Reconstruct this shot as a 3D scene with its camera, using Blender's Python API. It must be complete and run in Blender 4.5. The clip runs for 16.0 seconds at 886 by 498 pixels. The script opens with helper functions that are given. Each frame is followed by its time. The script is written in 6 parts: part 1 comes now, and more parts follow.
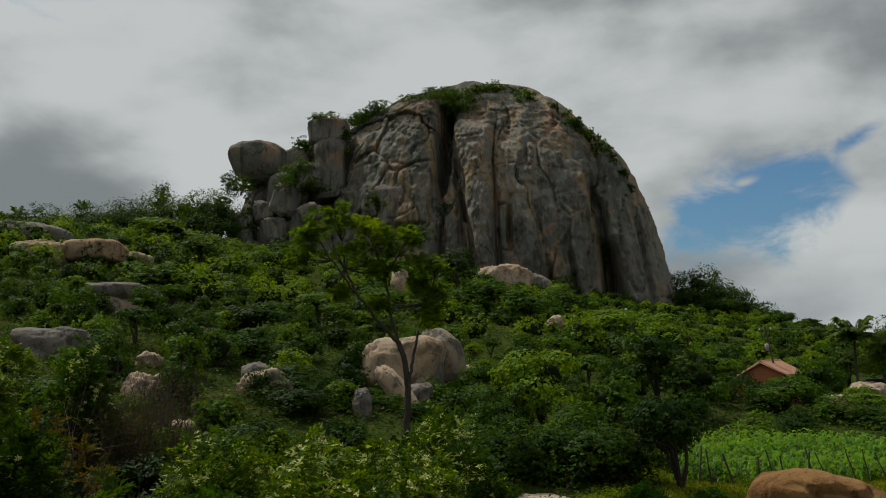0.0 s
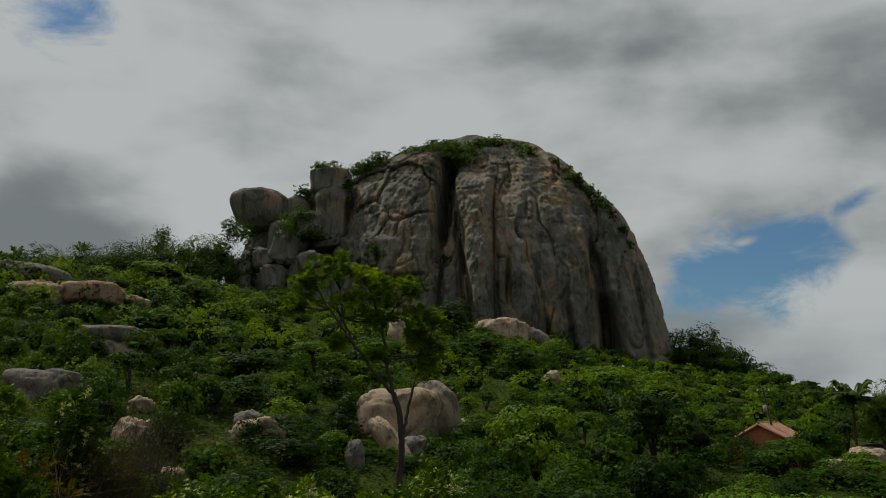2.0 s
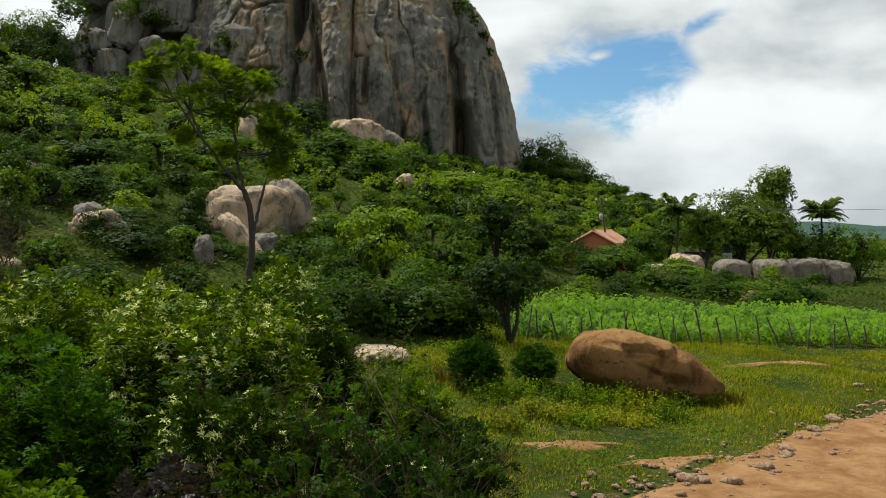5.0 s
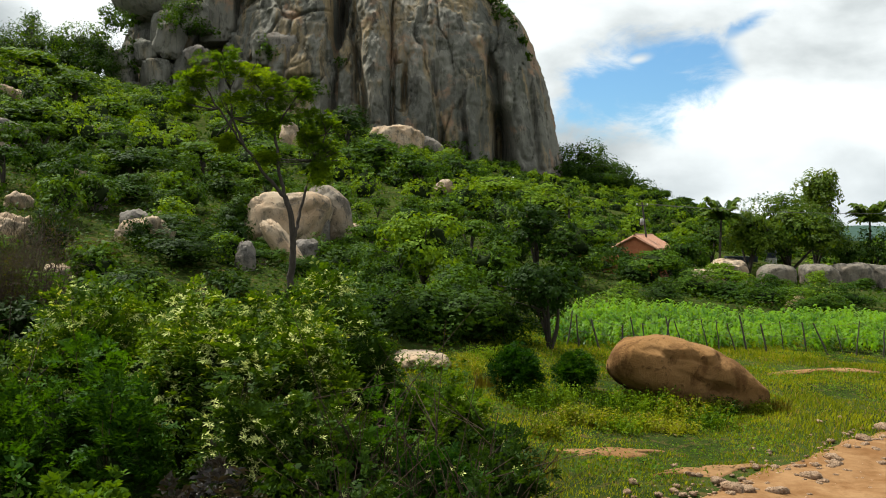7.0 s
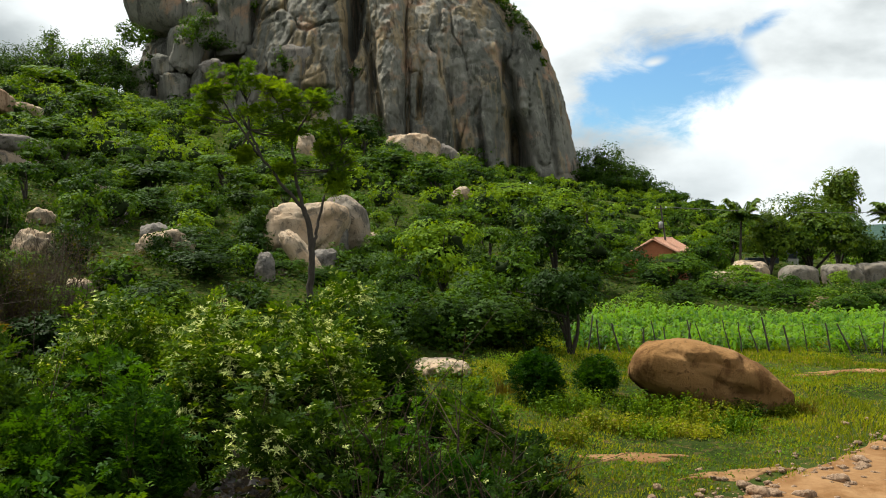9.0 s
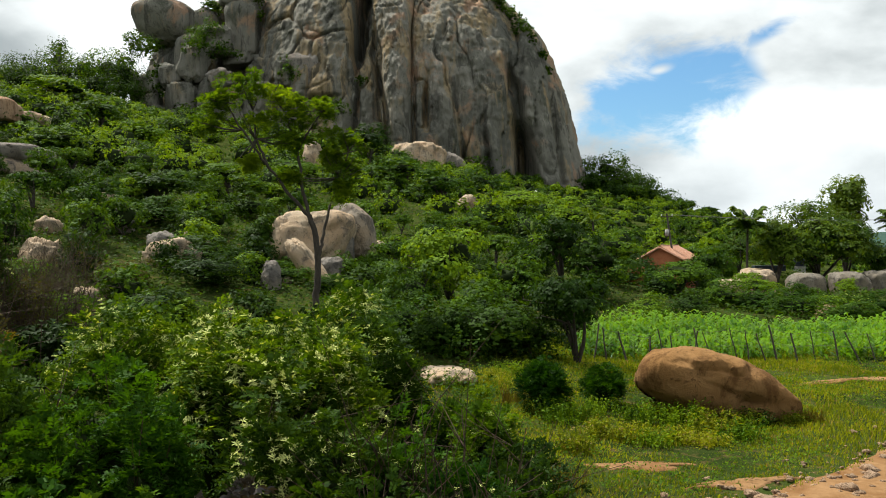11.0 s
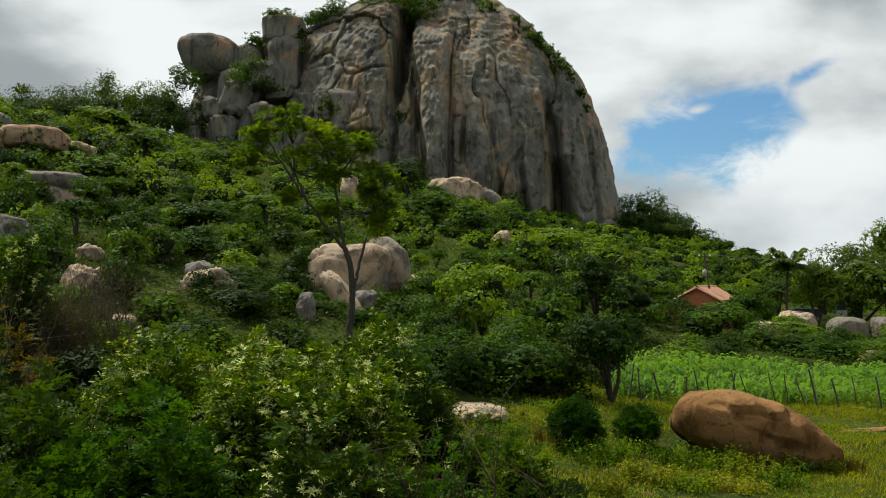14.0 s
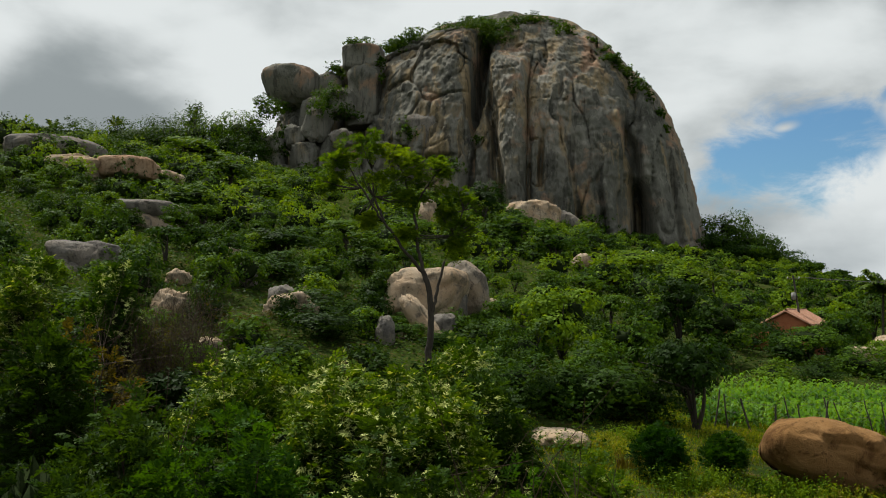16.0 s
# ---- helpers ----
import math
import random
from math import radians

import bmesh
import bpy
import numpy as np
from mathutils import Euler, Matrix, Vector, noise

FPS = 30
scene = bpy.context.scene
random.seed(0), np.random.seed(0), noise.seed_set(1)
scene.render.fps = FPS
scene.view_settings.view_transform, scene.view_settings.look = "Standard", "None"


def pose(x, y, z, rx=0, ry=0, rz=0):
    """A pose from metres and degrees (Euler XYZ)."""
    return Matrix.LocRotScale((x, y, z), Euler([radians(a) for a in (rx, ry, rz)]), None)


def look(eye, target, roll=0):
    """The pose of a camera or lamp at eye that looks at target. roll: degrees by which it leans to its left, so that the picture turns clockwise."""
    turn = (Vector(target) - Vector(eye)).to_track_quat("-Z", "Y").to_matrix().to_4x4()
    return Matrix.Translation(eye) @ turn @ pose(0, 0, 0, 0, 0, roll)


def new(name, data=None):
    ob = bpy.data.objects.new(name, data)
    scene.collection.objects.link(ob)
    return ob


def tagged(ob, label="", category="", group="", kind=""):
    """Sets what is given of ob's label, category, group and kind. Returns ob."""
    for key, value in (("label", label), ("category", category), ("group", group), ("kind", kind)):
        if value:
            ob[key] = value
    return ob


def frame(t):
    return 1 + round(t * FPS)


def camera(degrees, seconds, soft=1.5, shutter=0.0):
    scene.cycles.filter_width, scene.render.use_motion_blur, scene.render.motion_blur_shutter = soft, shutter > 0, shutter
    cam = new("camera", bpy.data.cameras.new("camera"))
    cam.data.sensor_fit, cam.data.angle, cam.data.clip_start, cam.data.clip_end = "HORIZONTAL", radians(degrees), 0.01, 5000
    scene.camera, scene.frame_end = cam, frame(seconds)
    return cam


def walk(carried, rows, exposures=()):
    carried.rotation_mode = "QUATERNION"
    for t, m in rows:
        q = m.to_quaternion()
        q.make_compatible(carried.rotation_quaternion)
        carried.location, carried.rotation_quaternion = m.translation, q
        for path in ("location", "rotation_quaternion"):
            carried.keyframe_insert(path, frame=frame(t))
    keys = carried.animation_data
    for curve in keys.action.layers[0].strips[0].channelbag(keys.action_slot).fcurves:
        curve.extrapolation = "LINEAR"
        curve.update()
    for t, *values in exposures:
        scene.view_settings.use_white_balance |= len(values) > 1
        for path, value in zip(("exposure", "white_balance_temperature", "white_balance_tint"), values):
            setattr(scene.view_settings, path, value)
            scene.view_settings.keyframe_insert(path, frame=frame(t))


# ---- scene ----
cam = camera(55.45, 16.0, soft=1.0)
EYE = 5.5
# seconds, pitch, roll, yaw of a camera that is turned on the spot
ROWS = [
    (0.0, 8.16, 1.81, 6.44),
    (0.5, 10.42, 1.72, 6.05),
    (1.0, 12.52, 2.40, 5.19),
    (1.5, 12.90, 1.37, 5.74),
    (2.0, 11.66, 0.28, 6.09),
    (2.5, 11.92, -0.10, 4.83),
    (3.0, 9.97, 0.15, 2.61),
    (3.5, 4.32, -1.30, -0.29),
    (4.0, 0.66, -1.60, -3.11),
    (4.2, -0.45, -1.40, -4.24),
    (6.3, -2.04, -1.25, -2.22),
    (6.5, -1.70, -1.25, -1.87),
    (7.0, -1.33, -1.16, -1.23),
    (7.5, -0.78, -0.76, -1.08),
    (8.0, -0.49, -0.24, -0.27),
    (8.5, -0.73, 0.02, 0.06),
    (9.0, -0.84, -0.01, -0.01),
    (11.3, -0.01, 0.16, 0.52),
    (11.5, 1.33, 0.65, 0.23),
    (12.0, 3.85, 0.95, -0.38),
    (12.5, 2.06, 0.95, -0.33),
    (13.0, 1.22, -0.29, 0.43),
    (13.5, 1.18, -0.80, 1.33),
    (14.0, 2.07, -1.19, 2.73),
    (14.5, 2.44, -1.06, 4.32),
    (15.0, 3.03, -1.54, 5.48),
    (15.5, 3.35, -1.54, 6.64),
    (16.0, 3.56, -1.12, 8.05),
]
EXPOSURES = [(0.0, -0.38), (1.0, -0.40), (1.5, -0.52), (2.0, -0.62), (2.8, -0.68), (3.5, -0.58), (4.0, -0.14), (5.2, 0.55), (6.5, 0.72), (7.5, 0.79), (9.0, 0.79), (11.5, 0.75), (12.0, 0.16), (12.5, 0.08), (13.5, 0.38), (14.5, 0.38), (16.0, 0.16)]
walk(cam, [(t, pose(0, 0, EYE, 90 + pitch, roll, yaw)) for t, pitch, roll, yaw in ROWS], EXPOSURES)

# ---- sky, sun ----
def link(nt, a, b):
    nt.links.new(a, b)


class Nodes:
    """Short hand for building node trees."""

    def __init__(self, tree):
        self.t = tree
        tree.nodes.clear()

    def add(self, kind, **props):
        n = self.t.nodes.new(kind)
        for k, v in props.items():
            if k == "operation":
                n.operation = v
            elif k == "blend_type":
                n.blend_type = v
            elif k == "data_type":
                n.data_type = v
            elif k == "feature":
                n.feature = v
        return n

    def put(self, socket, v):
        if isinstance(v, bpy.types.NodeSocket):
            self.t.links.new(v, socket)
        elif isinstance(v, (tuple, list)) and len(v) == 3 and socket.type == "RGBA":
            socket.default_value = (*v, 1)
        else:
            socket.default_value = v

    def math(self, op, a, b=0.0, c=0.0):
        n = self.add("ShaderNodeMath", operation=op)
        for i, v in enumerate((a, b, c)):
            self.put(n.inputs[i], v)
        return n.outputs[0]

    def ramp(self, fac, lo, hi, to_lo=0.0, to_hi=1.0):
        n = self.add("ShaderNodeMapRange")
        n.interpolation_type = "SMOOTHSTEP"
        for i, v in enumerate((fac, lo, hi, to_lo, to_hi)):
            self.put(n.inputs[i], v)
        return n.outputs[0]

    def mix(self, fac, a, b, blend="MIX"):
        n = self.add("ShaderNodeMix", data_type="RGBA", blend_type=blend)
        self.put(n.inputs[0], fac)
        self.put(n.inputs[6], a)
        self.put(n.inputs[7], b)
        return n.outputs[2]

    def coords(self, scale=(1, 1, 1), of="Object", move=(0, 0, 0)):
        c = self.add("ShaderNodeTexCoord")
        m = self.add("ShaderNodeMapping")
        self.t.links.new(c.outputs[of], m.inputs[0])
        m.inputs["Scale"].default_value = scale
        m.inputs["Location"].default_value = move
        return m.outputs[0]

    def noise(self, vec, scale, detail=4.0, rough=0.55, warp=0.0):
        n = self.add("ShaderNodeTexNoise")
        self.put(n.inputs["Vector"], vec)
        self.put(n.inputs["Scale"], scale)
        self.put(n.inputs["Detail"], detail)
        self.put(n.inputs["Roughness"], rough)
        self.put(n.inputs["Distortion"], warp)
        return n.outputs["Fac"]


SUN_ELEVATION, SUN_AZIMUTH = 58.0, -54.0   # degrees; azimuth from straight ahead, minus is to the left
world = bpy.data.worlds.new("sky")
scene.world = world
world.use_nodes = True
k = Nodes(world.node_tree)
sky = k.add("ShaderNodeTexSky")
sky.sky_type = "NISHITA"
sky.sun_disc = False
sky.sun_elevation = radians(SUN_ELEVATION)
sky.sun_rotation = radians(SUN_AZIMUTH)
tc = k.add("ShaderNodeTexCoord")
sep = k.add("ShaderNodeSeparateXYZ")
link(k.t, tc.outputs["Generated"], sep.inputs[0])
az = k.math("ARCTAN2", sep.outputs[0], sep.outputs[1])
el = k.math("ARCSINE", sep.outputs[2])
flat = k.add("ShaderNodeMapping")
link(k.t, tc.outputs["Generated"], flat.inputs[0])
flat.inputs["Scale"].default_value = (1.0, 1.0, 2.0)
puff = k.noise(flat.outputs[0], 4.2, 8.0, 0.5, 0.15)
bank = k.noise(flat.outputs[0], 2.1, 4.0, 0.5, 0.2)
fringe = k.noise(flat.outputs[0], 11.0, 8.0, 0.62, 0.5)


def gap_in_cloud(azimuth, elevation, wide, high, turn=0.0, open_=0.0):
    """1 inside a rounded gap of the cloud cover, falling to 0 outside it; angles in degrees."""
    a = k.math("MULTIPLY", k.math("SUBTRACT", az, radians(azimuth)), 57.3)
    e = k.math("MULTIPLY", k.math("SUBTRACT", el, radians(elevation)), 57.3)
    c, s = math.cos(radians(turn)), math.sin(radians(turn))
    u = k.math("ADD", k.math("MULTIPLY", a, c / wide), k.math("MULTIPLY", e, s / wide))
    v = k.math("ADD", k.math("MULTIPLY", a, -s / high), k.math("MULTIPLY", e, c / high))
    d = k.math("SQRT", k.math("ADD", k.math("MULTIPLY", u, u), k.math("MULTIPLY", v, v)))
    return k.math("ADD", k.math("SUBTRACT", 1.0 + open_, d), k.math("MULTIPLY", k.math("SUBTRACT", fringe, 0.5), 2.6))


holes = None
for h in ((14.5, 9.6, 5.4, 2.5, 8, 0.38), (10.4, 9.8, 2.0, 1.4, 0, 0.1), (20.8, 13.3, 2.6, 0.9, 28, -0.2), (17.8, 11.4, 2.0, 1.4, 30, 0.0), (-31.5, 25.0, 5.0, 2.2, 0, -0.1), (75, 30, 12, 6, 0), (-100, 35, 16, 8, 10), (170, 40, 15, 9, 0)):
    g = gap_in_cloud(*h)
    holes = g if holes is None else k.math("MAXIMUM", holes, g)
for h in ((14.0, 11.3, 1.3, 0.5, 10, -0.25), (21.6, 8.2, 2.2, 1.7, -15, 0.2), (22.8, 10.9, 2.6, 1.5, -30, 0.2)):
    holes = k.math("SUBTRACT", holes, k.math("MAXIMUM", gap_in_cloud(*h), 0.0))
open_sky = k.ramp(holes, -0.12, 0.85)
blue = k.mix(1.0, sky.outputs[0], (0.110, 0.165, 0.195), "MULTIPLY")
high_up = k.math("ADD", k.ramp(el, 0.27, 0.42, 0.0, 0.05), k.math("MULTIPLY", k.ramp(az, -0.24, -0.42, 0.0, 0.10), k.ramp(el, 0.22, 0.34)))
shade = k.ramp(k.math("ADD", k.math("ADD", k.math("MULTIPLY", puff, 0.55), k.math("MULTIPLY", bank, 0.45)), high_up), 0.37, 0.60)
low = k.ramp(el, 0.02, 0.16)
cloud = k.mix(shade, (0.58, 0.65, 0.67), (1.50, 1.58, 1.58))
cloud = k.mix(k.math("MULTIPLY", k.math("SUBTRACT", 1.0, low), 0.45), cloud, (1.12, 1.22, 1.27))
whole = k.mix(open_sky, cloud, blue)
bg = k.add("ShaderNodeBackground")
k.put(bg.inputs[0], whole)
bg.inputs[1].default_value = 0.45
out = k.add("ShaderNodeOutputWorld")
link(k.t, bg.outputs[0], out.inputs[0])

sun = new("sun", bpy.data.lights.new("sun", "SUN"))
sun.data.energy = 4.9
sun.data.angle = radians(1.5)
sun.data.color = (1.0, 0.97, 0.88)
sx, sy = math.sin(radians(SUN_AZIMUTH)), math.cos(radians(SUN_AZIMUTH))
ce = math.cos(radians(SUN_ELEVATION))
sun.matrix_world = look((sx * ce * 300, sy * ce * 300, math.sin(radians(SUN_ELEVATION)) * 300), (0, 0, 0))

# ---- materials ----
def material(name):
    m = bpy.data.materials.new(name)
    m.use_nodes = True
    return m, Nodes(m.node_tree)


def finish(n, colour, rough=0.8, height=None, strength=0.4, distance=0.1, spec=0.3, metal=0.0):
    b = n.add("ShaderNodeBsdfPrincipled")
    n.put(b.inputs["Base Color"], colour)
    n.put(b.inputs["Roughness"], rough)
    n.put(b.inputs["Specular IOR Level"], spec)
    n.put(b.inputs["Metallic"], metal)
    if height is not None:
        bump = n.add("ShaderNodeBump")
        bump.inputs["Strength"].default_value = strength
        bump.inputs["Distance"].default_value = distance
        n.put(bump.inputs["Height"], height)
        n.t.links.new(bump.outputs[0], b.inputs["Normal"])
    o = n.add("ShaderNodeOutputMaterial")
    n.t.links.new(b.outputs[0], o.inputs[0])


def cliff_rock(name):
    """Weathered grey granite: tan and ochre washes down the walls, black water streaks, lichen blotches and rosy scars."""
    m, n = material(name)
    p = n.coords()
    big = n.noise(p, 0.035, 5, 0.6, 0.3)
    c = n.mix(n.ramp(big, 0.36, 0.62), (0.084, 0.085, 0.072), (0.160, 0.152, 0.127))
    wash = n.noise(n.coords((1, 1, 0.13), move=(31, 7, 3)), 0.16, 6, 0.62, 0.7)
    c = n.mix(n.math("MULTIPLY", n.ramp(wash, 0.48, 0.62), 0.8), c, (0.245, 0.176, 0.090))
    pale = n.noise(n.coords((1, 1, 0.30), move=(3, 40, 12)), 0.22, 6, 0.65, 0.5)
    c = n.mix(n.math("MULTIPLY", n.ramp(pale, 0.54, 0.66), 0.7), c, (0.215, 0.205, 0.175))
    rosy = n.noise(n.coords((1, 1, 0.8), move=(5, 17, 40)), 0.075, 6, 0.65, 0.4)
    c = n.mix(n.math("MULTIPLY", n.ramp(rosy, 0.55, 0.65), 0.8), c, (0.290, 0.170, 0.105))
    moss = n.noise(n.coords((1, 1, 0.55), move=(3, 71, 9)), 0.20, 8, 0.72, 0.6)
    c = n.mix(n.math("MULTIPLY", n.ramp(moss, 0.54, 0.63), 0.65), c, (0.036, 0.042, 0.028))
    streak = n.noise(n.coords((1, 1, 0.06)), 0.33, 5, 0.6, 0.5)
    c = n.mix(n.math("MULTIPLY", n.ramp(streak, 0.55, 0.62), 0.72), c, (0.030, 0.030, 0.026))
    thin = n.noise(n.coords((1, 1, 0.09), move=(13, 2, 8)), 1.1, 5, 0.65, 0.5)
    c = n.mix(n.math("MULTIPLY", n.ramp(thin, 0.56, 0.64), 0.45), c, (0.040, 0.039, 0.034))
    blot = n.noise(n.coords((1, 1, 0.7), move=(8, 1, 29)), 0.75, 8, 0.75, 0.4)
    c = n.mix(n.math("MULTIPLY", n.ramp(blot, 0.57, 0.68), 0.6), c, (0.026, 0.030, 0.020))
    grain = n.noise(p, 2.6, 8, 0.75)
    c = n.mix(n.ramp(grain, 0.35, 0.75, 0.0, 0.35), c, (0.190, 0.178, 0.152))
    lump = n.noise(n.coords((1, 1, 0.45)), 0.5, 8, 0.68, 0.3)
    h = n.math("ADD", n.math("MULTIPLY", lump, 1.7), n.math("ADD", n.math("MULTIPLY", thin, 0.5), n.math("MULTIPLY", grain, 0.35)))
    finish(n, c, 0.95, h, 0.7, 0.5, 0.04)
    return m


def boulder_rock(name, pale, dark, warm, relief=0.8):
    m, n = material(name)
    p = n.coords()
    big = n.noise(p, 0.35, 5, 0.6, 0.4)
    mid = n.noise(n.coords((1, 1, 0.4)), 1.1, 6, 0.65, 0.3)
    grain = n.noise(p, 14.0, 8, 0.75)
    c = n.mix(n.ramp(big, 0.35, 0.65), pale, warm)
    c = n.mix(n.math("MULTIPLY", n.ramp(mid, 0.50, 0.64), 0.85), c, dark)
    c = n.mix(n.ramp(grain, 0.35, 0.75, 0.0, 0.45), c, (pale[0] * 1.25, pale[1] * 1.22, pale[2] * 1.2))
    spots = n.noise(p, 3.2, 6, 0.7, 0.5)
    c = n.mix(n.math("MULTIPLY", n.ramp(spots, 0.54, 0.66), 0.7), c, (dark[0] * 0.8, dark[1] * 0.8, dark[2] * 0.8))
    split = n.noise(n.coords((1, 1, 0.6), move=(9, 3, 1)), 0.8, 5, 0.6, 0.8)
    line = n.ramp(n.math("ABSOLUTE", n.math("SUBTRACT", split, 0.5)), 0.0, 0.016)
    h = n.math("ADD", n.math("MULTIPLY", mid, 1.0), n.math("ADD", n.math("MULTIPLY", spots, 1.2), n.math("MULTIPLY", line, 0.12)))
    finish(n, c, 0.93, h, relief, 0.16, 0.05)
    return m


def leaf(name, dark, light, pale=None, share=0.0, gloss=0.6, through_light=0.32, tint=(2.1, 1.75, 0.5), keep=(0.70, 0.72, 0.22), shine=0.06):
    """Leaves: colour from leaf to leaf and from plant to plant, partly lit through."""
    dark, light = [tuple(a * b for a, b in zip(q, keep)) for q in (dark, light)]
    m, n = material(name)
    g = n.add("ShaderNodeNewGeometry")
    o = n.add("ShaderNodeObjectInfo")
    f = n.math("ADD", n.math("MULTIPLY", g.outputs["Random Per Island"], 0.5), n.math("MULTIPLY", o.outputs["Random"], 0.5))
    big = n.noise(n.coords(), 0.25, 3, 0.5)
    f = n.math("ADD", f, n.math("MULTIPLY", n.math("SUBTRACT", big, 0.5), 1.7))
    c = n.mix(n.ramp(f, 0.1, 0.9), dark, light)
    if pale:
        r2 = n.math("FRACT", n.math("MULTIPLY", g.outputs["Random Per Island"], 17.31))
        c = n.mix(n.math("LESS_THAN", r2, share), c, pale)
    b = n.add("ShaderNodeBsdfPrincipled")
    n.put(b.inputs["Base Color"], c)
    b.inputs["Roughness"].default_value = gloss
    b.inputs["Specular IOR Level"].default_value = shine
    t = n.add("ShaderNodeBsdfTranslucent")
    n.put(t.inputs[0], n.mix(1.0, c, tint, "MULTIPLY"))
    x = n.add("ShaderNodeMixShader")
    x.inputs[0].default_value = through_light
    n.t.links.new(b.outputs[0], x.inputs[1])
    n.t.links.new(t.outputs[0], x.inputs[2])
    out = n.add("ShaderNodeOutputMaterial")
    n.t.links.new(x.outputs[0], out.inputs[0])
    return m


def plain(name, a, b, scale=6.0, rough=0.8, metal=0.0, stretch=(1, 1, 1), bump=0.3, spec=0.3):
    m, n = material(name)
    p = n.coords(stretch)
    f = n.noise(p, scale, 6, 0.65, 0.3)
    g = n.noise(p, scale * 5, 5, 0.7)
    c = n.mix(n.ramp(f, 0.3, 0.7), a, b)
    c = n.mix(n.ramp(g, 0.4, 0.8, 0.0, 0.35), c, (a[0] * 0.5, a[1] * 0.5, a[2] * 0.5))
    finish(n, c, rough, n.math("ADD", f, g), bump, 0.03, spec, metal)
    return m


def ground_earth(name):
    """Soil: leaf litter and moss on the slope, red bare earth where trodden."""
    m, n = material(name)
    p = n.coords()
    a = n.noise(p, 0.22, 6, 0.6, 0.4)
    b = n.noise(p, 2.4, 7, 0.7)
    d = n.noise(p, 18.0, 6, 0.7)
    c = n.mix(n.ramp(a, 0.38, 0.62), (0.013, 0.024, 0.005), (0.032, 0.048, 0.010))
    c = n.mix(n.math("MULTIPLY", n.ramp(b, 0.50, 0.68), 0.7), c, (0.10, 0.062, 0.028))
    c = n.mix(n.ramp(d, 0.35, 0.75, 0.0, 0.4), c, (0.06, 0.072, 0.022))
    finish(n, c, 1.0, n.math("ADD", b, d), 0.6, 0.08, 0.0)
    return m


M_CLIFF = cliff_rock("cliff_granite")
M_PALE = boulder_rock("pale_granite", (0.315, 0.252, 0.180), (0.080, 0.070, 0.058), (0.300, 0.205, 0.125), 0.5)
M_GREY = boulder_rock("grey_granite", (0.150, 0.140, 0.126), (0.052, 0.049, 0.045), (0.172, 0.146, 0.120))
M_BROWN = boulder_rock("brown_granite", (0.165, 0.088, 0.033), (0.066, 0.032, 0.012), (0.200, 0.115, 0.050), 0.45)
M_SOIL = ground_earth("soil")
M_DIRT = plain("red_dirt", (0.135, 0.068, 0.028), (0.225, 0.132, 0.064), 1.1, 0.95, bump=0.6, spec=0.0)
M_LEAF = leaf("leaf_green", (0.022, 0.060, 0.010), (0.085, 0.165, 0.022))
M_LEAF_BROAD = leaf("leaf_broad_tree", (0.032, 0.076, 0.013), (0.118, 0.182, 0.034), gloss=0.45, shine=0.10)
M_LEAF_DEEP = leaf("leaf_deep_green", (0.012, 0.050, 0.007), (0.056, 0.140, 0.015), through_light=0.35, keep=(0.56, 0.60, 0.20))
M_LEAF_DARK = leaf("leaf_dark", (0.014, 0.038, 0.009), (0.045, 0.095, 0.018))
M_LEAF_LIME = leaf("leaf_lime", (0.055, 0.122, 0.012), (0.165, 0.268, 0.028))
M_LEAF_DRY = leaf("leaf_dry", (0.040, 0.042, 0.018), (0.095, 0.078, 0.034))
M_LEAF_WITHER = leaf("leaf_withered", (0.030, 0.045, 0.014), (0.085, 0.080, 0.026))
M_LEAF_PALE = leaf("leaf_pale_tips", (0.032, 0.078, 0.011), (0.120, 0.205, 0.026), (0.24, 0.29, 0.07), 0.05)
M_FLOWER = leaf("leaf_cream", (0.30, 0.36, 0.09), (0.52, 0.55, 0.20), through_light=0.2, tint=(1.1, 1.1, 0.8), keep=(1, 1, 1))
# near-black: the shade among inner leaves, put into the colour of added lumps
M_CROWN_SHADE = plain("crown_shade", (0.010, 0.018, 0.005), (0.020, 0.030, 0.009), 3.0, 0.95, spec=0.05)
M_LEAF_PURPLE = leaf("leaf_purple", (0.022, 0.020, 0.018), (0.060, 0.050, 0.046), gloss=0.3, through_light=0.1, shine=0.25, keep=(0.7, 0.7, 0.7))
M_CORN = leaf("leaf_maize", (0.028, 0.100, 0.010), (0.130, 0.270, 0.024), gloss=0.4, through_light=0.4, shine=0.12)
M_GRASS = leaf("grass_blade", (0.098, 0.142, 0.020), (0.280, 0.310, 0.058), (0.20, 0.155, 0.06), 0.06, through_light=0.4)
M_STRAW = leaf("dry_straw", (0.16, 0.12, 0.05), (0.34, 0.27, 0.13))
M_BARK = plain("bark", (0.026, 0.021, 0.016), (0.055, 0.044, 0.034), 9.0, 0.9, stretch=(1, 1, 0.25), bump=0.7)
M_TWIG = plain("dry_twig", (0.022, 0.013, 0.008), (0.060, 0.036, 0.020), 9.0, 0.9, stretch=(1, 1, 0.25))
M_POST = plain("weathered_post", (0.040, 0.034, 0.028), (0.085, 0.072, 0.060), 12.0, 0.9, stretch=(1, 1, 0.2), bump=0.7)
M_WIRE = plain("old_wire", (0.10, 0.095, 0.09), (0.16, 0.15, 0.14), 30.0, 0.6, 0.6)
M_TILE = plain("clay_tile", (0.33, 0.155, 0.09), (0.42, 0.24, 0.16), 3.0, 0.85)
M_WALL = plain("orange_brick_wall", (0.30, 0.095, 0.04), (0.36, 0.13, 0.06), 2.0, 0.9)
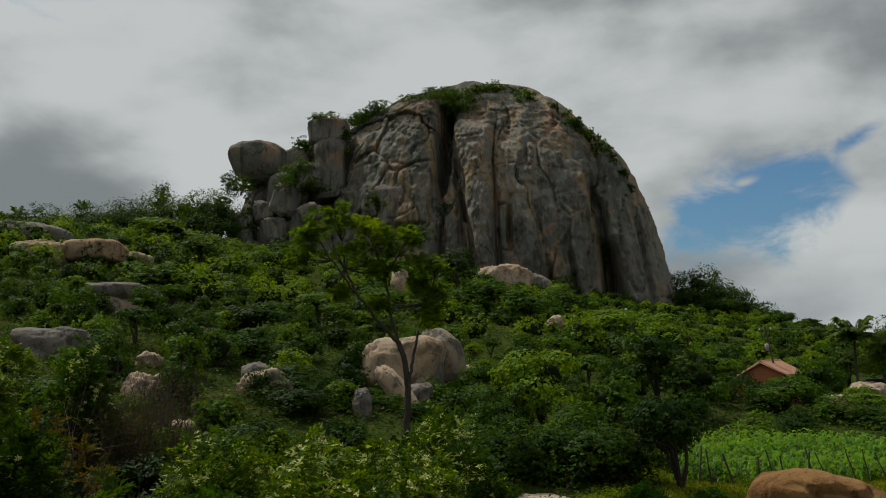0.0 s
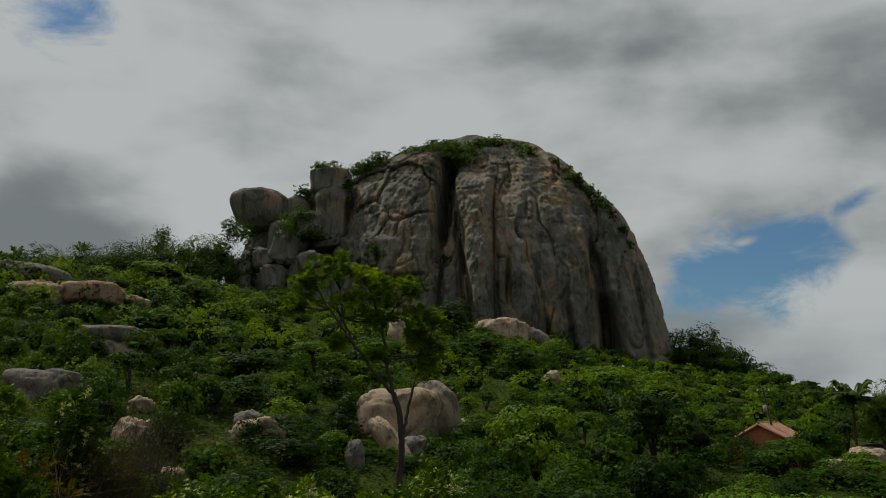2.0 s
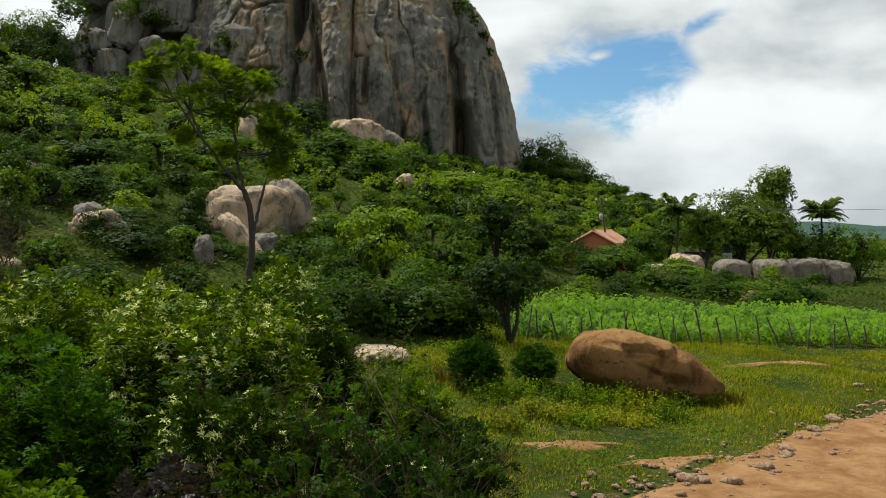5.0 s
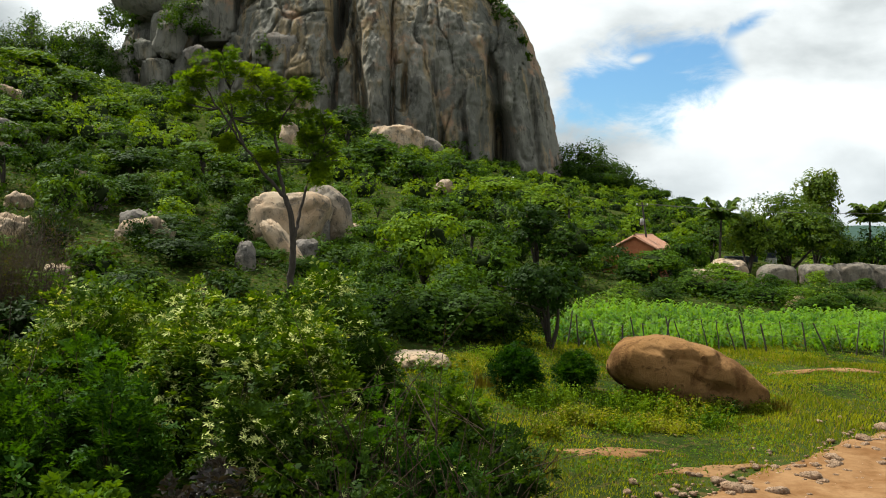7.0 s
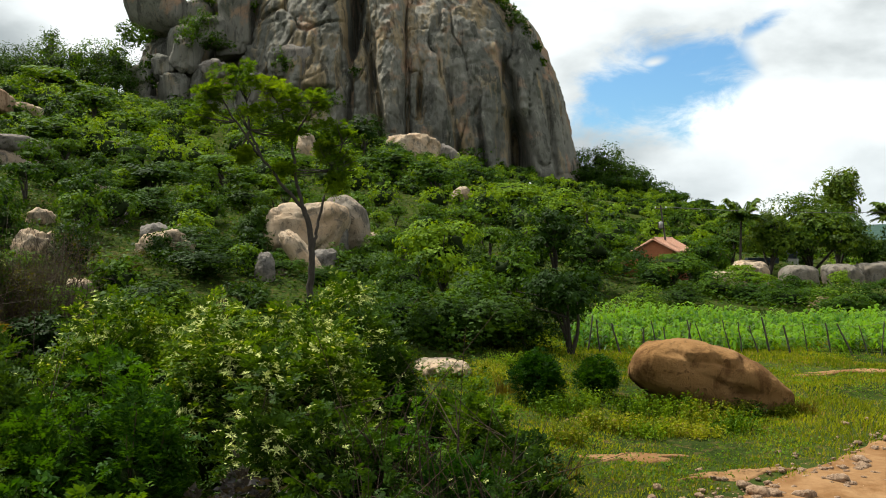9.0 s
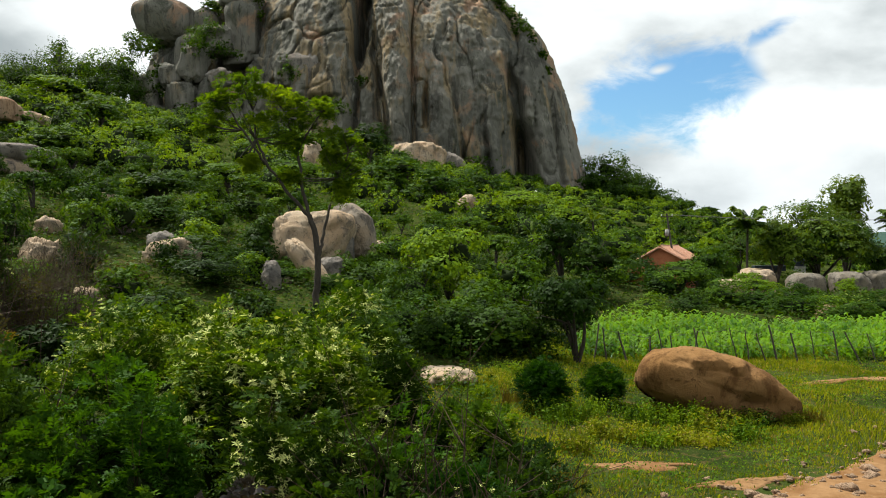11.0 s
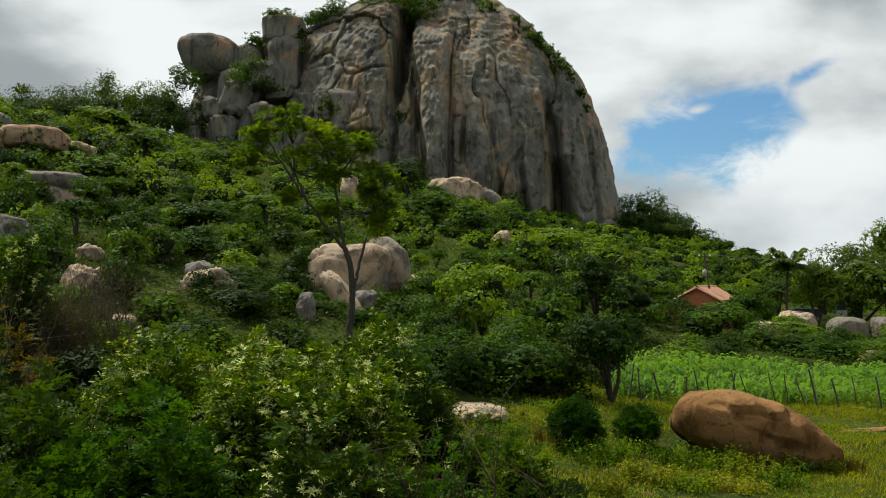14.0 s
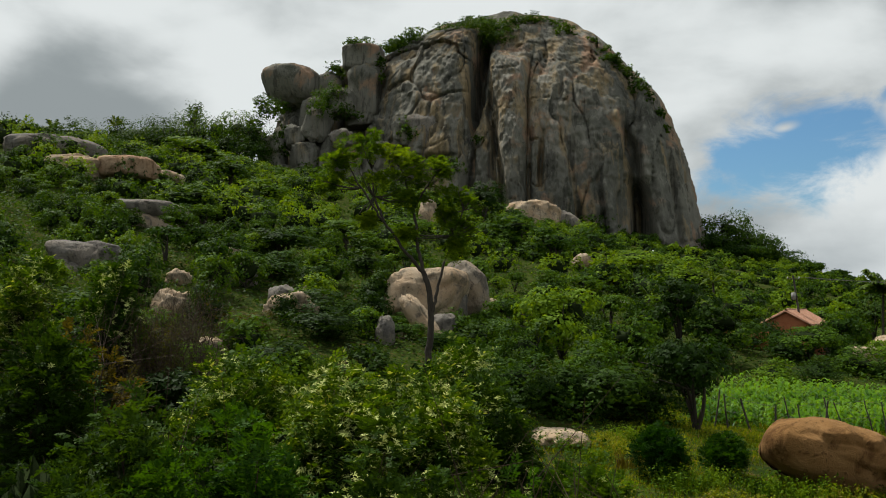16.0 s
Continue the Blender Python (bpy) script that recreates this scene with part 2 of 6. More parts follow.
M_POLE = plain("grey_concrete", (0.20, 0.19, 0.18), (0.30, 0.285, 0.265), 5.0, 0.9)
M_TANK = plain("dark_blue_plastic", (0.020, 0.027, 0.045), (0.035, 0.045, 0.070), 3.0, 0.45, bump=0.05)
M_WHITE = plain("white_paint", (0.70, 0.69, 0.66), (0.80, 0.79, 0.77), 4.0, 0.7)
M_STONE = boulder_rock("road_stone", (0.32, 0.225, 0.15), (0.13, 0.075, 0.042), (0.32, 0.20, 0.12))

# ---- building helpers ----
RNG = np.random.default_rng(7)


def lattice(i, j, k_, seed):
    h = (i * 374761393 + j * 668265263 + k_ * 2147483647 + seed * 974634777) & 0xFFFFFFFF
    h = ((h ^ (h >> 13)) * 1274126177) & 0xFFFFFFFF
    h = (h ^ (h >> 16)) & 0xFFFFFFFF
    return h / 4294967295.0


def value_noise(p, seed=0):
    """Smooth noise in -1..1 at an array of points."""
    f = np.floor(p).astype(np.int64)
    u = p - f
    u = u * u * u * (u * (u * 6 - 15) + 10)
    r = 0.0
    for a in (0, 1):
        for b in (0, 1):
            for c in (0, 1):
                w = (u[:, 0] if a else 1 - u[:, 0]) * (u[:, 1] if b else 1 - u[:, 1]) * (u[:, 2] if c else 1 - u[:, 2])
                r = r + w * lattice(f[:, 0] + a, f[:, 1] + b, f[:, 2] + c, seed)
    return r * 2 - 1


def fbm(p, octaves=4, seed=0, gain=0.5):
    r, amp = 0.0, 1.0
    for o in range(octaves):
        r = r + amp * value_noise(p * 2.0 ** o + 17.3 * o, seed + o)
        amp *= gain
    return r


def raw_mesh(name, verts, faces, mat, smooth=False):
    """A mesh from arrays; all faces have the same number of corners."""
    verts, faces = np.asarray(verts, np.float32), np.asarray(faces, np.int32)
    me = bpy.data.meshes.new(name)
    me.vertices.add(len(verts))
    me.vertices.foreach_set("co", verts.ravel())
    n, c = faces.shape
    me.loops.add(n * c)
    me.loops.foreach_set("vertex_index", faces.ravel())
    me.polygons.add(n)
    me.polygons.foreach_set("loop_start", np.arange(0, n * c, c, dtype=np.int32))
    me.update(calc_edges=True)
    me.validate()
    if smooth:
        me.polygons.foreach_set("use_smooth", np.ones(len(me.polygons), bool))
    me.materials.append(mat)
    return me


def part(name, bm, mat, parent, label=""):
    """One mesh object under a thing or a part."""
    me = bpy.data.meshes.new(name)
    bm.to_mesh(me)
    bm.free()
    me.materials.append(mat)
    ob = new(name, me)
    ob.parent = parent
    return tagged(ob, label)


def part_of(name, me, parent, label=""):
    ob = new(name, me)
    ob.parent = parent
    return tagged(ob, label)


def thing(name, label, category, group="", at=(0, 0, 0)):
    ob = new(name)
    ob.empty_display_size = 0.2
    ob.location = at
    return tagged(ob, label, category, group)


def tubes(lines, sides=6):
    """Round limbs along polylines: (points, radii) pairs. Gives vertices and quads."""
    vs, fs, base = [], [], 0
    ring = np.arange(sides) * 2 * math.pi / sides
    for pts, radii in lines:
        pts = np.asarray(pts, float)
        d = np.gradient(pts, axis=0)
        d /= np.linalg.norm(d, axis=1)[:, None] + 1e-9
        ref = np.where(np.abs(d[:, 2:3]) > 0.9, np.array([[1.0, 0, 0]]), np.array([[0, 0, 1.0]]))
        a = np.cross(d, ref)
        a /= np.linalg.norm(a, axis=1)[:, None] + 1e-9
        b = np.cross(d, a)
        for i in range(len(pts)):
            vs.append(pts[i] + radii[i] * (np.cos(ring)[:, None] * a[i] + np.sin(ring)[:, None] * b[i]))
        for i in range(len(pts) - 1):
            q = base + i * sides + np.arange(sides)
            w = base + i * sides + (np.arange(sides) + 1) % sides
            fs.append(np.c_[q, w, w + sides, q + sides])
        base += len(pts) * sides
    return np.concatenate(vs), np.concatenate(fs)


def leaves_at(rng, centres, outward, size, aspect=0.42, up=0.45, wild=0.8, fold=0.12):
    """Four-cornered leaves with a slight fold at the given centres."""
    n = len(centres)
    nor = outward * 0.9 + np.array([0, 0, up]) + rng.normal(0, wild * 0.5, (n, 3))
    nor /= np.linalg.norm(nor, axis=1)[:, None] + 1e-9
    ax = np.cross(nor, rng.normal(0, 1, (n, 3)))
    ax /= np.linalg.norm(ax, axis=1)[:, None] + 1e-9
    bi = np.cross(nor, ax)
    ln = (size * rng.uniform(0.6, 1.25, n))[:, None]
    v = np.empty((n, 4, 3))
    v[:, 0] = centres - ax * ln * 0.5
    v[:, 1] = centres + bi * ln * aspect * 0.5 + nor * ln * fold - ax * ln * 0.08
    v[:, 2] = centres + ax * ln * 0.5 - nor * ln * fold * 0.6
    v[:, 3] = centres - bi * ln * aspect * 0.5 + nor * ln * fold - ax * ln * 0.08
    return v.reshape(-1, 3), np.arange(4 * n).reshape(n, 4)


def far_leaves(rng, centres, outward, size, aspect=0.6, up=0.35, wild=0.55):
    """Three-cornered leaf sprays at the given centres."""
    n = len(centres)
    nor = outward + np.array([0, 0, up]) + rng.normal(0, wild * 0.5, (n, 3))
    nor /= np.linalg.norm(nor, axis=1)[:, None] + 1e-9
    ax = np.cross(nor, rng.normal(0, 1, (n, 3)))
    ax /= np.linalg.norm(ax, axis=1)[:, None] + 1e-9
    bi = np.cross(nor, ax)
    ln = (size * rng.uniform(0.6, 1.3, n))[:, None]
    v = np.empty((n, 3, 3))
    v[:, 0] = centres - ax * ln * 0.5 - bi * ln * aspect * 0.2
    v[:, 1] = centres + ax * ln * 0.1 + bi * ln * aspect * 0.6
    v[:, 2] = centres + ax * ln * 0.5 - bi * ln * aspect * 0.4 - nor * ln * 0.1
    return v.reshape(-1, 3), np.arange(3 * n).reshape(n, 3)


def lobed_points(rng, lobes, n, per=9, spread=0.16, inner=0.55):
    """Points in sprigs over the outsides of a set of ellipsoid lobes (centre, radii), and the way outward there."""
    m = max(1, n // per)
    w = np.array([r[0] * r[1] + r[0] * r[2] for _, r in lobes])
    pick = rng.choice(len(lobes), m, p=w / w.sum())
    c = np.array([l[0] for l in lobes], float)[pick]
    r = np.array([l[1] for l in lobes], float)[pick]
    d = rng.normal(0, 1, (m, 3))
    d[:, 2] = np.abs(d[:, 2]) * np.where(rng.random(m) < 0.72, 1, -1)
    d /= np.linalg.norm(d, axis=1)[:, None]
    rad = inner + (1.08 - inner) * rng.random((m, 1)) ** 0.6
    s = c + d * r * rad
    s = np.repeat(s, per, 0) + rng.normal(0, 1, (m * per, 3)) * np.repeat(r, per, 0) * spread
    return s, np.repeat(d, per, 0)


def crown_lobes(rng, wide, high, n, base, least=0.17, most=0.30):
    """Uneven lobes of a crown: wide and high in metres, above the height base."""
    out = []
    for _ in range(n):
        a, q = rng.uniform(0, 2 * math.pi), math.sqrt(rng.random()) * 0.34 * wide
        s = rng.uniform(least, most)
        z = base + high * rng.uniform(0.25, 0.78) * (1 - 0.45 * (q / (0.34 * wide)) ** 2)
        out.append(((q * math.cos(a), q * math.sin(a), z), (s * wide, s * wide, s * high * rng.uniform(0.75, 1.1))))
    return out


def shade_lumps(rng, lobes, shrink=0.72, nu=8, nv=6):
    """A crown's dense inside: uneven rounded lumps within its lobes, added as dark shade."""
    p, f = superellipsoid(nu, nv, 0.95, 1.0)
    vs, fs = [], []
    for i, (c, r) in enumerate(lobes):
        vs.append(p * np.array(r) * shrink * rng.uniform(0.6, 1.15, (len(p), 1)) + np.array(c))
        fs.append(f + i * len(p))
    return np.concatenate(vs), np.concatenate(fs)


def superellipsoid(nu, nv, e1, e2):
    """Unit rounded block as a grid, its poles up and down; e below 1 is blockier."""
    u = np.linspace(0, 2 * math.pi, nu, endpoint=False)
    v = np.linspace(-math.pi / 2, math.pi / 2, nv)
    U, V = np.meshgrid(u, v)

    def cpow(x, e):
        return np.sign(x) * np.abs(x) ** e

    p = np.stack([cpow(np.cos(V), e1) * cpow(np.cos(U), e2), cpow(np.cos(V), e1) * cpow(np.sin(U), e2), cpow(np.sin(V), e1)], -1).reshape(-1, 3)
    i, j = np.meshgrid(np.arange(nv - 1), np.arange(nu), indexing="ij")
    a, b = i * nu + j, i * nu + (j + 1) % nu
    f = np.stack([a, b, b + nu, a + nu], -1).reshape(-1, 4)
    return p, f


def worley(p, seed):
    """Distance to the nearest and to the second nearest cell point, and the nearest cell's own number."""
    f = np.floor(p).astype(np.int64)
    best = np.full(len(p), 9.0)
    second = np.full(len(p), 9.0)
    num = np.zeros(len(p))
    for a in (-1, 0, 1):
        for b in (-1, 0, 1):
            for c in (-1, 0, 1):
                i, j, l = f[:, 0] + a, f[:, 1] + b, f[:, 2] + c
                q = np.stack([i + lattice(i, j, l, seed), j + lattice(i, j, l, seed + 1), l + lattice(i, j, l, seed + 2)], -1)
                d = np.linalg.norm(q - p, axis=1)
                nearer = d < best
                second = np.where(nearer, best, np.minimum(second, d))
                num = np.where(nearer, lattice(i, j, l, seed + 3), num)
                best = np.where(nearer, d, best)
    return best, second, num


def rock_mesh(name, radii, mat, seed, res=28, e1=0.85, e2=0.85, rough=0.10, cracks=0.0, crack_scale=1.2, lean=(0, 0), taper=0.0, turn=0.0, facets=0.9):
    """A weathered boulder: a rounded block with flats, dents, fine relief and splits."""
    res = min(res, 32)
    p, f = superellipsoid(res * 2, res, e1, e2)
    rel = np.array(radii) / max(radii)
    w = p * rel * 1.6
    s = fbm(w * 0.9 + seed * 3.7, 4, seed)
    fine = fbm(w * 5.3 + seed, 4, seed + 9, 0.6)
    n1, n2, num = worley(w * crack_scale * 1.1 + 0.25 * fbm(w * 2.0 + seed, 2, seed + 6)[:, None] + seed * 1.37, seed + 30)
    d = 1 + rough * 1.3 * s + rough * 0.25 * fine + rough * facets * 2.0 * (num - 0.5)
    d -= (cracks + 0.25 * rough * facets) * np.exp(-((n2 - n1) / 0.06) ** 2)
    p = p * d[:, None]
    p[:, :2] *= (1 - taper * (p[:, 2:3] * 0.5 + 0.5))
    p = p * np.array(radii)
    p[:, 0] += lean[0] * p[:, 2]
    p[:, 1] += lean[1] * p[:, 2]
    c, q = math.cos(radians(turn)), math.sin(radians(turn))
    p[:, :2] = p[:, :2] @ np.array([[c, q], [-q, c]])
    return raw_mesh(name, p, f, mat, True)


def boulder(at, radii, mat, seed, label, name="boulder", category="boulder", group="boulders on the hillside", **kw):
    ob = new(name, rock_mesh(name, radii, mat, seed, **kw))
    ob.location = at
    return tagged(ob, label, category, group)


def slope(x, y):
    """Height of the ground: a flat valley floor that rises into the hill, and a bank at the viewer's feet."""
    p = 3.5 + 0.14 * (np.minimum(y, 235) - 60) - 0.2 * x
    p = 42 - 4 * np.logaddexp(0, (42 - p) / 4)
    return np.logaddexp(0, p) + 3.9 * np.exp(-(x * x + y * y) / 25)


def ground_z(x, y):
    """The ground with its humps, at arrays of places."""
    x, y = np.atleast_1d(np.asarray(x, float)), np.atleast_1d(np.asarray(y, float))
    q = np.stack([x, y, x * 0], -1)
    near = np.clip((y - 10) / 80, 0.05, 1)
    return slope(x, y) + fbm(q * 0.12, 3, 4) * 0.7 * near + fbm(q * 0.9, 2, 8) * 0.04


def ground_at(x, y):
    return float(ground_z(x, y)[0])

# ---- ground ----
def build_ground():
    a = np.concatenate([-np.geomspace(2500, 130, 14), np.linspace(-120, 120, 131), np.geomspace(130, 2500, 14)])
    b = np.concatenate([-np.geomspace(2500, 25, 14), np.linspace(-20, 70, 121), np.linspace(72, 300, 80), np.geomspace(310, 4200, 16)])
    X, Y = np.meshgrid(a, b)
    p = np.stack([X.ravel(), Y.ravel(), ground_z(X.ravel(), Y.ravel())], -1)
    w = len(a)
    i, j = np.meshgrid(np.arange(len(b) - 1), np.arange(w - 1), indexing="ij")
    s = i * w + j
    f = np.stack([s, s + 1, s + 1 + w, s + w], -1).reshape(-1, 4)
    tagged(new("ground", raw_mesh("ground", p, f, M_SOIL, True)), "green and earthy hillside ground under the scrub", "ground", kind="structure")


build_ground()


def earth_sheet(name, cx, cy, half_long, half_wide, turn, seed, label, lift=0.05, ragged=0.5, kind="structure"):
    """A trodden patch of bare earth that follows the ground, with a ragged outline and a humped middle."""
    nu, nv = 64, 14
    u = np.linspace(0, 2 * math.pi, nu, endpoint=False)
    t = np.linspace(0, 1, nv)
    U, T = np.meshgrid(u, t)
    U, T = U.ravel(), T.ravel()
    r = 1 + ragged * fbm(np.stack([np.cos(U) * 2.2, np.sin(U) * 2.2, U * 0 + seed], -1), 4, seed)
    x, y = np.cos(U) * T * r * half_long, np.sin(U) * T * r * half_wide
    c, s = math.cos(radians(turn)), math.sin(radians(turn))
    X, Y = cx + c * x - s * y, cy + s * x + c * y
    z = ground_z(X, Y) + lift * np.sqrt(np.clip(1 - T ** 4, 0, 1)) - 0.03 * (T > 0.99)
    i, j = np.meshgrid(np.arange(nv - 1), np.arange(nu), indexing="ij")
    a, b = i * nu + j, i * nu + (j + 1) % nu
    f = np.stack([a, b, b + nu, a + nu], -1).reshape(-1, 4)
    return tagged(new(name, raw_mesh(name, np.stack([X, Y, z], -1), f, M_DIRT, True)), label, "bare earth", kind=kind)


def build_road():
    """The dirt road that passes close by on the right: a crowned strip with a ragged, stony edge."""
    n, m = 90, 22
    s = np.linspace(-16, 60, n)
    w = np.linspace(0, 1, m)
    S, W = np.meshgrid(s, w, indexing="ij")
    S, W = S.ravel(), W.ravel()
    ex = 0.55 * fbm(np.stack([S * 0.35, S * 0, S * 0], -1), 4, 31)
    side = W * 5.4 + ex * (1 - W) - 0.2
    d = np.array([0.77, 0.63])
    o = np.array([6.3, 17.9])
    X = o[0] + d[0] * S + d[1] * side
    Y = o[1] + d[1] * S - d[0] * side
    z = ground_z(X, Y) + 0.03 + 0.07 * np.sin(np.clip(W, 0, 1) * math.pi) - 0.04 * np.exp(-((W - 0.35) / 0.07) ** 2) - 0.04 * np.exp(-((W - 0.72) / 0.07) ** 2)
    z += 0.025 * fbm(np.stack([X * 1.4, Y * 1.4, X * 0], -1), 3, 32) - 0.06 * ((W < 0.01) | (W > 0.99))
    i, j = np.meshgrid(np.arange(n - 1), np.arange(m - 1), indexing="ij")
    a = i * m + j
    f = np.stack([a, a + 1, a + 1 + m, a + m], -1).reshape(-1, 4)
    tagged(new("road", raw_mesh("road", np.stack([X, Y, z], -1), f[:, ::-1], M_DIRT, True)), "orange dirt road with wheel ruts", "dirt road", kind="structure")


build_road()
earth_sheet("bare_earth", 4.64, 20.63, 1.15, 0.36, 10, 3, "patch of bare orange earth in the grass")
earth_sheet("bare_earth", 6.71, 19.43, 1.4, 0.35, 25, 5, "bare orange earth beside the road")
earth_sheet("bare_earth", 16.41, 32.92, 2.6, 0.42, 12, 7, "trodden orange footpath across the meadow")
earth_sheet("bare_earth", -1.69, 26.93, 0.8, 0.35, 0, 9, "patch of bare earth among the bushes")


# ---- the mountain ----
def cliff_mesh(name, ridge, right, left, deep, height, power, soft, seed, clefts, nu=470, nv=180):
    """A granite massif: a ridge of the given half length with fluted walls that fall steeply to all sides. Heights from the base.
    clefts: (x at the base, x drift per metre of height, depth, half width, from height, to height)."""
    u = np.linspace(-1, 1, nu, endpoint=False)
    u = 180 * np.sign(u) * np.abs(u) ** 1.6
    t = np.sin(np.linspace(0, math.pi / 2, nv)) ** 1.15
    U, T = np.meshgrid(u, t)
    U, T = U.ravel(), T.ravel()
    a = np.radians(U)
    cx, cy = np.sin(a), -np.cos(a)
    sx = np.where(cx > 0, right, left)
    r = (np.abs(cx / sx) ** 2.4 + np.abs(cy / deep) ** 2.4) ** (-1 / 2.4)
    prof = (1 - T ** power) ** soft
    x = cx * r * prof + ridge * np.tanh(cx * 2.2)
    y = cy * r * prof
    z = T * height
    nx, ny = cx / sx, cy / deep
    ln = np.hypot(nx, ny)
    nx, ny = nx / ln, ny / ln
    front = np.abs(ny) ** 1.5
    wall = np.clip(prof * 1.6, 0, 1)

    def flutes(s, zz, sd):
        wob = value_noise(np.stack([s * 0.05, zz * 0.05, s * 0], -1), sd) * 4
        k1 = value_noise(np.stack([(s + wob) * 0.13, zz * 0.018, s * 0], -1), sd + 1)
        k2 = value_noise(np.stack([(s + wob) * 0.36, zz * 0.04, s * 0 + 5], -1), sd + 2)
        k3 = value_noise(np.stack([(s + wob) * 0.9, zz * 0.10, s * 0 + 9], -1), sd + 3)
        bulge = np.sqrt(np.abs(k1) + 0.05) * 2.7
        return bulge - (1 - np.clip(np.abs(k2) / 0.09, 0, 1)) ** 2 * 2.0 + np.abs(k3) * 0.35

    d = front * flutes(x, z, seed) + (1 - front) * flutes(y, z, seed + 20) - 2.1
    p3 = np.stack([x, y, z], -1)
    n1, n2, num = worley(p3 * np.array([0.11, 0.11, 0.06]) + 0.35 * fbm(p3 * 0.12, 2, seed + 4)[:, None], seed + 30)
    split = np.exp(-((n2 - n1) / 0.05) ** 2)
    blocky = np.clip((-x - 8) / 14, 0.04, 1)
    d += ((num - 0.5) * 3.6 - split * 2.0) * blocky
    d += fbm(p3 * np.array([0.16, 0.16, 0.07]), 4, seed + 6, 0.5) * 1.0 + fbm(p3 * np.array([0.9, 0.9, 0.45]), 3, seed + 7, 0.6) * 0.32
    for x0, drift, depth, wide, lo, hi in clefts:
        line = x0 + drift * z + value_noise(np.stack([z * 0.12, z * 0 + x0, z * 0], -1), seed + 11) * wide * 0.6
        inside = np.clip((z - lo) / 6 + 1, 0, 1) * np.clip((hi - z) / 9 + 1, 0, 1) * (cy < 0)
        d -= depth * np.exp(-(np.abs(x - line) / wide) ** 3) * inside
    x = x + nx * d * wall * (1 - 0.6 * front)
    y = y + ny * d * wall
    top = np.clip((T - 0.8) * 5, 0, 1)
    z = z + top * fbm(np.stack([x * 0.07, y * 0.07, x * 0], -1), 4, seed + 13) * 2.0 - 14 * (1 - T) ** 7
    i, j = np.meshgrid(np.arange(nv - 1), np.arange(nu), indexing="ij")
    s, e = i * nu + j, i * nu + (j + 1) % nu
    f = np.stack([s, e, e + nu, s + nu], -1).reshape(-1, 4)
    return raw_mesh(name, np.stack([x, y, z], -1), f, M_CLIFF, True)


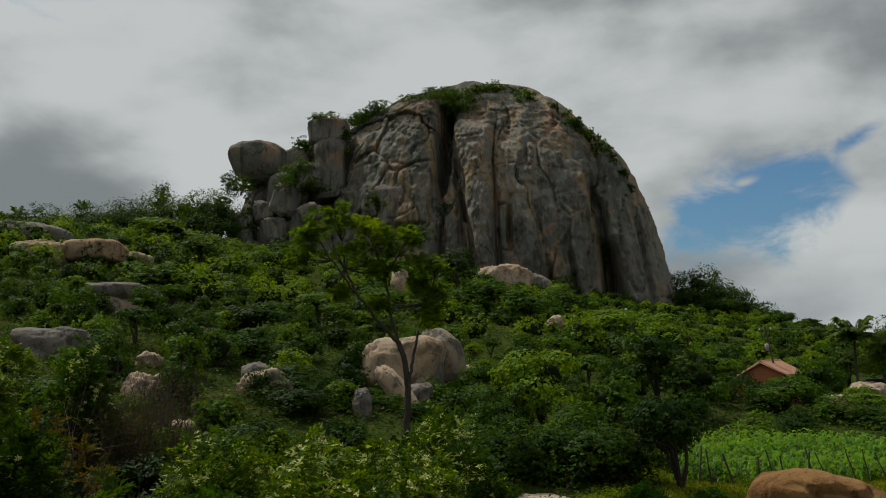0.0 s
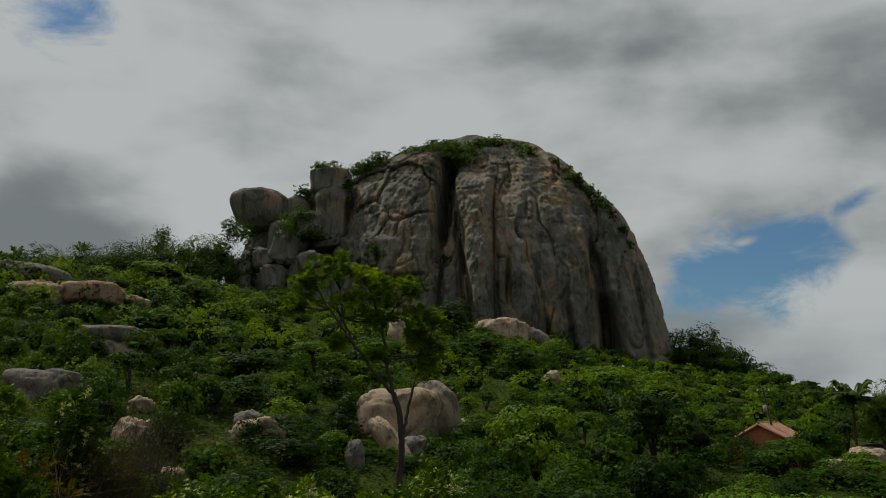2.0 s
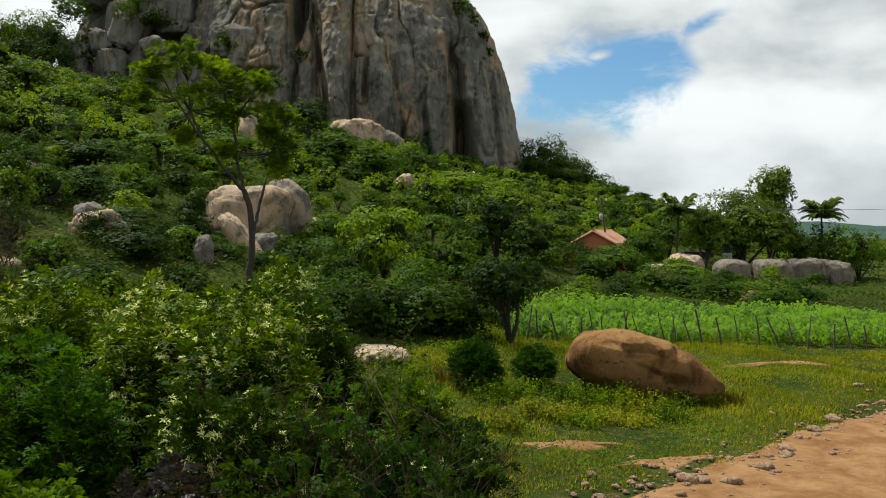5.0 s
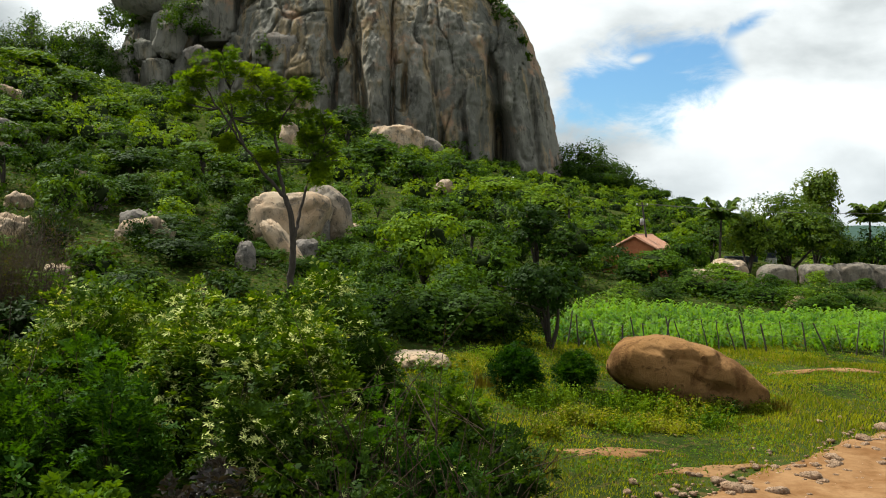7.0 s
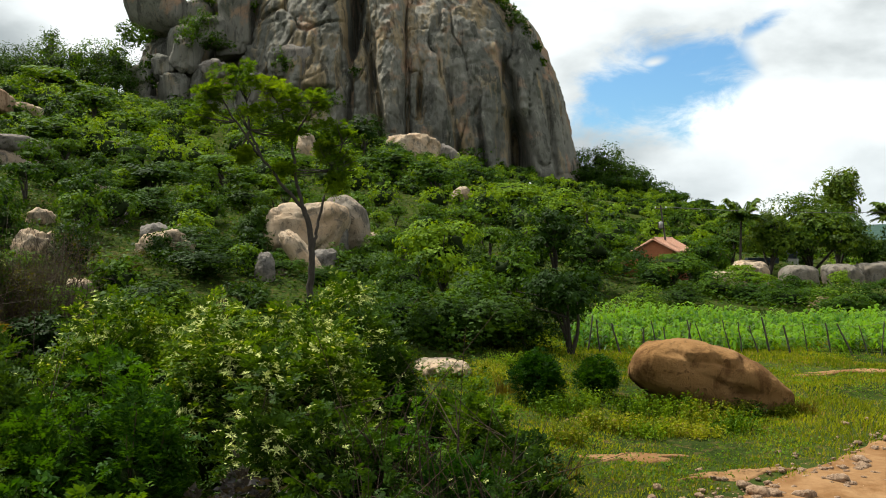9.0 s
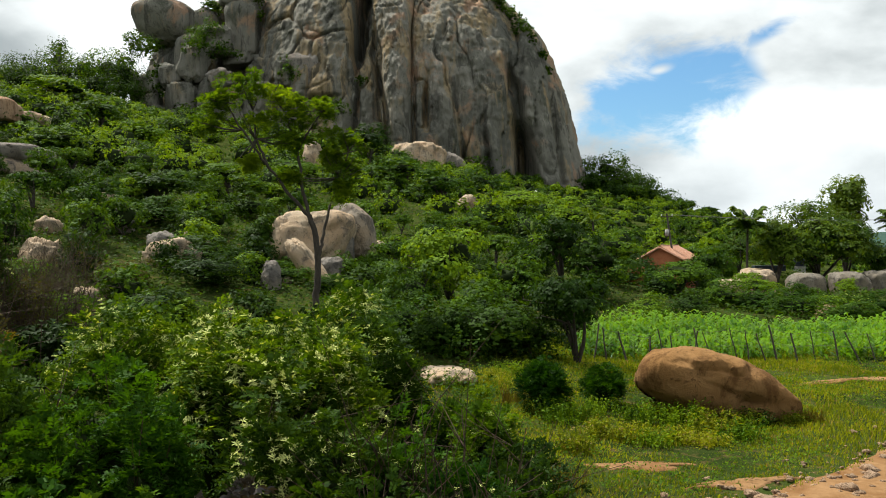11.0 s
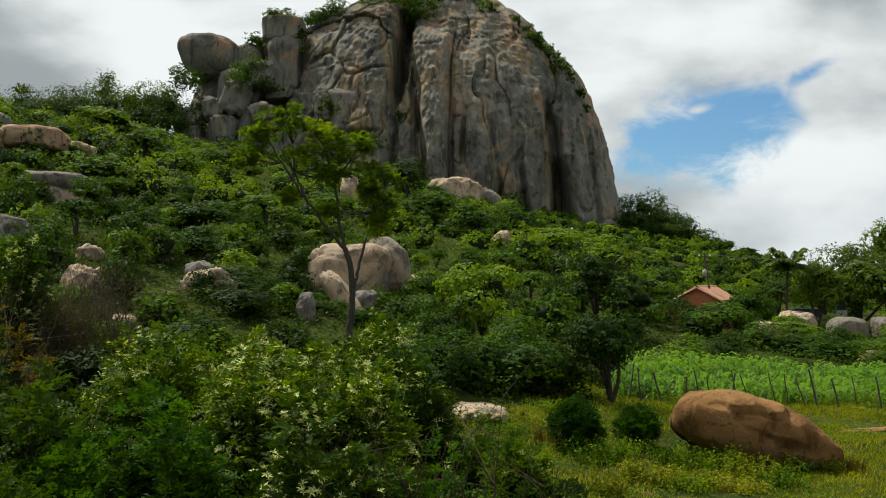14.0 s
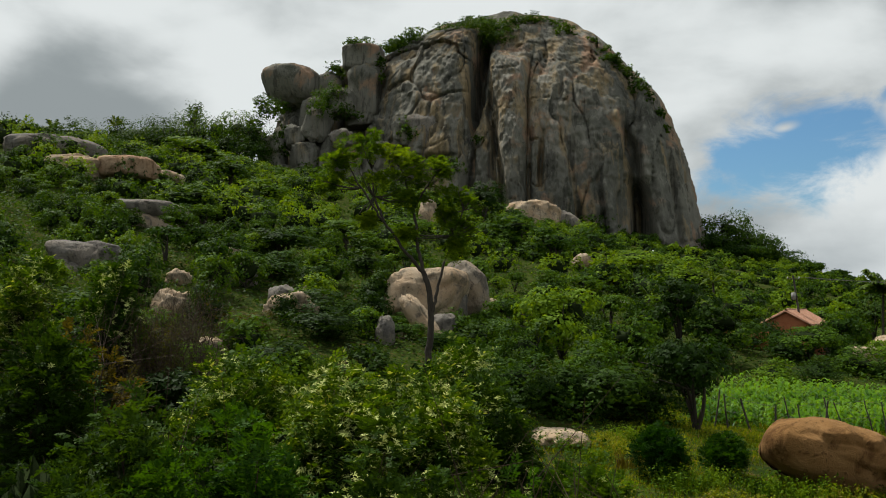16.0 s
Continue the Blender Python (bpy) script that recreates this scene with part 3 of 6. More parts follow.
def dome_mesh(name, levels, pillars, clefts, seed, nu=600, nv=210):
    """The great dome, in world places: level cross-sections with a left and a right end, and a front wall that leans back towards
    the top. levels: (height, left, right). pillars: rounded buttresses (left at the foot, left at the top, right at the foot, right at the
    top, lowest, highest, bulge). clefts: (x at 30 m, x drift per metre of height, depth, half width, from height, to height)."""
    u = np.linspace(-1, 1, nu, endpoint=False)
    a = math.pi * np.sign(u) * np.abs(u) ** 1.5
    hz, hl, hr = np.array(levels).T
    zz = np.linspace(hz[0], hz[-1], 400)
    soft = np.hanning(31) / np.hanning(31).sum()
    lo, hi = [np.convolve(np.pad(np.interp(zz, hz, e), 15, mode="edge"), soft, "valid") for e in (hl, hr)]
    t = np.linspace(0, 1, nv) ** 0.85
    A, Z = np.meshgrid(a, hz[0] + (hz[-1] - hz[0]) * t)
    A, Z = A.ravel(), Z.ravel()
    L, R = np.interp(Z, zz, lo), np.interp(Z, zz, hi)
    s = np.clip((Z - 20) / (hz[-1] - 20), 0, 1)
    half, deep = (R - L) / 2 + 0.05, 36 - 4 * s - 29 * s ** 2.3
    cx, cy = np.sin(A), -np.cos(A)
    r = (np.abs(cx / half) ** 2.7 + np.abs(cy / deep) ** 2.7) ** (-1 / 2.7)
    x, y = (L + R) / 2 + cx * r, 250 + cy * r
    nx, ny = np.sign(cx) * np.abs(cx * r / half) ** 1.7 / half, np.sign(cy) * np.abs(cy * r / deep) ** 1.7 / deep
    ln = np.hypot(nx, ny)
    nx, ny = nx / ln, ny / ln
    front = np.clip(-ny, 0, 1)
    p3 = np.stack([x, y, Z], -1)
    wob = value_noise(np.stack([x * 0.06, Z * 0.05, x * 0], -1), seed) * 1.5 + value_noise(np.stack([x * 0.2, Z * 0.13, x * 0], -1), seed + 1) * 0.9
    d = np.zeros(len(x))
    for l0, l1, r0, r1, z0, z1, bulge in pillars:
        f = np.clip((Z - 30) / (z1 - 30), -0.3, 1.2)
        el, er = l0 + (l1 - l0) * f, r0 + (r1 - r0) * f
        q = (x + wob - (el + er) / 2) / ((er - el) / 2)
        side = np.sqrt(np.clip(1 - np.abs(q) ** 3.2, 0, 1))
        head = np.sqrt(np.clip((z1 + 0.8 * wob - Z) / 4.5, 0, 1)) * np.clip((Z - z0) / 3 + 1, 0, 1)
        d = np.maximum(d, bulge * side * head)
    for x0, drift, depth, wide, z0, z1 in clefts:
        line = x0 + drift * (Z - 30) + wob * 0.7
        inside = np.clip((Z - z0) / 5 + 1, 0, 1) * np.clip((z1 - Z) / 7 + 1, 0, 1)
        d -= depth * np.exp(-(np.abs(x - line) / wide) ** 2.5) * inside
    # ribs and splits: broad on the smooth right wall, blocky on the broken left one
    k2 = value_noise(np.stack([(x + wob * 2) * 0.30, Z * 0.022, x * 0 + 5], -1), seed + 2)
    d -= (1 - np.clip(np.abs(k2) / 0.10, 0, 1)) ** 2 * 1.5
    d += np.abs(value_noise(np.stack([(x + wob) * 0.8, Z * 0.09, x * 0 + 9], -1), seed + 3)) * 0.5
    broken = np.clip((-x - 20) / 10, 0.10, 1)
    for scale, tall, step, cut in ((0.085, 0.05, 3.2, 1.7), (0.21, 0.11, 0.6, 0.32)):
        n1, n2, num = worley(p3 * np.array([scale, scale, tall]) + 0.11 * fbm(p3 * 0.12, 2, seed + 4)[:, None], seed + 30)
        d += ((num - 0.5) * step - np.exp(-((n2 - n1) / 0.035) ** 2) * cut) * broken
    # ledges that cross the face
    shelf = value_noise(np.stack([x * 0.05, Z * 0.16 + x * 0.03, x * 0 + 3], -1), seed + 12)
    d -= np.clip(1 - np.abs(shelf) / 0.05, 0, 1) * 0.8
    d += fbm(p3 * np.array([0.12, 0.12, 0.06]), 4, seed + 6, 0.5) * 1.0 + fbm(p3 * np.array([0.7, 0.7, 0.4]), 4, seed + 7, 0.62) * 0.5
    wall = np.clip((hz[-1] - Z) / 12, 0.12, 1)
    y = y + ny * d * wall
    x = x + nx * np.clip(d, -1.5, 1.2) * 0.8 * wall * (1 - front)
    Z = Z + np.clip((Z - 76) / 12, 0, 1) * fbm(np.stack([x * 0.10, y * 0.10, x * 0], -1), 4, seed + 13) * 1.1
    i, j = np.meshgrid(np.arange(nv - 1), np.arange(nu), indexing="ij")
    q, e = i * nu + j, i * nu + (j + 1) % nu
    f = np.stack([q, e, e + nu, q + nu], -1).reshape(-1, 4)
    return raw_mesh(name, np.stack([x, y, Z], -1), f, M_CLIFF, True)


mountain = thing("rock_mountain", "huge grey granite dome with fluted cliffs and ochre streaks", "mountain", at=(-12, 262, 18))
dome = part_of("dome", dome_mesh("dome",
    [(6, -60, 44), (22, -59, 40.2), (33, -58, 37.3), (48, -57.5, 33.6), (59, -57, 29.8), (65, -56.5, 26.4), (72, -56, 20.2), (79, -55, 13.8), (85, -45, 8.2), (88.5, -37, 2.4), (90.5, -28, -6), (91.6, -14, -13)],
    [(-15.4, -21.4, -8.9, -9.6, -9, 76, 5.4), (-8.8, -9.4, 3.6, 0.5, -9, 68, 3.4), (-5.0, -4.5, 3.2, -0.5, -9, 49, 4.6), (3.8, -8.5, 16.2, 14, -9, 86, 3.0), (9.5, 2, 15.8, 9, -9, 66, 3.8),
     (22.6, 16, 29, 25, -9, 70, 2.8), (29.2, 25.5, 36, 28, -9, 60, 2.4), (-43, -43, -25, -24.2, 44, 86, 6.5), (-23.4, -24, -15.6, -21, -9, 59, 2.6), (-33, -36, -24, -24, -9, 52, 4.0),
     (-54, -54, -30, -38, -9, 76, 4.0), (-48, -48, -38, -40, -9, 60, 5.4)],
    [(-23.2, 0.0, 13.0, 1.7, 56, 76), (-15.3, -0.14, 4.0, 0.7, 20, 60), (-8.9, 0.0, 2.0, 0.6, 22, 46), (3.7, -0.07, 1.8, 0.6, 20, 44), (-4.8, 0.0, 4.5, 0.9, 38, 44), (19.2, -0.06, 11.0, 2.8, -8, 32), (18.6, -0.10, 5.0, 1.2, 24, 50),
     (9.6, -0.1, 1.4, 0.6, 20, 36), (29.1, -0.11, 1.8, 0.7, 0, 40), (33, -0.12, 1.2, 0.6, 10, 40), (-24.2, 0.02, 3.5, 0.8, 20, 52)], 21), mountain)
dome.location = (12, -262, -18)
left_massif = part_of("massif", cliff_mesh("massif", 7, 18, 19, 20, 50, 2.6, 0.5, 77, [(4, 0, 4, 1.2, 0, 40), (-8, 0.05, 3, 1.2, 0, 40)], 220, 110), mountain)
left_massif.location = (-54, -13, 4)


def crag(box, deep, seed, label="", name="crag", mat=M_CLIFF, **kw):
    """One rounded block or column of the mountain: centre, half width and half height, half depth."""
    c, rx, rz = box
    ob = part_of(name, rock_mesh(name, (rx, deep, rz), mat, seed, **{"facets": 0.55, **kw}), mountain, label)
    ob.location = Vector(c) - Vector((-12, 262 - deep * (1.45 if name == "column" else 1.35 if name == "cap" else 0.8), 18))
    return ob


crag(((-10.0, 236.00, 83.2), 7.6, 3.9), 7, 51, "rounded dome cap", "cap", res=44, e1=0.85, e2=0.9, rough=0.06, cracks=0.02, lean=(0, 0.2))
crag(((-35.87, 217.00, 47.85), 4.63, 7.23), 3.5, 57, "pale leaning slab", "slab", M_GREY, res=40, e1=0.4, e2=0.5, rough=0.05, lean=(-0.28, 0))
crag(((-57.99, 232.00, 75.32), 6.03, 4.02), 6, 60, "square summit block", "block", res=40, e1=0.4, e2=0.55, rough=0.06, cracks=0.02, lean=(-0.1, 0))
crag(((-57.0, 229.00, 62.6), 4.9, 8.8), 6, 61, "tall smooth slab under the summit block", "block", res=50, e1=0.35, e2=0.5, rough=0.08, cracks=0.05, facets=0.8, lean=(0.06, 0.1))
crag(((-47.76, 226.00, 47.48), 7.16, 10.55), 6, 62, "", "block", res=50, e1=0.5, e2=0.6, rough=0.11, cracks=0.05, crack_scale=2.2, facets=0.9)
crag(((-78.50, 230.00, 67.5), 8.15, 6.1), 7, 63, "big rounded boulder with an overhang", "perched_boulder", facets=0.35, res=56, e1=0.72, e2=0.9, rough=0.05, cracks=0.015, lean=(-0.16, -0.25), taper=-0.12)
crag(((-68.61, 234.00, 67.18), 4.21, 4.68), 5, 64, "", "block", res=36, e1=0.7, e2=0.7, rough=0.07, cracks=0.03)
crag(((-70.23, 225.00, 56.12), 3.75, 6.00), 4, 65, "", "block", res=36, e1=0.5, e2=0.6, rough=0.07, cracks=0.03, lean=(0.12, 0))
crag(((-74.23, 220.00, 49.93), 3.37, 3.52), 3.5, 66, "", "block", res=32, e1=0.8, e2=0.8, rough=0.09, cracks=0.04)
crag(((-80.61, 219.00, 45.74), 2.92, 4.09), 3.5, 67, "", "block", res=32, e1=0.6, e2=0.7, rough=0.09, cracks=0.05)
crag(((-86.62, 221.00, 48.80), 2.95, 3.09), 3.5, 68, "", "block", res=28, e1=0.6, e2=0.7, rough=0.10, cracks=0.05)
crag(((-69.23, 218.00, 42.29), 4.21, 6.54), 4, 69, "", "block", res=40, e1=0.6, e2=0.7, rough=0.10, cracks=0.05)
crag(((-75.49, 216.00, 38.17), 2.02, 3.60), 2.5, 70, "", "block", res=28, e1=0.6, e2=0.7, rough=0.08)
crag(((-59.45, 216.00, 40.72), 6.34, 8.21), 5, 71, "", "block", res=44, e1=0.6, e2=0.7, rough=0.11, cracks=0.05, facets=0.9)
crag(((-58.19, 212.00, 47.62), 3.32, 2.26), 2.5, 72, "", "block", M_GREY, res=30, e1=0.8, e2=0.8, rough=0.16, cracks=0.05, facets=0.9)
crag(((-63.15, 237.00, 53.73), 7.90, 10.27), 7, 73, "", "block", res=44, e1=0.6, e2=0.7, rough=0.10, cracks=0.05)
crag(((-42.96, 216.00, 49.94), 2.30, 4.46), 2.6, 74, "", "block", res=28, e1=0.7, e2=0.7, rough=0.14, cracks=0.06)
crag(((-60.13, 242.00, 58.77), 10.33, 15.97), 9, 75, "", "block", res=56, e1=0.6, e2=0.7, rough=0.09, cracks=0.04, facets=0.9)

for i, (box, deep) in enumerate((
    (((-78.31, 216.00, 46.79), 3.1, 2.4), 3.0), (((-77.80, 216.00, 42.53), 2.9, 2.5), 3.0), (((-74.82, 215.00, 38.57), 1.9, 2.8), 2.4), (((-72.42, 217.00, 49.02), 2.9, 3.4), 3.0),
    (((-69.35, 215.00, 42.57), 3.3, 5.0), 3.4), (((-66.60, 217.00, 52.46), 3.3, 4.7), 3.6), (((-67.43, 213.00, 37.25), 2.8, 4.2), 3.0), (((-61.46, 213.00, 35.72), 2.9, 3.6), 3.0),
    (((-83.98, 217.00, 48.60), 2.6, 2.3), 2.6), (((-44.00, 219.00, 50.51), 1.9, 3.3), 2.4), (((-49.89, 217.00, 42.74), 3.4, 5.2), 3.2), (((-26.77, 216.00, 42.50), 3.0, 5.0), 3.2),
    (((-61.64, 222.00, 59.72), 4.0, 3.8), 4.0), (((-53.0, 217.00, 36.0), 4.2, 5.0), 3.4), (((-40.5, 217.0, 38.5), 4.0, 5.5), 3.2), (((-33.0, 217.0, 36.0), 3.2, 5.6), 3.0),
)):
    crag(box, deep, 90 + i, "", "block", res=34, e1=0.45 + 0.05 * (i % 4), e2=0.5 + 0.06 * (i % 3), rough=0.09, cracks=0.05, crack_scale=1.0 + 0.2 * (i % 3), facets=0.8, lean=(0.12 * (i % 3 - 1), 0.1), turn=13.0 * (i % 5) - 26)

# ---- boulders ----
def boulder_box(box, deep, mat, seed, label, sink=0.0, **kw):
    c, rx, rz = box
    return boulder((c[0], c[1], c[2] - sink), (rx, deep, rz + sink), mat, seed, label, **kw)


# hillside, far to near
M_ROW = boulder_rock("rounded_grey_granite", (0.150, 0.135, 0.112), (0.058, 0.054, 0.047), (0.165, 0.136, 0.102))
M_DOME = boulder_rock("stained_granite", (0.215, 0.188, 0.152), (0.050, 0.046, 0.042), (0.265, 0.195, 0.130))
boulder_box(((-69.5, 107.00, 25.3), 5.2, 1.6), 7, M_GREY, 101, "long grey layered rock outcrop on the ridge", sink=0.8, res=44, e1=0.6, e2=0.7, cracks=0.06, crack_scale=0.9, rough=0.08, facets=0.8)
boulder_box(((-57.2, 93.00, 20.55), 3.6, 1.25), 5, M_PALE, 102, "pale layered rock outcrop on the hillside", sink=0.6, res=44, e1=0.5, e2=0.6, cracks=0.06, rough=0.08, facets=0.9, lean=(0.4, 0))
boulder_box(((-52.0, 95.00, 21.45), 2.9, 0.55), 4, M_STONE, 103, "orange stained slab of rock on the hillside", sink=0.8, res=40, e1=0.4, e2=0.6, cracks=0.03, rough=0.07)
boulder_box(((-50.62, 101.82, 20.47), 2.04, 0.95), 3, M_PALE, 104, "flat pale boulder in the scrub", res=28, e1=0.7)
boulder_box(((-35.49, 69.00, 12.85), 2.55, 0.80), 4, M_GREY, 105, "flat grey overhanging boulder", res=40, e1=0.5, e2=0.75, rough=0.06)
boulder_box(((-35.20, 67.60, 11.65), 2.1, 0.85), 3.0, M_DOME, 106, "rounded brownish boulder under a flat slab", sink=0.3, res=36, e1=0.75, rough=0.06)
boulder_box(((-33.85, 86.62, 14.64), 0.75, 0.64), 1.4, M_PALE, 107, "small pale boulder among shrubs", res=22)
boulder_box(((-7.28, 192.73, 26.07), 6.42, 2.57), 5.5, M_PALE, 108, "broad pale rock ledge at the cliff's foot", sink=1, res=34, e1=0.6, e2=0.8, cracks=0.03, rough=0.10)
boulder_box(((-0.67, 199.79, 25.26), 4.26, 2.13), 4, M_GREY, 109, "low grey rock ledge at the cliff's foot", sink=1, res=30, rough=0.10)
boulder_box(((-19.47, 121.51, 18.18), 1.34, 2.15), 1.8, M_PALE, 110, "upright pale boulder behind a tree", sink=0.5, res=30, e1=0.6, rough=0.12)
boulder_box(((2.53, 114.79, 11.41), 1.38, 0.77), 1.8, M_PALE, 111, "small pale boulder in the scrub", sink=0.5, res=22)
boulder_box(((4.71, 92.80, 8.12), 1.36, 0.99), 1.8, M_GREY, 112, "weathered grey boulder in the scrub", sink=0.4, res=28, cracks=0.03)
boulder_box(((5.62, 78.00, 5.39), 1.09, 0.52), 1.3, M_GREY, 113, "flat grey rock in the scrub", sink=0.3, res=24)
boulder_box(((-5.13, 63.62, 5.42), 0.47, 0.38), 0.8, M_PALE, 114, "small pale rock in the grass", sink=0.2, res=20)
# the pair and the stones below it
boulder_box(((-8.85, 54.00, 6.45), 2.50, 1.18), 2.4, M_PALE, 115, "big flat-topped pale granite boulder", sink=0.6, res=32, e1=0.5, e2=0.75, rough=0.06, cracks=0.07, crack_scale=0.75, facets=1.0, lean=(0.2, 0.1))
boulder_box(((-6.50, 57.20, 6.78), 1.50, 1.48), 1.9, M_DOME, 116, "big domed boulder with a black water stain", sink=0.6, res=32, e1=0.85, e2=0.85, rough=0.05, cracks=0.04, facets=0.6, lean=(-0.15, 0))
# the dome's shaded face, added as a grey block of its own
boulder_box(((-7.40, 54.60, 5.95), 1.28, 0.95), 1.6, M_GREY, 117, "smooth boulder face made grey for shade", sink=0.6, res=44, e1=0.7, rough=0.05, facets=0.4)
boulder_box(((-8.15, 48.00, 4.60), 0.95, 1.12), 1.2, M_PALE, 118, "wedge of pale granite leaning on its neighbour", sink=0.1, res=32, e1=0.55, e2=0.6, rough=0.09, lean=(-0.65, 0), cracks=0.04, taper=0.4)
boulder_box(((-6.95, 49.60, 4.15), 0.85, 0.66), 1.0, M_GREY, 119, "grey boulder in the shade of the big ones", sink=0.4, res=30, e1=0.7, rough=0.08)
boulder_box(((-9.20, 43.62, 3.85), 0.58, 0.79), 0.75, M_GREY, 120, "upright pointed grey stone", sink=0.1, res=32, e1=0.8, taper=0.25, rough=0.06)
boulder_box(((-10.52, 53.00, 4.98), 0.32, 0.35), 0.4, M_GREY, 121, "small grey stone beside a boulder", sink=0.2, res=20)
boulder_box(((-8.86, 45.90, 3.60), 0.31, 0.28), 0.4, M_PALE, 122, "small stone at a boulder's foot", sink=0.2, res=20)
# the stones on the slope to the left of it
boulder_box(((-15.39, 50.52, 5.79), 0.61, 0.54), 0.9, M_PALE, 123, "pale rounded stone on a heap", sink=0.3, res=28, rough=0.14)
boulder_box(((-14.91, 45.90, 5.08), 1.25, 0.58), 1.3, M_PALE, 124, "pale lumpy boulder overgrown by a shrub", sink=0.3, res=32, rough=0.14)
boulder_box(((-13.91, 48.01, 5.17), 0.75, 0.54), 1.0, M_PALE, 125, "pale boulder in a heap of stones", sink=0.3, res=30, rough=0.14)
boulder_box(((-22.93, 56.95, 8.27), 0.46, 0.61), 0.9, M_PALE, 126, "square pale boulder on the slope", sink=0.3, res=28, e1=0.4, e2=0.5)
boulder_box(((-20.21, 52.37, 7.18), 0.56, 0.70), 1.0, M_GREY, 127, "grey boulder with a mossy ledge", sink=0.3, res=28, e1=0.6)
boulder_box(((-22.70, 47.58, 6.72), 0.63, 0.41), 1.0, M_PALE, 128, "low pale rock in the scrub", sink=0.4, res=26)
boulder_box(((-21.32, 50.22, 6.97), 0.70, 0.57), 1.0, M_GREY, 129, "low grey rock in the scrub", sink=0.4, res=26)
boulder_box(((-16.90, 49.62, 5.55), 0.99, 0.70), 1.3, M_GREY, 130, "dark grey boulder in deep shade", sink=0.3, res=30)
boulder_box(((-27.40, 46.00, 7.75), 1.70, 0.80), 2.2, M_GREY, 131, "broad flat-topped grey boulder", sink=0.3, res=40, e1=0.45, e2=0.65, rough=0.07, lean=(-0.4, 0), cracks=0.04)
boulder_box(((-27.90, 44.60, 6.75), 1.30, 0.70), 1.6, M_GREY, 132, "grey boulder under a flat-topped one", sink=0.3, res=36, e1=0.7)
boulder_box(((-30.56, 49.62, 8.45), 0.63, 0.30), 1.2, M_PALE, 133, "small pale stone behind a flat boulder", sink=0.5, res=24)
boulder_box(((-19.50, 39.99, 5.23), 0.91, 0.61), 1.0, M_PALE, 134, "pale rough rock seen through bare twigs", sink=0.4, res=30, rough=0.15)
boulder_box(((-14.92, 34.64, 3.38), 0.69, 0.39), 0.9, M_PALE, 135, "pale rough rock seen through bare twigs", sink=0.4, res=30, rough=0.15)
boulder_box(((-17.04, 34.43, 3.74), 0.49, 0.37), 0.7, M_PALE, 136, "pale rough rock seen through bare twigs", sink=0.4, res=26, rough=0.15)
for i, (dx, dz, r) in enumerate(((-1.25, -0.25, 0.42), (-0.75, 0.10, 0.50), (-0.20, 0.30, 0.42), (0.30, 0.45, 0.36), (0.62, 0.15, 0.44), (0.05, -0.30, 0.46), (1.10, -0.15, 0.34))):
    boulder_box(((-14.70 + dx, 44.9 + 0.3 * (i % 3), 5.15 + dz), r, r * 0.75), r, M_PALE, 160 + i, "pale rough stone in a heap on the slope", sink=0.25, res=18, e1=0.6, e2=0.7, rough=0.12)
# meadow
boulder_box(((-0.00, 31.19, 0.71), 1.08, 0.25), 1.3, M_PALE, 140, "flat pale grey rock in the grass", sink=0.12, group="boulders in the meadow", res=34, e1=0.95, e2=0.8, rough=0.13)
# the rock row by the farm
boulder_box(((37.2, 88.00, 1.75), 1.85, 0.80), 2.0, M_ROW, 141, "smooth rounded grey boulder by the farm", sink=0.5, group="boulders by the farm", res=36, e1=0.65, e2=0.8, rough=0.05, facets=0.4)
boulder_box(((42.2, 89.00, 1.65), 1.95, 0.95), 2.2, M_ROW, 142, "grey boulder with a mossy cleft", sink=0.5, e1=0.6, e2=0.75, group="boulders by the farm", res=36, rough=0.07, cracks=0.05, facets=0.6, lean=(-0.2, 0))
boulder_box(((46.3, 90.50, 1.75), 2.1, 1.0), 2.2, M_ROW, 143, "grey boulder in a row of boulders", sink=0.7, e1=0.55, e2=0.7, group="boulders by the farm", res=36, rough=0.07, cracks=0.04, facets=0.6, lean=(-0.15, 0))
boulder_box(((50.4, 92.00, 1.60), 2.2, 0.9), 2.0, M_ROW, 144, "grey boulder at the end of a row", sink=0.7, e1=0.6, e2=0.7, group="boulders by the farm", res=36, rough=0.08, cracks=0.04)
boulder_box(((25.31, 76.00, 1.85), 1.50, 0.52), 1.3, M_PALE, 145, "sunlit pale slab of rock by the farm", sink=0.4, group="boulders by the farm", res=34, rough=0.08, e1=0.4, e2=0.6, lean=(0.5, 0))
boulder_box(((27.40, 78.00, 2.20), 1.45, 0.60), 1.3, M_PALE, 148, "pale flat rock leaning on another", sink=0.7, group="boulders by the farm", res=34, rough=0.08, e1=0.4, e2=0.6, lean=(0.6, 0))
boulder_box(((30.06, 82.00, 2.45), 1.4, 0.55), 1.5, M_PALE, 149, "flat pale rock at the edge of the yard", sink=0.9, group="boulders by the farm", res=30, rough=0.08, e1=0.45, e2=0.6)
boulder_box(((26.28, 64.00, 0.95), 0.6, 0.45), 0.7, M_STONE, 150, "small brown rock above the maize", sink=0.3, group="boulders by the farm", res=24)
boulder_box(((33.62, 93.35, 2.27), 1.74, 0.62), 1.6, M_PALE, 146, "flat sunlit rock beside the trees", sink=0.5, group="boulders by the farm", res=30, e1=0.6)
boulder_box(((27.76, 62.00, 0.55), 0.98, 0.55), 1.0, M_STONE, 147, "brown rock at the edge of the maize", sink=0.3, group="boulders by the farm", res=28, e1=0.6, taper=0.3)


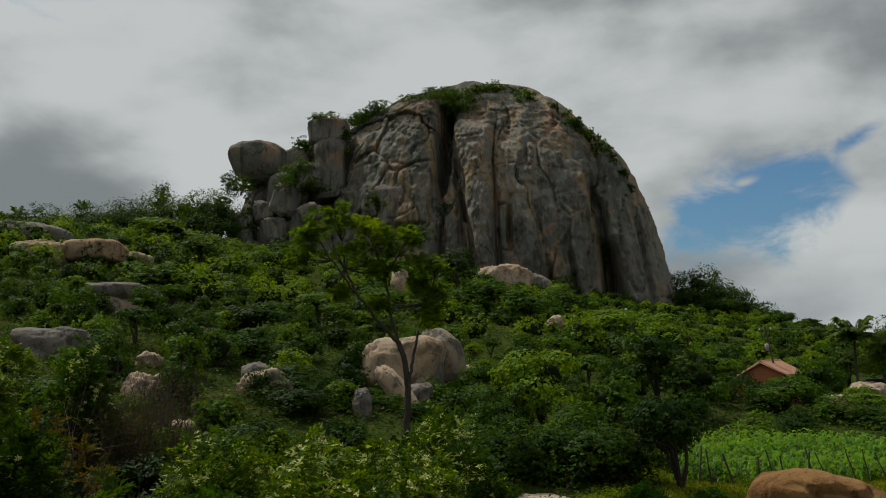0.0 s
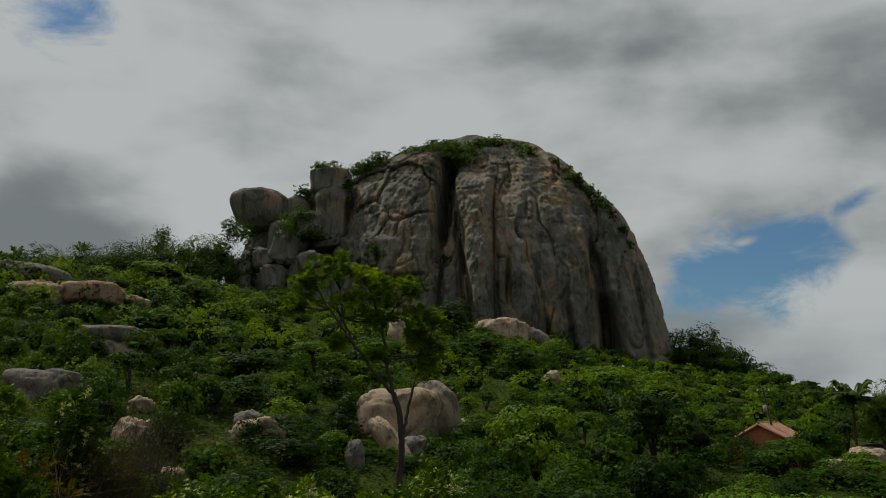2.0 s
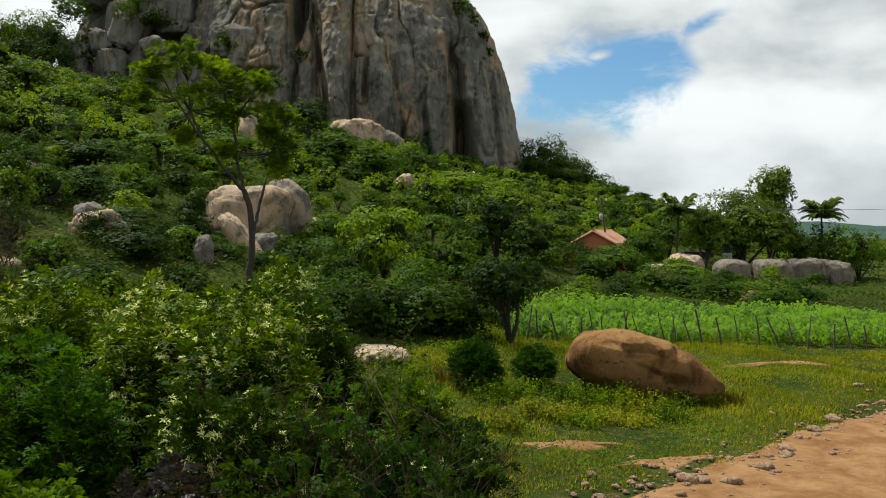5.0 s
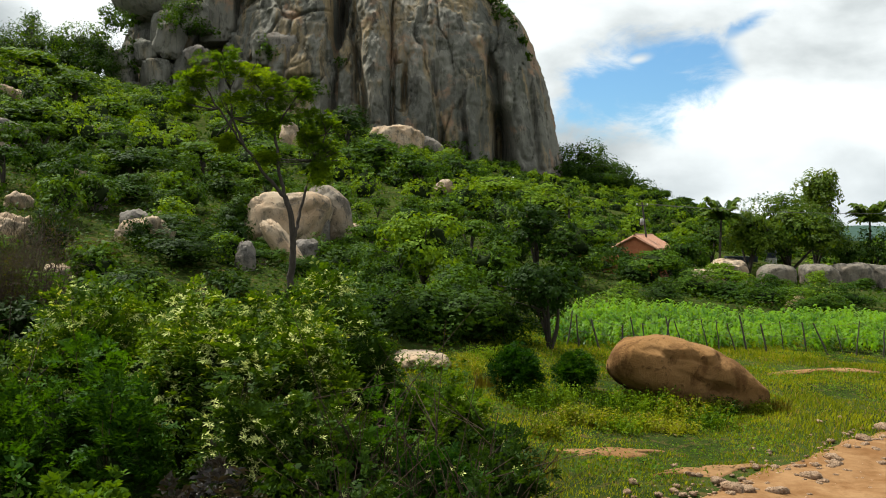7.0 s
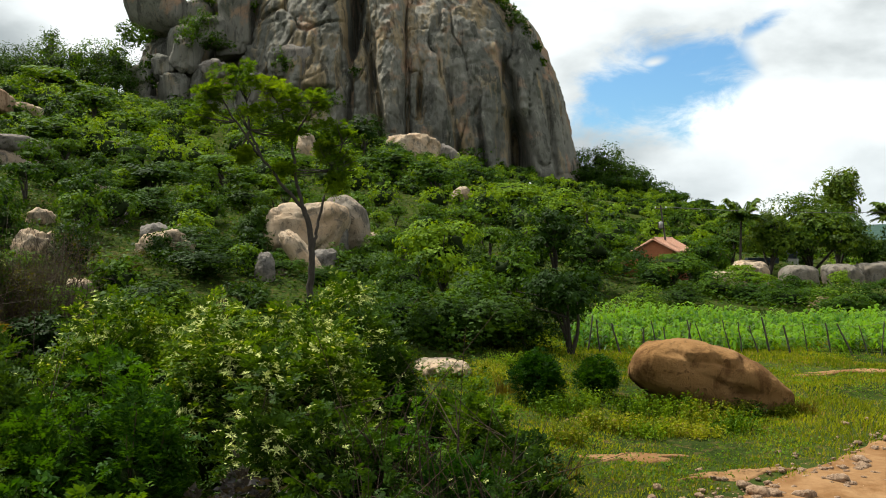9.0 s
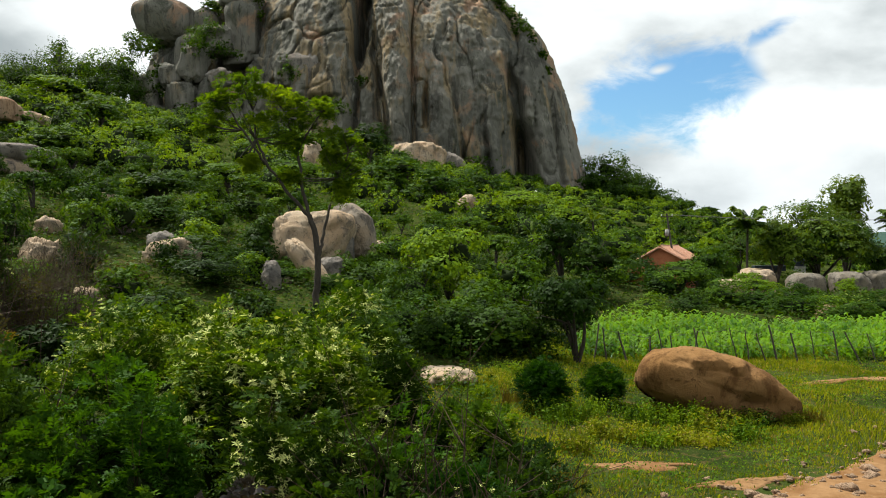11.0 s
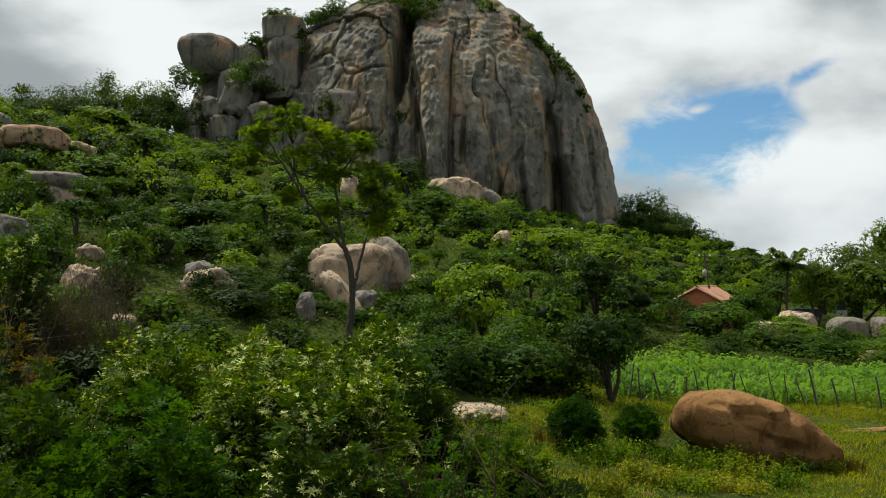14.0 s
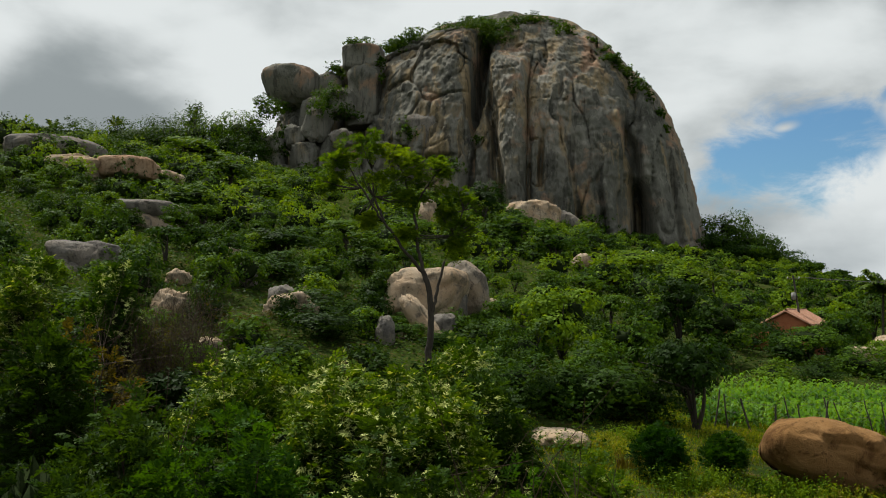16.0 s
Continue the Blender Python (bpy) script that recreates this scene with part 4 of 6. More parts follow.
def brown_boulder(at):
    """The big meadow boulder: a rounded head that tails off to a low wedge, with long splits over its flank."""
    p, f = superellipsoid(190, 96, 0.62, 0.78)
    x, y, z = p[:, 0].copy(), p[:, 1].copy(), p[:, 2].copy()
    s = (x + 1) / 2
    high = np.interp(s, [0, 0.12, 0.3, 0.45, 0.62, 0.8, 0.92, 1], [0.80, 0.96, 1.0, 0.97, 0.82, 0.54, 0.32, 0.13])
    wide = np.interp(s, [0, 0.3, 0.7, 1], [0.95, 1.0, 0.85, 0.45])
    X = x * 2.55 + 0.6 * np.clip(-z, 0, 1) * (1 - s) + 0.16 * np.clip(-z, 0, 1)
    Y = y * 1.45 * wide
    Y = Y + np.where(Y < 0, 0.75 * np.clip(0.72 - z, 0, 1.3) * (1 - 0.75 * s), 0)
    Z = np.where(z > 0, z * 1.45 * high, z * 0.75) - 0.15 * s
    q = np.stack([X, Y, Z], -1)
    n = p / (np.linalg.norm(p, axis=1)[:, None] + 1e-9)
    d = fbm(q * 0.8, 4, 71) * 0.07 + fbm(q * 4, 3, 72) * 0.015
    # splits that run along the flank below the crest, each with a step below it
    for level, depth, tilt, x0, x1 in ((1.06, 0.07, -0.16, -1.9, 1.2), (0.45, 0.03, -0.34, -0.9, 1.9)):
        line = level + tilt * X - 0.16 * (X + 0.6) ** 2 * (X < -0.6) + 0.13 * value_noise(np.stack([X * 2.3, X * 0 + level, X * 0], -1), 75)
        ends = np.clip((X - x0) * 1.1, 0, 1) * np.clip((x1 - X) * 1.1, 0, 1)
        d -= depth * np.exp(-((Z - line) / 0.028) ** 2) * ends
        d -= depth * 4.0 * np.clip((line - Z) / 0.10, 0, 1) * np.exp(-(np.clip(line - Z, 0, 9) / 0.75) ** 2) * ends * (Y < 0)
    # the hollow under the low end
    d -= 0.34 * np.exp(-((X - 0.85) / 0.32) ** 2 - ((Z + 0.22) / 0.34) ** 2) * (Y < 0)
    q += n * d[:, None]
    ob = new("boulder", raw_mesh("boulder", q, f, M_BROWN, True))
    ob.location = at
    ob.rotation_euler = (0, radians(3), radians(-8))
    tagged(ob, "large smooth brown boulder lying in the grass", "boulder", "boulders in the meadow")


brown_boulder((8.46, 26.50, 0.86))

# ---- plants ----
def crown_mesh(name, rng, lobes, n, size, mat, aspect=0.5, per=9, spread=0.16, up=0.45, inner=0.55):
    c, o = lobed_points(rng, lobes, n, per, spread, inner)
    v, f = far_leaves(rng, c, o, size, aspect + 0.15, up)
    return raw_mesh(name, v, f, mat)


def stems(rng, lobes, thick, base=0.0, bend=0.25, count=None, sides=4):
    """Stems that rise from the root and spread into the lobes of a crown."""
    lines = []
    for c, r in lobes[:count]:
        c = np.array(c) + np.array([0, 0, r[2] * 0.3])
        t = np.linspace(0, 1, 6)[:, None]
        side = rng.normal(0, bend, 3) * np.linalg.norm(c) * 0.3
        pts = c * t ** np.array([1.25, 1.25, 0.85]) + side * t * (1 - t) * 2
        pts[:, 2] += base * (1 - t[:, 0])
        lines.append((pts, thick * np.linspace(1, 0.3, 6)))
        for _ in range(2):
            s = pts[3] + (pts[4] - pts[3]) * rng.random()
            e = c + rng.normal(0, 0.6, 3) * np.array(r)
            q = s + (e - s) * t[:4] / t[3]
            lines.append((q, thick * np.linspace(0.4, 0.12, 4)))
    return tubes(lines, sides)


SHRUB_KINDS = {
    # leaf material, leaf length, leaf share, label
    "green": (M_LEAF, 1.0, "leafy green shrub on the hillside"),
    "dark": (M_LEAF_DARK, 1.0, "dense dark green shrub on the slope"),
    "lime": (M_LEAF_LIME, 1.0, "bright yellow-green shrub on the slope"),
    "dry": (M_LEAF_DRY, 0.8, "half-dry brownish shrub on the slope"),
    "pale": (M_LEAF_PALE, 1.0, "green shrub with pale young shoots"),
}
PROTO = {}


def shrub_proto(kind, shape, leaves, leaf_len, seed):
    """A shrub or small tree of unit size: one metre wide and one metre high."""
    key = (kind, shape, leaves, round(leaf_len, 3), seed)
    if key not in PROTO:
        rng = np.random.default_rng(seed * 31 + 5)
        mat, share, label = SHRUB_KINDS[kind]
        if shape == "round":
            lobes = crown_lobes(rng, 1.0, 1.0, 11, 0.0, 0.14, 0.25) + [((0, 0, 0.3), (0.36, 0.36, 0.3))]
        elif shape == "tree":
            lobes = crown_lobes(rng, 1.0, 0.72, 11, 0.28, 0.13, 0.25)
        else:
            lobes = crown_lobes(rng, 1.0, 0.5, 9, 0.45)
        crown = crown_mesh("crown", rng, lobes, int(leaves * share), leaf_len, mat, 0.55, 5, 0.10, 0.35, 0.86)
        v, f = stems(rng, lobes, 0.016 if shape == "round" else 0.03, count=4)
        stem = raw_mesh("stem", v, f, M_BARK, True)
        # dark core that stands for the shade inside the shrub
        v, f = shade_lumps(rng, [((0, 0, 0.36), (0.32, 0.32, 0.26))] if shape == "round" else [((0, 0, 0.62), (0.28, 0.28, 0.16))], 0.68, 9, 6)
        PROTO[key] = (crown, stem, raw_mesh("inner_growth", v, f, M_CROWN_SHADE, True), label)
    return PROTO[key]


def shrub(x, y, wide, high, kind="green", shape="round", leaves=700, leaf_len=None, seed=1, label="", turn=0.0, name="", group="shrubs on the hillside", lift=0.0):
    leaf_len = leaf_len or (0.064 if wide < 3.4 else 0.05)
    crown, stem, inner, text = shrub_proto(kind, shape, leaves, leaf_len, seed)
    tree = shape != "round"
    ob = thing(name or ("tree" if tree else "shrub"), label or (text.replace("shrub", "tree") if tree else text), "tree" if tree else "shrub", group if not tree else "trees on the hillside")
    ob.matrix_basis = pose(x, y, ground_at(x, y) - 0.08 + lift, 0, 0, turn) @ Matrix.Diagonal((wide, wide, high * 1.12, 1))
    part_of("crown", crown, ob)
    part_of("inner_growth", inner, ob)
    part_of("trunk" if tree else "stem", stem, ob)
    return ob


# shrubs and trees that stand out: place, width, height
for i, (box, kind, shape) in enumerate((
    ((1.26, 37.00, 4.93, 3.12), "dark", "round"), ((5.47, 36.00, 3.60, 3.78), "dark", "flat"), ((3.60, 37.00, 3.45, 2.54), "dark", "round"),
    ((-2.07, 37.00, 3.70, 2.43), "green", "round"), ((-0.34, 36.00, 3.36, 2.42), "dark", "round"), ((-3.07, 32.00, 2.56, 3.11), "green", "round"),
    ((0.34, 46.00, 5.21, 5.29), "lime", "tree"), ((3.56, 46.00, 4.60, 4.00), "green", "tree"), ((-1.88, 44.00, 3.52, 3.39), "green", "round"),
    ((1.71, 42.00, 3.92, 3.46), "lime", "round"), ((8.30, 62.00, 5.37, 5.25), "dark", "tree"), ((10.84, 60.00, 4.80, 4.54), "dark", "tree"),
    ((-4.61, 48.00, 4.16, 2.06), "dark", "round"), ((-15.56, 66.00, 5.28, 1.79), "dark", "round"), ((-21.99, 64.00, 5.97, 1.73), "green", "tree"),
    ((-20.72, 80.00, 6.93, 2.09), "green", "tree"), ((-13.31, 46.00, 4.60, 1.44), "dark", "round"), ((-36.70, 80.00, 6.93, -1.32), "green", "tree"),
    ((-36.20, 100.00, 8.00, 0.81), "lime", "tree"), ((-48.99, 118.00, 10.23, 0.59), "green", "tree"), ((-63.68, 140.00, 14.00, 2.38), "lime", "tree"),
    ((-18.90, 100.00, 8.00, 2.94), "green", "tree"), ((-6.26, 112.00, 10.45, 4.06), "green", "tree"), ((-0.97, 104.00, 8.32, 4.65), "green", "tree"),
    ((-14.37, 150.00, 11.00, 7.50), "dark", "tree"), ((5.59, 150.00, 11.00, 5.31), "green", "round"), ((9.90, 118.00, 9.44, 3.57), "lime", "tree"),
    ((15.83, 110.00, 9.53, 4.40), "lime", "round"), ((16.85, 84.00, 6.72, 3.94), "lime", "tree"), ((4.66, 92.00, 6.75, 2.13), "green", "round"),
    ((16.82, 74.00, 4.44, 2.30), "dark", "tree"), ((18.09, 66.00, 4.84, 2.98), "green", "tree"), ((20.51, 66.00, 3.52, 2.48), "green", "round"),
    ((24.03, 66.00, 3.96, 3.08), "lime", "flat"), ((22.58, 62.00, 4.96, 1.39), "green", "round"), ((30.14, 64.00, 2.56, 2.04), "pale", "round"),
    ((28.00, 66.00, 3.52, 1.73), "green", "round"), ((20.10, 62.00, 4.55, 0.99), "green", "round"), ((32.92, 64.00, 3.41, 2.01), "green", "round"),
    ((14.75, 70.00, 4.20, 1.93), "dark", "round"), ((16.55, 66.00, 3.96, 2.32), "green", "round"), ((12.59, 66.00, 3.52, 1.77), "lime", "round"), ((10.44, 60.00, 3.20, 1.87), "green", "round"),
    ((-9.9, 51.3, 1.7, 0.9), "green", "round"), ((-7.5, 52.3, 1.9, 1.0), "green", "round"), ((-5.0, 53.4, 2.2, 1.2), "dark", "round"), ((-11.9, 53.2, 2.9, 3.0), "dark", "round"), ((-10.4, 47.0, 1.7, 1.2), "lime", "round"), ((-11.2, 48.5, 1.5, 1.1), "lime", "round"),
    ((33.6, 80.00, 2.9, 1.7), "green", "round"), ((39.6, 84.00, 2.4, 1.5), "lime", "round"), ((44.6, 85.00, 2.8, 1.5), "green", "round"), ((30.2, 74.00, 3.0, 1.9), "green", "round"), ((35.5, 72.00, 2.6, 1.6), "pale", "round"),
    ((23.84, 58.00, 4.25, 2.02), "green", "round"), ((15.92, 56.00, 3.36, 1.75), "dark", "round"), ((27.71, 58.00, 4.25, 1.54), "green", "round"), ((27.96, 62.00, 3.72, 1.71), "lime", "round"), ((12.82, 54.00, 3.24, 1.88), "lime", "round"),
    ((-6.13, 50.00, 2.33, 1.97), "green", "round"), ((-9.02, 46.00, 2.76, 0.74), "green", "round"), ((-6.42, 45.00, 2.70, 1.25), "green", "round"), ((-11.93, 52.00, 2.43, 0.38), "lime", "round"), ((-4.82, 54.00, 2.52, 2.03), "green", "round"),
    ((16.37, 72.00, 4.03, 3.27), "dark", "round"), ((17.09, 70.00, 2.80, 1.48), "green", "round"), ((-21.57, 64.00, 5.97, 1.00), "dark", "flat"), ((-17.90, 74.00, 5.43, 2.64), "green", "tree"), ((-38.24, 84.00, 6.16, -1.07), "dark", "round"),
    ((-12.18, 34.00, 3.85, 1.16), "dark", "round"), ((-12.41, 42.00, 4.20, 1.34), "dark", "round"), ((-8.09, 34.00, 2.49, 1.64), "dry", "round"),
    ((-24.71, 44.00, 3.52, 0.59), "green", "round"), ((-15.54, 40.00, 3.20, 0.87), "dry", "round"), ((-19.83, 56.00, 4.48, 0.41), "green", "round"),
)):
    x, y, w, h = box
    shrub(x, y, w * 1.08, max(h, w * 0.45), kind, shape, 3600 if y < 50 else 2600, 0.046 if y < 50 else None, seed=i % 5 + (10 if y < 50 else 0), turn=i * 67.0)


def filler():
    """The rest of the hillside: single shrubs on the nearer slope, one mass of scrub farther up."""
    rng = np.random.default_rng(11)
    kinds, shapes = ("green", "green", "dark", "lime", "green"), ("round", "round", "round", "tree", "flat")
    put = 0
    cv, cf = [], []
    while put < 240:
        y = math.sqrt(rng.uniform(22 ** 2, 84 ** 2))
        x = y * rng.uniform(-0.78, 0.62)
        if (2.0 * x > 0.30 * (y + 12) and y < 74) or (y < 33 and x > -0.08 * y) or x > 0.33 * y:
            continue
        if abs(x + 0.148 * y) < 0.062 * y and 40 < y < 64:
            continue
        w = rng.uniform(1.5, 3.3)
        i = rng.integers(5)
        shrub(x, y, w, w * rng.uniform(0.65, 1.0), kinds[i], shapes[i] if y > 50 else "round", 1700, None, seed=20 + int(rng.integers(4)), turn=rng.uniform(0, 360))
        put += 1
    for name, mat, share, label in (("hillside_scrub", M_LEAF, 0.5, "dense green scrub covering the upper hillside"), ("dark_scrub", M_LEAF_DARK, 0.2, "dark green scrub on the upper hillside"), ("lime_scrub", M_LEAF_LIME, 0.3, "yellow-green scrub on the upper hillside")):
        forms = [crown_lobes(rng, 1.0, 0.8, 8, 0.05, 0.15, 0.28) + [((0, 0, 0.28), (0.36, 0.36, 0.28))] for _ in range(10)]
        protos = [lobed_points(rng, q, 560, 5, 0.09, 0.88) for q in forms]
        cores = [shade_lumps(rng, q[-1:], 0.8, 5, 4) for q in forms]
        vs, fs, base = [], [], 0
        spots = []
        for _ in range(int(1500 * share)):
            y = math.sqrt(rng.uniform(78 ** 2, 250 ** 2))
            x = y * rng.uniform(-0.78, 0.62)
            s = rng.uniform(2.8, 5.2) * (1.0 if rng.random() < 0.75 else 1.35)
            if not (x > 0.29 * y and y < 112):
                spots.append((x, y, s * 0.66 if x > 0.03 * y and y > 95 else s))
        # low growth between them on the open slope above the farm
        for _ in range(int(750 * share)):
            y = math.sqrt(rng.uniform(88 ** 2, 245 ** 2))
            spots.append((y * rng.uniform(0.0, 0.33), y, rng.uniform(1.5, 2.8)))
        for x, y, s in spots:
            i = rng.integers(10)
            c, o = protos[i]
            grow = np.array([s, s, s * rng.uniform(0.75, 1.15)])
            root = np.array([x, y, ground_at(x, y) - 0.25])
            cv.append(cores[i][0] * grow + root)
            cf.append(cores[i][1] + len(cores[i][0]) * len(cf))
            fewer = 250 if s < 2.8 else len(c)
            v, f = far_leaves(rng, c[:fewer] * grow, o[:fewer], 0.19 + 0.0012 * y, 0.7)
            vs.append(v + root)
            fs.append(f + base)
            base += len(v)
        tagged(new(name, raw_mesh(name, np.concatenate(vs), np.concatenate(fs), mat)), label, "scrub", kind="stuff")

    # the shade within the scrub, as near-black cores
    tagged(new("inner_scrub", raw_mesh("inner_scrub", np.concatenate(cv), np.concatenate(cf), M_CROWN_SHADE, True)), "dark lumps standing for shade inside the scrub", "scrub", kind="stuff")


filler()


def undergrowth():
    """Low leaves and herbs that cover the soil of the slope."""
    rng = np.random.default_rng(17)
    n = 90000
    y = rng.uniform(12, 130, n) * rng.uniform(0.5, 1, n)
    x = y * rng.uniform(-0.8, 0.62, n)
    keep = ~((x > 0.04 * y + 0.5) & (y < 52))
    x, y = x[keep], y[keep]
    z = ground_z(x, y) + rng.uniform(0.02, 0.5, len(x))
    size = 0.09 + 0.0026 * y
    v, f = far_leaves(rng, np.stack([x, y, z], -1), np.zeros((len(x), 3)), size, 0.7, 1.0, 0.9)
    tagged(new("undergrowth", raw_mesh("undergrowth", v, f, M_LEAF_DARK)), "low green herbs covering the soil", "undergrowth", kind="stuff")


undergrowth()

# ---- near bushes ----
def sprigs(rng, centres, dirs, length, pairs, leaf_len, aspect=0.36, droop=0.35):
    """Feathered shoots: pairs of leaflets along short bent twigs."""
    n = len(centres)
    d = dirs + rng.normal(0, 0.45, (n, 3))
    d /= np.linalg.norm(d, axis=1)[:, None]
    side = np.cross(d, rng.normal(0, 0.35, (n, 3)) + np.array([0, 0, 1.0]))
    side /= np.linalg.norm(side, axis=1)[:, None] + 1e-9
    nor = np.cross(side, d)
    ln = (length * rng.uniform(0.6, 1.2, n))[:, None]
    out = []
    for k_ in range(pairs):
        t = (k_ + 0.6) / pairs
        base = centres + d * ln * t - np.array([0, 0, droop]) * ln * t * t
        for sgn in (-1, 1):
            a = side * sgn * 0.85 + d * 0.5 + nor * rng.normal(0, 0.25, (n, 1))
            a /= np.linalg.norm(a, axis=1)[:, None]
            b = np.cross(nor, a)
            L = leaf_len * (1.1 - 0.4 * t) * rng.uniform(0.8, 1.2, (n, 1))
            v = np.empty((n, 4, 3))
            v[:, 0] = base
            v[:, 1] = base + a * L * 0.5 + b * L * aspect * 0.5 + nor * L * 0.08
            v[:, 2] = base + a * L - nor * L * 0.12
            v[:, 3] = base + a * L * 0.5 - b * L * aspect * 0.5 + nor * L * 0.08
            out.append(v)
    v = np.stack(out, 1).reshape(-1, 3)
    return v, np.arange(len(v)).reshape(-1, 4)


def rosettes(rng, centres, dirs, leaf_len, rays=6, aspect=0.2):
    """Star-shaped tufts of narrow young leaves at the shoots' ends."""
    n = len(centres)
    d = dirs + np.array([0, 0, 0.7]) + rng.normal(0, 0.3, (n, 3))
    d /= np.linalg.norm(d, axis=1)[:, None]
    a0 = np.cross(d, rng.normal(0, 1, (n, 3)))
    a0 /= np.linalg.norm(a0, axis=1)[:, None] + 1e-9
    b0 = np.cross(d, a0)
    out = []
    for r in range(rays):
        w = 2 * math.pi * (r + rng.random((n, 1)) * 0.5) / rays
        a = a0 * np.cos(w) + b0 * np.sin(w) + d * rng.uniform(0.1, 0.9, (n, 1))
        a /= np.linalg.norm(a, axis=1)[:, None]
        b = np.cross(d, a)
        b /= np.linalg.norm(b, axis=1)[:, None] + 1e-9
        L = leaf_len * rng.uniform(0.6, 1.2, (n, 1))
        v = np.empty((n, 4, 3))
        v[:, 0] = centres
        v[:, 1] = centres + a * L * 0.5 + b * L * aspect * 0.5
        v[:, 2] = centres + a * L - np.array([0, 0, 0.15]) * L
        v[:, 3] = centres + a * L * 0.5 - b * L * aspect * 0.5
        out.append(v)
    v = np.stack(out, 1).reshape(-1, 3)
    return v, np.arange(len(v)).reshape(-1, 4)


def near_bush(box, seed, mat, style, label, count, leaf_len, shoots=0, lobes=9, group="bushes in the foreground", deep=0.8, twigs=0):
    """A bush close to the viewer: stems, leafy shoots and, on some, pale young tufts."""
    x, y, wide, high = box
    high *= 1.06
    rng = np.random.default_rng(seed)
    z = ground_at(x, y)
    lo = [((c[0], c[1] * deep, c[2]), r) for c, r in crown_lobes(rng, wide, high * 0.95, lobes + 5, high * 0.06, 0.13, 0.23)]
    lo += [((0, 0, high * 0.32), (wide * 0.36, wide * 0.3, high * 0.32))]
    ob = thing("bush", label, "bush", group, at=(x, y, z - 0.05))
    v, f = stems(rng, lo, 0.005 * high)
    part_of("stem", raw_mesh("stem", v, f, M_TWIG, True), ob)
    c, o = lobed_points(rng, lo, int(count * 0.8), 3, 0.09, 0.86)
    if style == "feather":
        v, f = sprigs(rng, c, o + np.array([0, 0, 0.35]), leaf_len * 5.2, 5, leaf_len * 1.75, 0.44)
    elif style == "broad":
        v, f = sprigs(rng, c, o + np.array([0, 0, 0.5]), leaf_len * 2.0, 3, leaf_len * 1.1, 0.46, 0.7)
    else:
        v, f = leaves_at(rng, np.repeat(c, 6, 0) + rng.normal(0, leaf_len * 1.2, (len(c) * 6, 3)), np.repeat(o, 6, 0), leaf_len, 0.45)
    part_of("foliage", raw_mesh("foliage", v, f, mat), ob)
    # near-black lump in place of the shade within the bush
    v, f = shade_lumps(rng, [((0, 0, high * 0.38), (wide * 0.36, wide * 0.28, high * 0.36))], 0.74, 16, 12)
    part_of("inner_growth", raw_mesh("inner_growth", v, f, M_CROWN_SHADE, True), ob)
    if shoots:
        c, o = lobed_points(rng, lo, int(shoots * 5.5), 2, 0.07, 1.0)
        keep = o[:, 2] > 0.2
        v, f = rosettes(rng, c[keep], o[keep], leaf_len * 1.25, 6, 0.24)
        part_of("new_growth", raw_mesh("new_growth", v, f, M_FLOWER), ob, "pale cream-green young shoots")["kind"] = "stuff"
    if twigs:
        part_of("brushwood", twig_mesh(rng, wide * 0.9, high * 0.95, int(twigs * 0.6)), ob, "bare brown twigs")["kind"] = "stuff"
    return ob


def twig_mesh(rng, wide, high, n, thick=0.012):
    lines = []
    for _ in range(int(n * 0.6)):
        a, s = rng.uniform(0, 2 * math.pi), rng.uniform(0.1, 0.5) * wide
        tip = np.array([math.cos(a) * s, math.sin(a) * s, high * rng.uniform(0.5, 1.0)])
        foot = np.array([math.cos(a) * s, math.sin(a) * s, 0]) * rng.uniform(0.2, 0.8)
        t = np.linspace(0, 1, 5)[:, None]
        pts = foot + (tip - foot) * t ** np.array([1.4, 1.4, 0.9]) + rng.normal(0, 0.06 * high, (5, 3)) * t
        lines.append((pts, thick * np.linspace(1.6, 0.5, 5)))
        for _ in range(4):
            i = int(rng.integers(1, 4))
            d = pts[i + 1] - pts[i] + rng.normal(0, 0.2 * high, 3)
            q = pts[i] + d * np.linspace(0, rng.uniform(0.7, 1.4), 3)[:, None]
            lines.append((q, thick * np.array([0.8, 0.5, 0.3])))
    v, f = tubes(lines, 4)
    return raw_mesh("bare_twigs", v, f, M_TWIG, True)


def twig_bush(box, seed, n, label, leaves=200):
    """A bush that is mostly bare brown twigs."""
    x, y, wide, high = box
    rng = np.random.default_rng(seed)
    ob = thing("twig_bush", label, "bush", "bushes in the foreground", at=(x, y, ground_at(x, y) - 0.05))
    part_of("brushwood", twig_mesh(rng, wide, high, int(n * 1.7), 0.010), ob)["kind"] = "stuff"
    lo = crown_lobes(rng, wide, high, 7, high * 0.1)
    c, o = lobed_points(rng, lo, leaves * 5, 5)
    v, f = leaves_at(rng, c, o, 0.09, 0.45)
    part_of("withered_leaves", raw_mesh("withered_leaves", v, f, M_LEAF_WITHER), ob)
    return ob


PALE_LABEL = "green bush tipped with cream-coloured young shoots"
near_bush((-6.83, 18.00, 3.24, 4.11), 201, M_LEAF_PALE, "feather", PALE_LABEL, 2000, 0.085, 170)
near_bush((-4.15, 16.00, 2.88, 4.26), 202, M_LEAF_PALE, "feather", PALE_LABEL, 2200, 0.08, 330)
near_bush((-2.47, 16.50, 2.64, 4.01), 203, M_LEAF_PALE, "feather", PALE_LABEL, 1700, 0.08, 260)
near_bush((-2.67, 23.00, 3.22, 4.18), 204, M_LEAF_PALE, "feather", "grey-green bush with cream-coloured tufts", 1300, 0.10, 260)
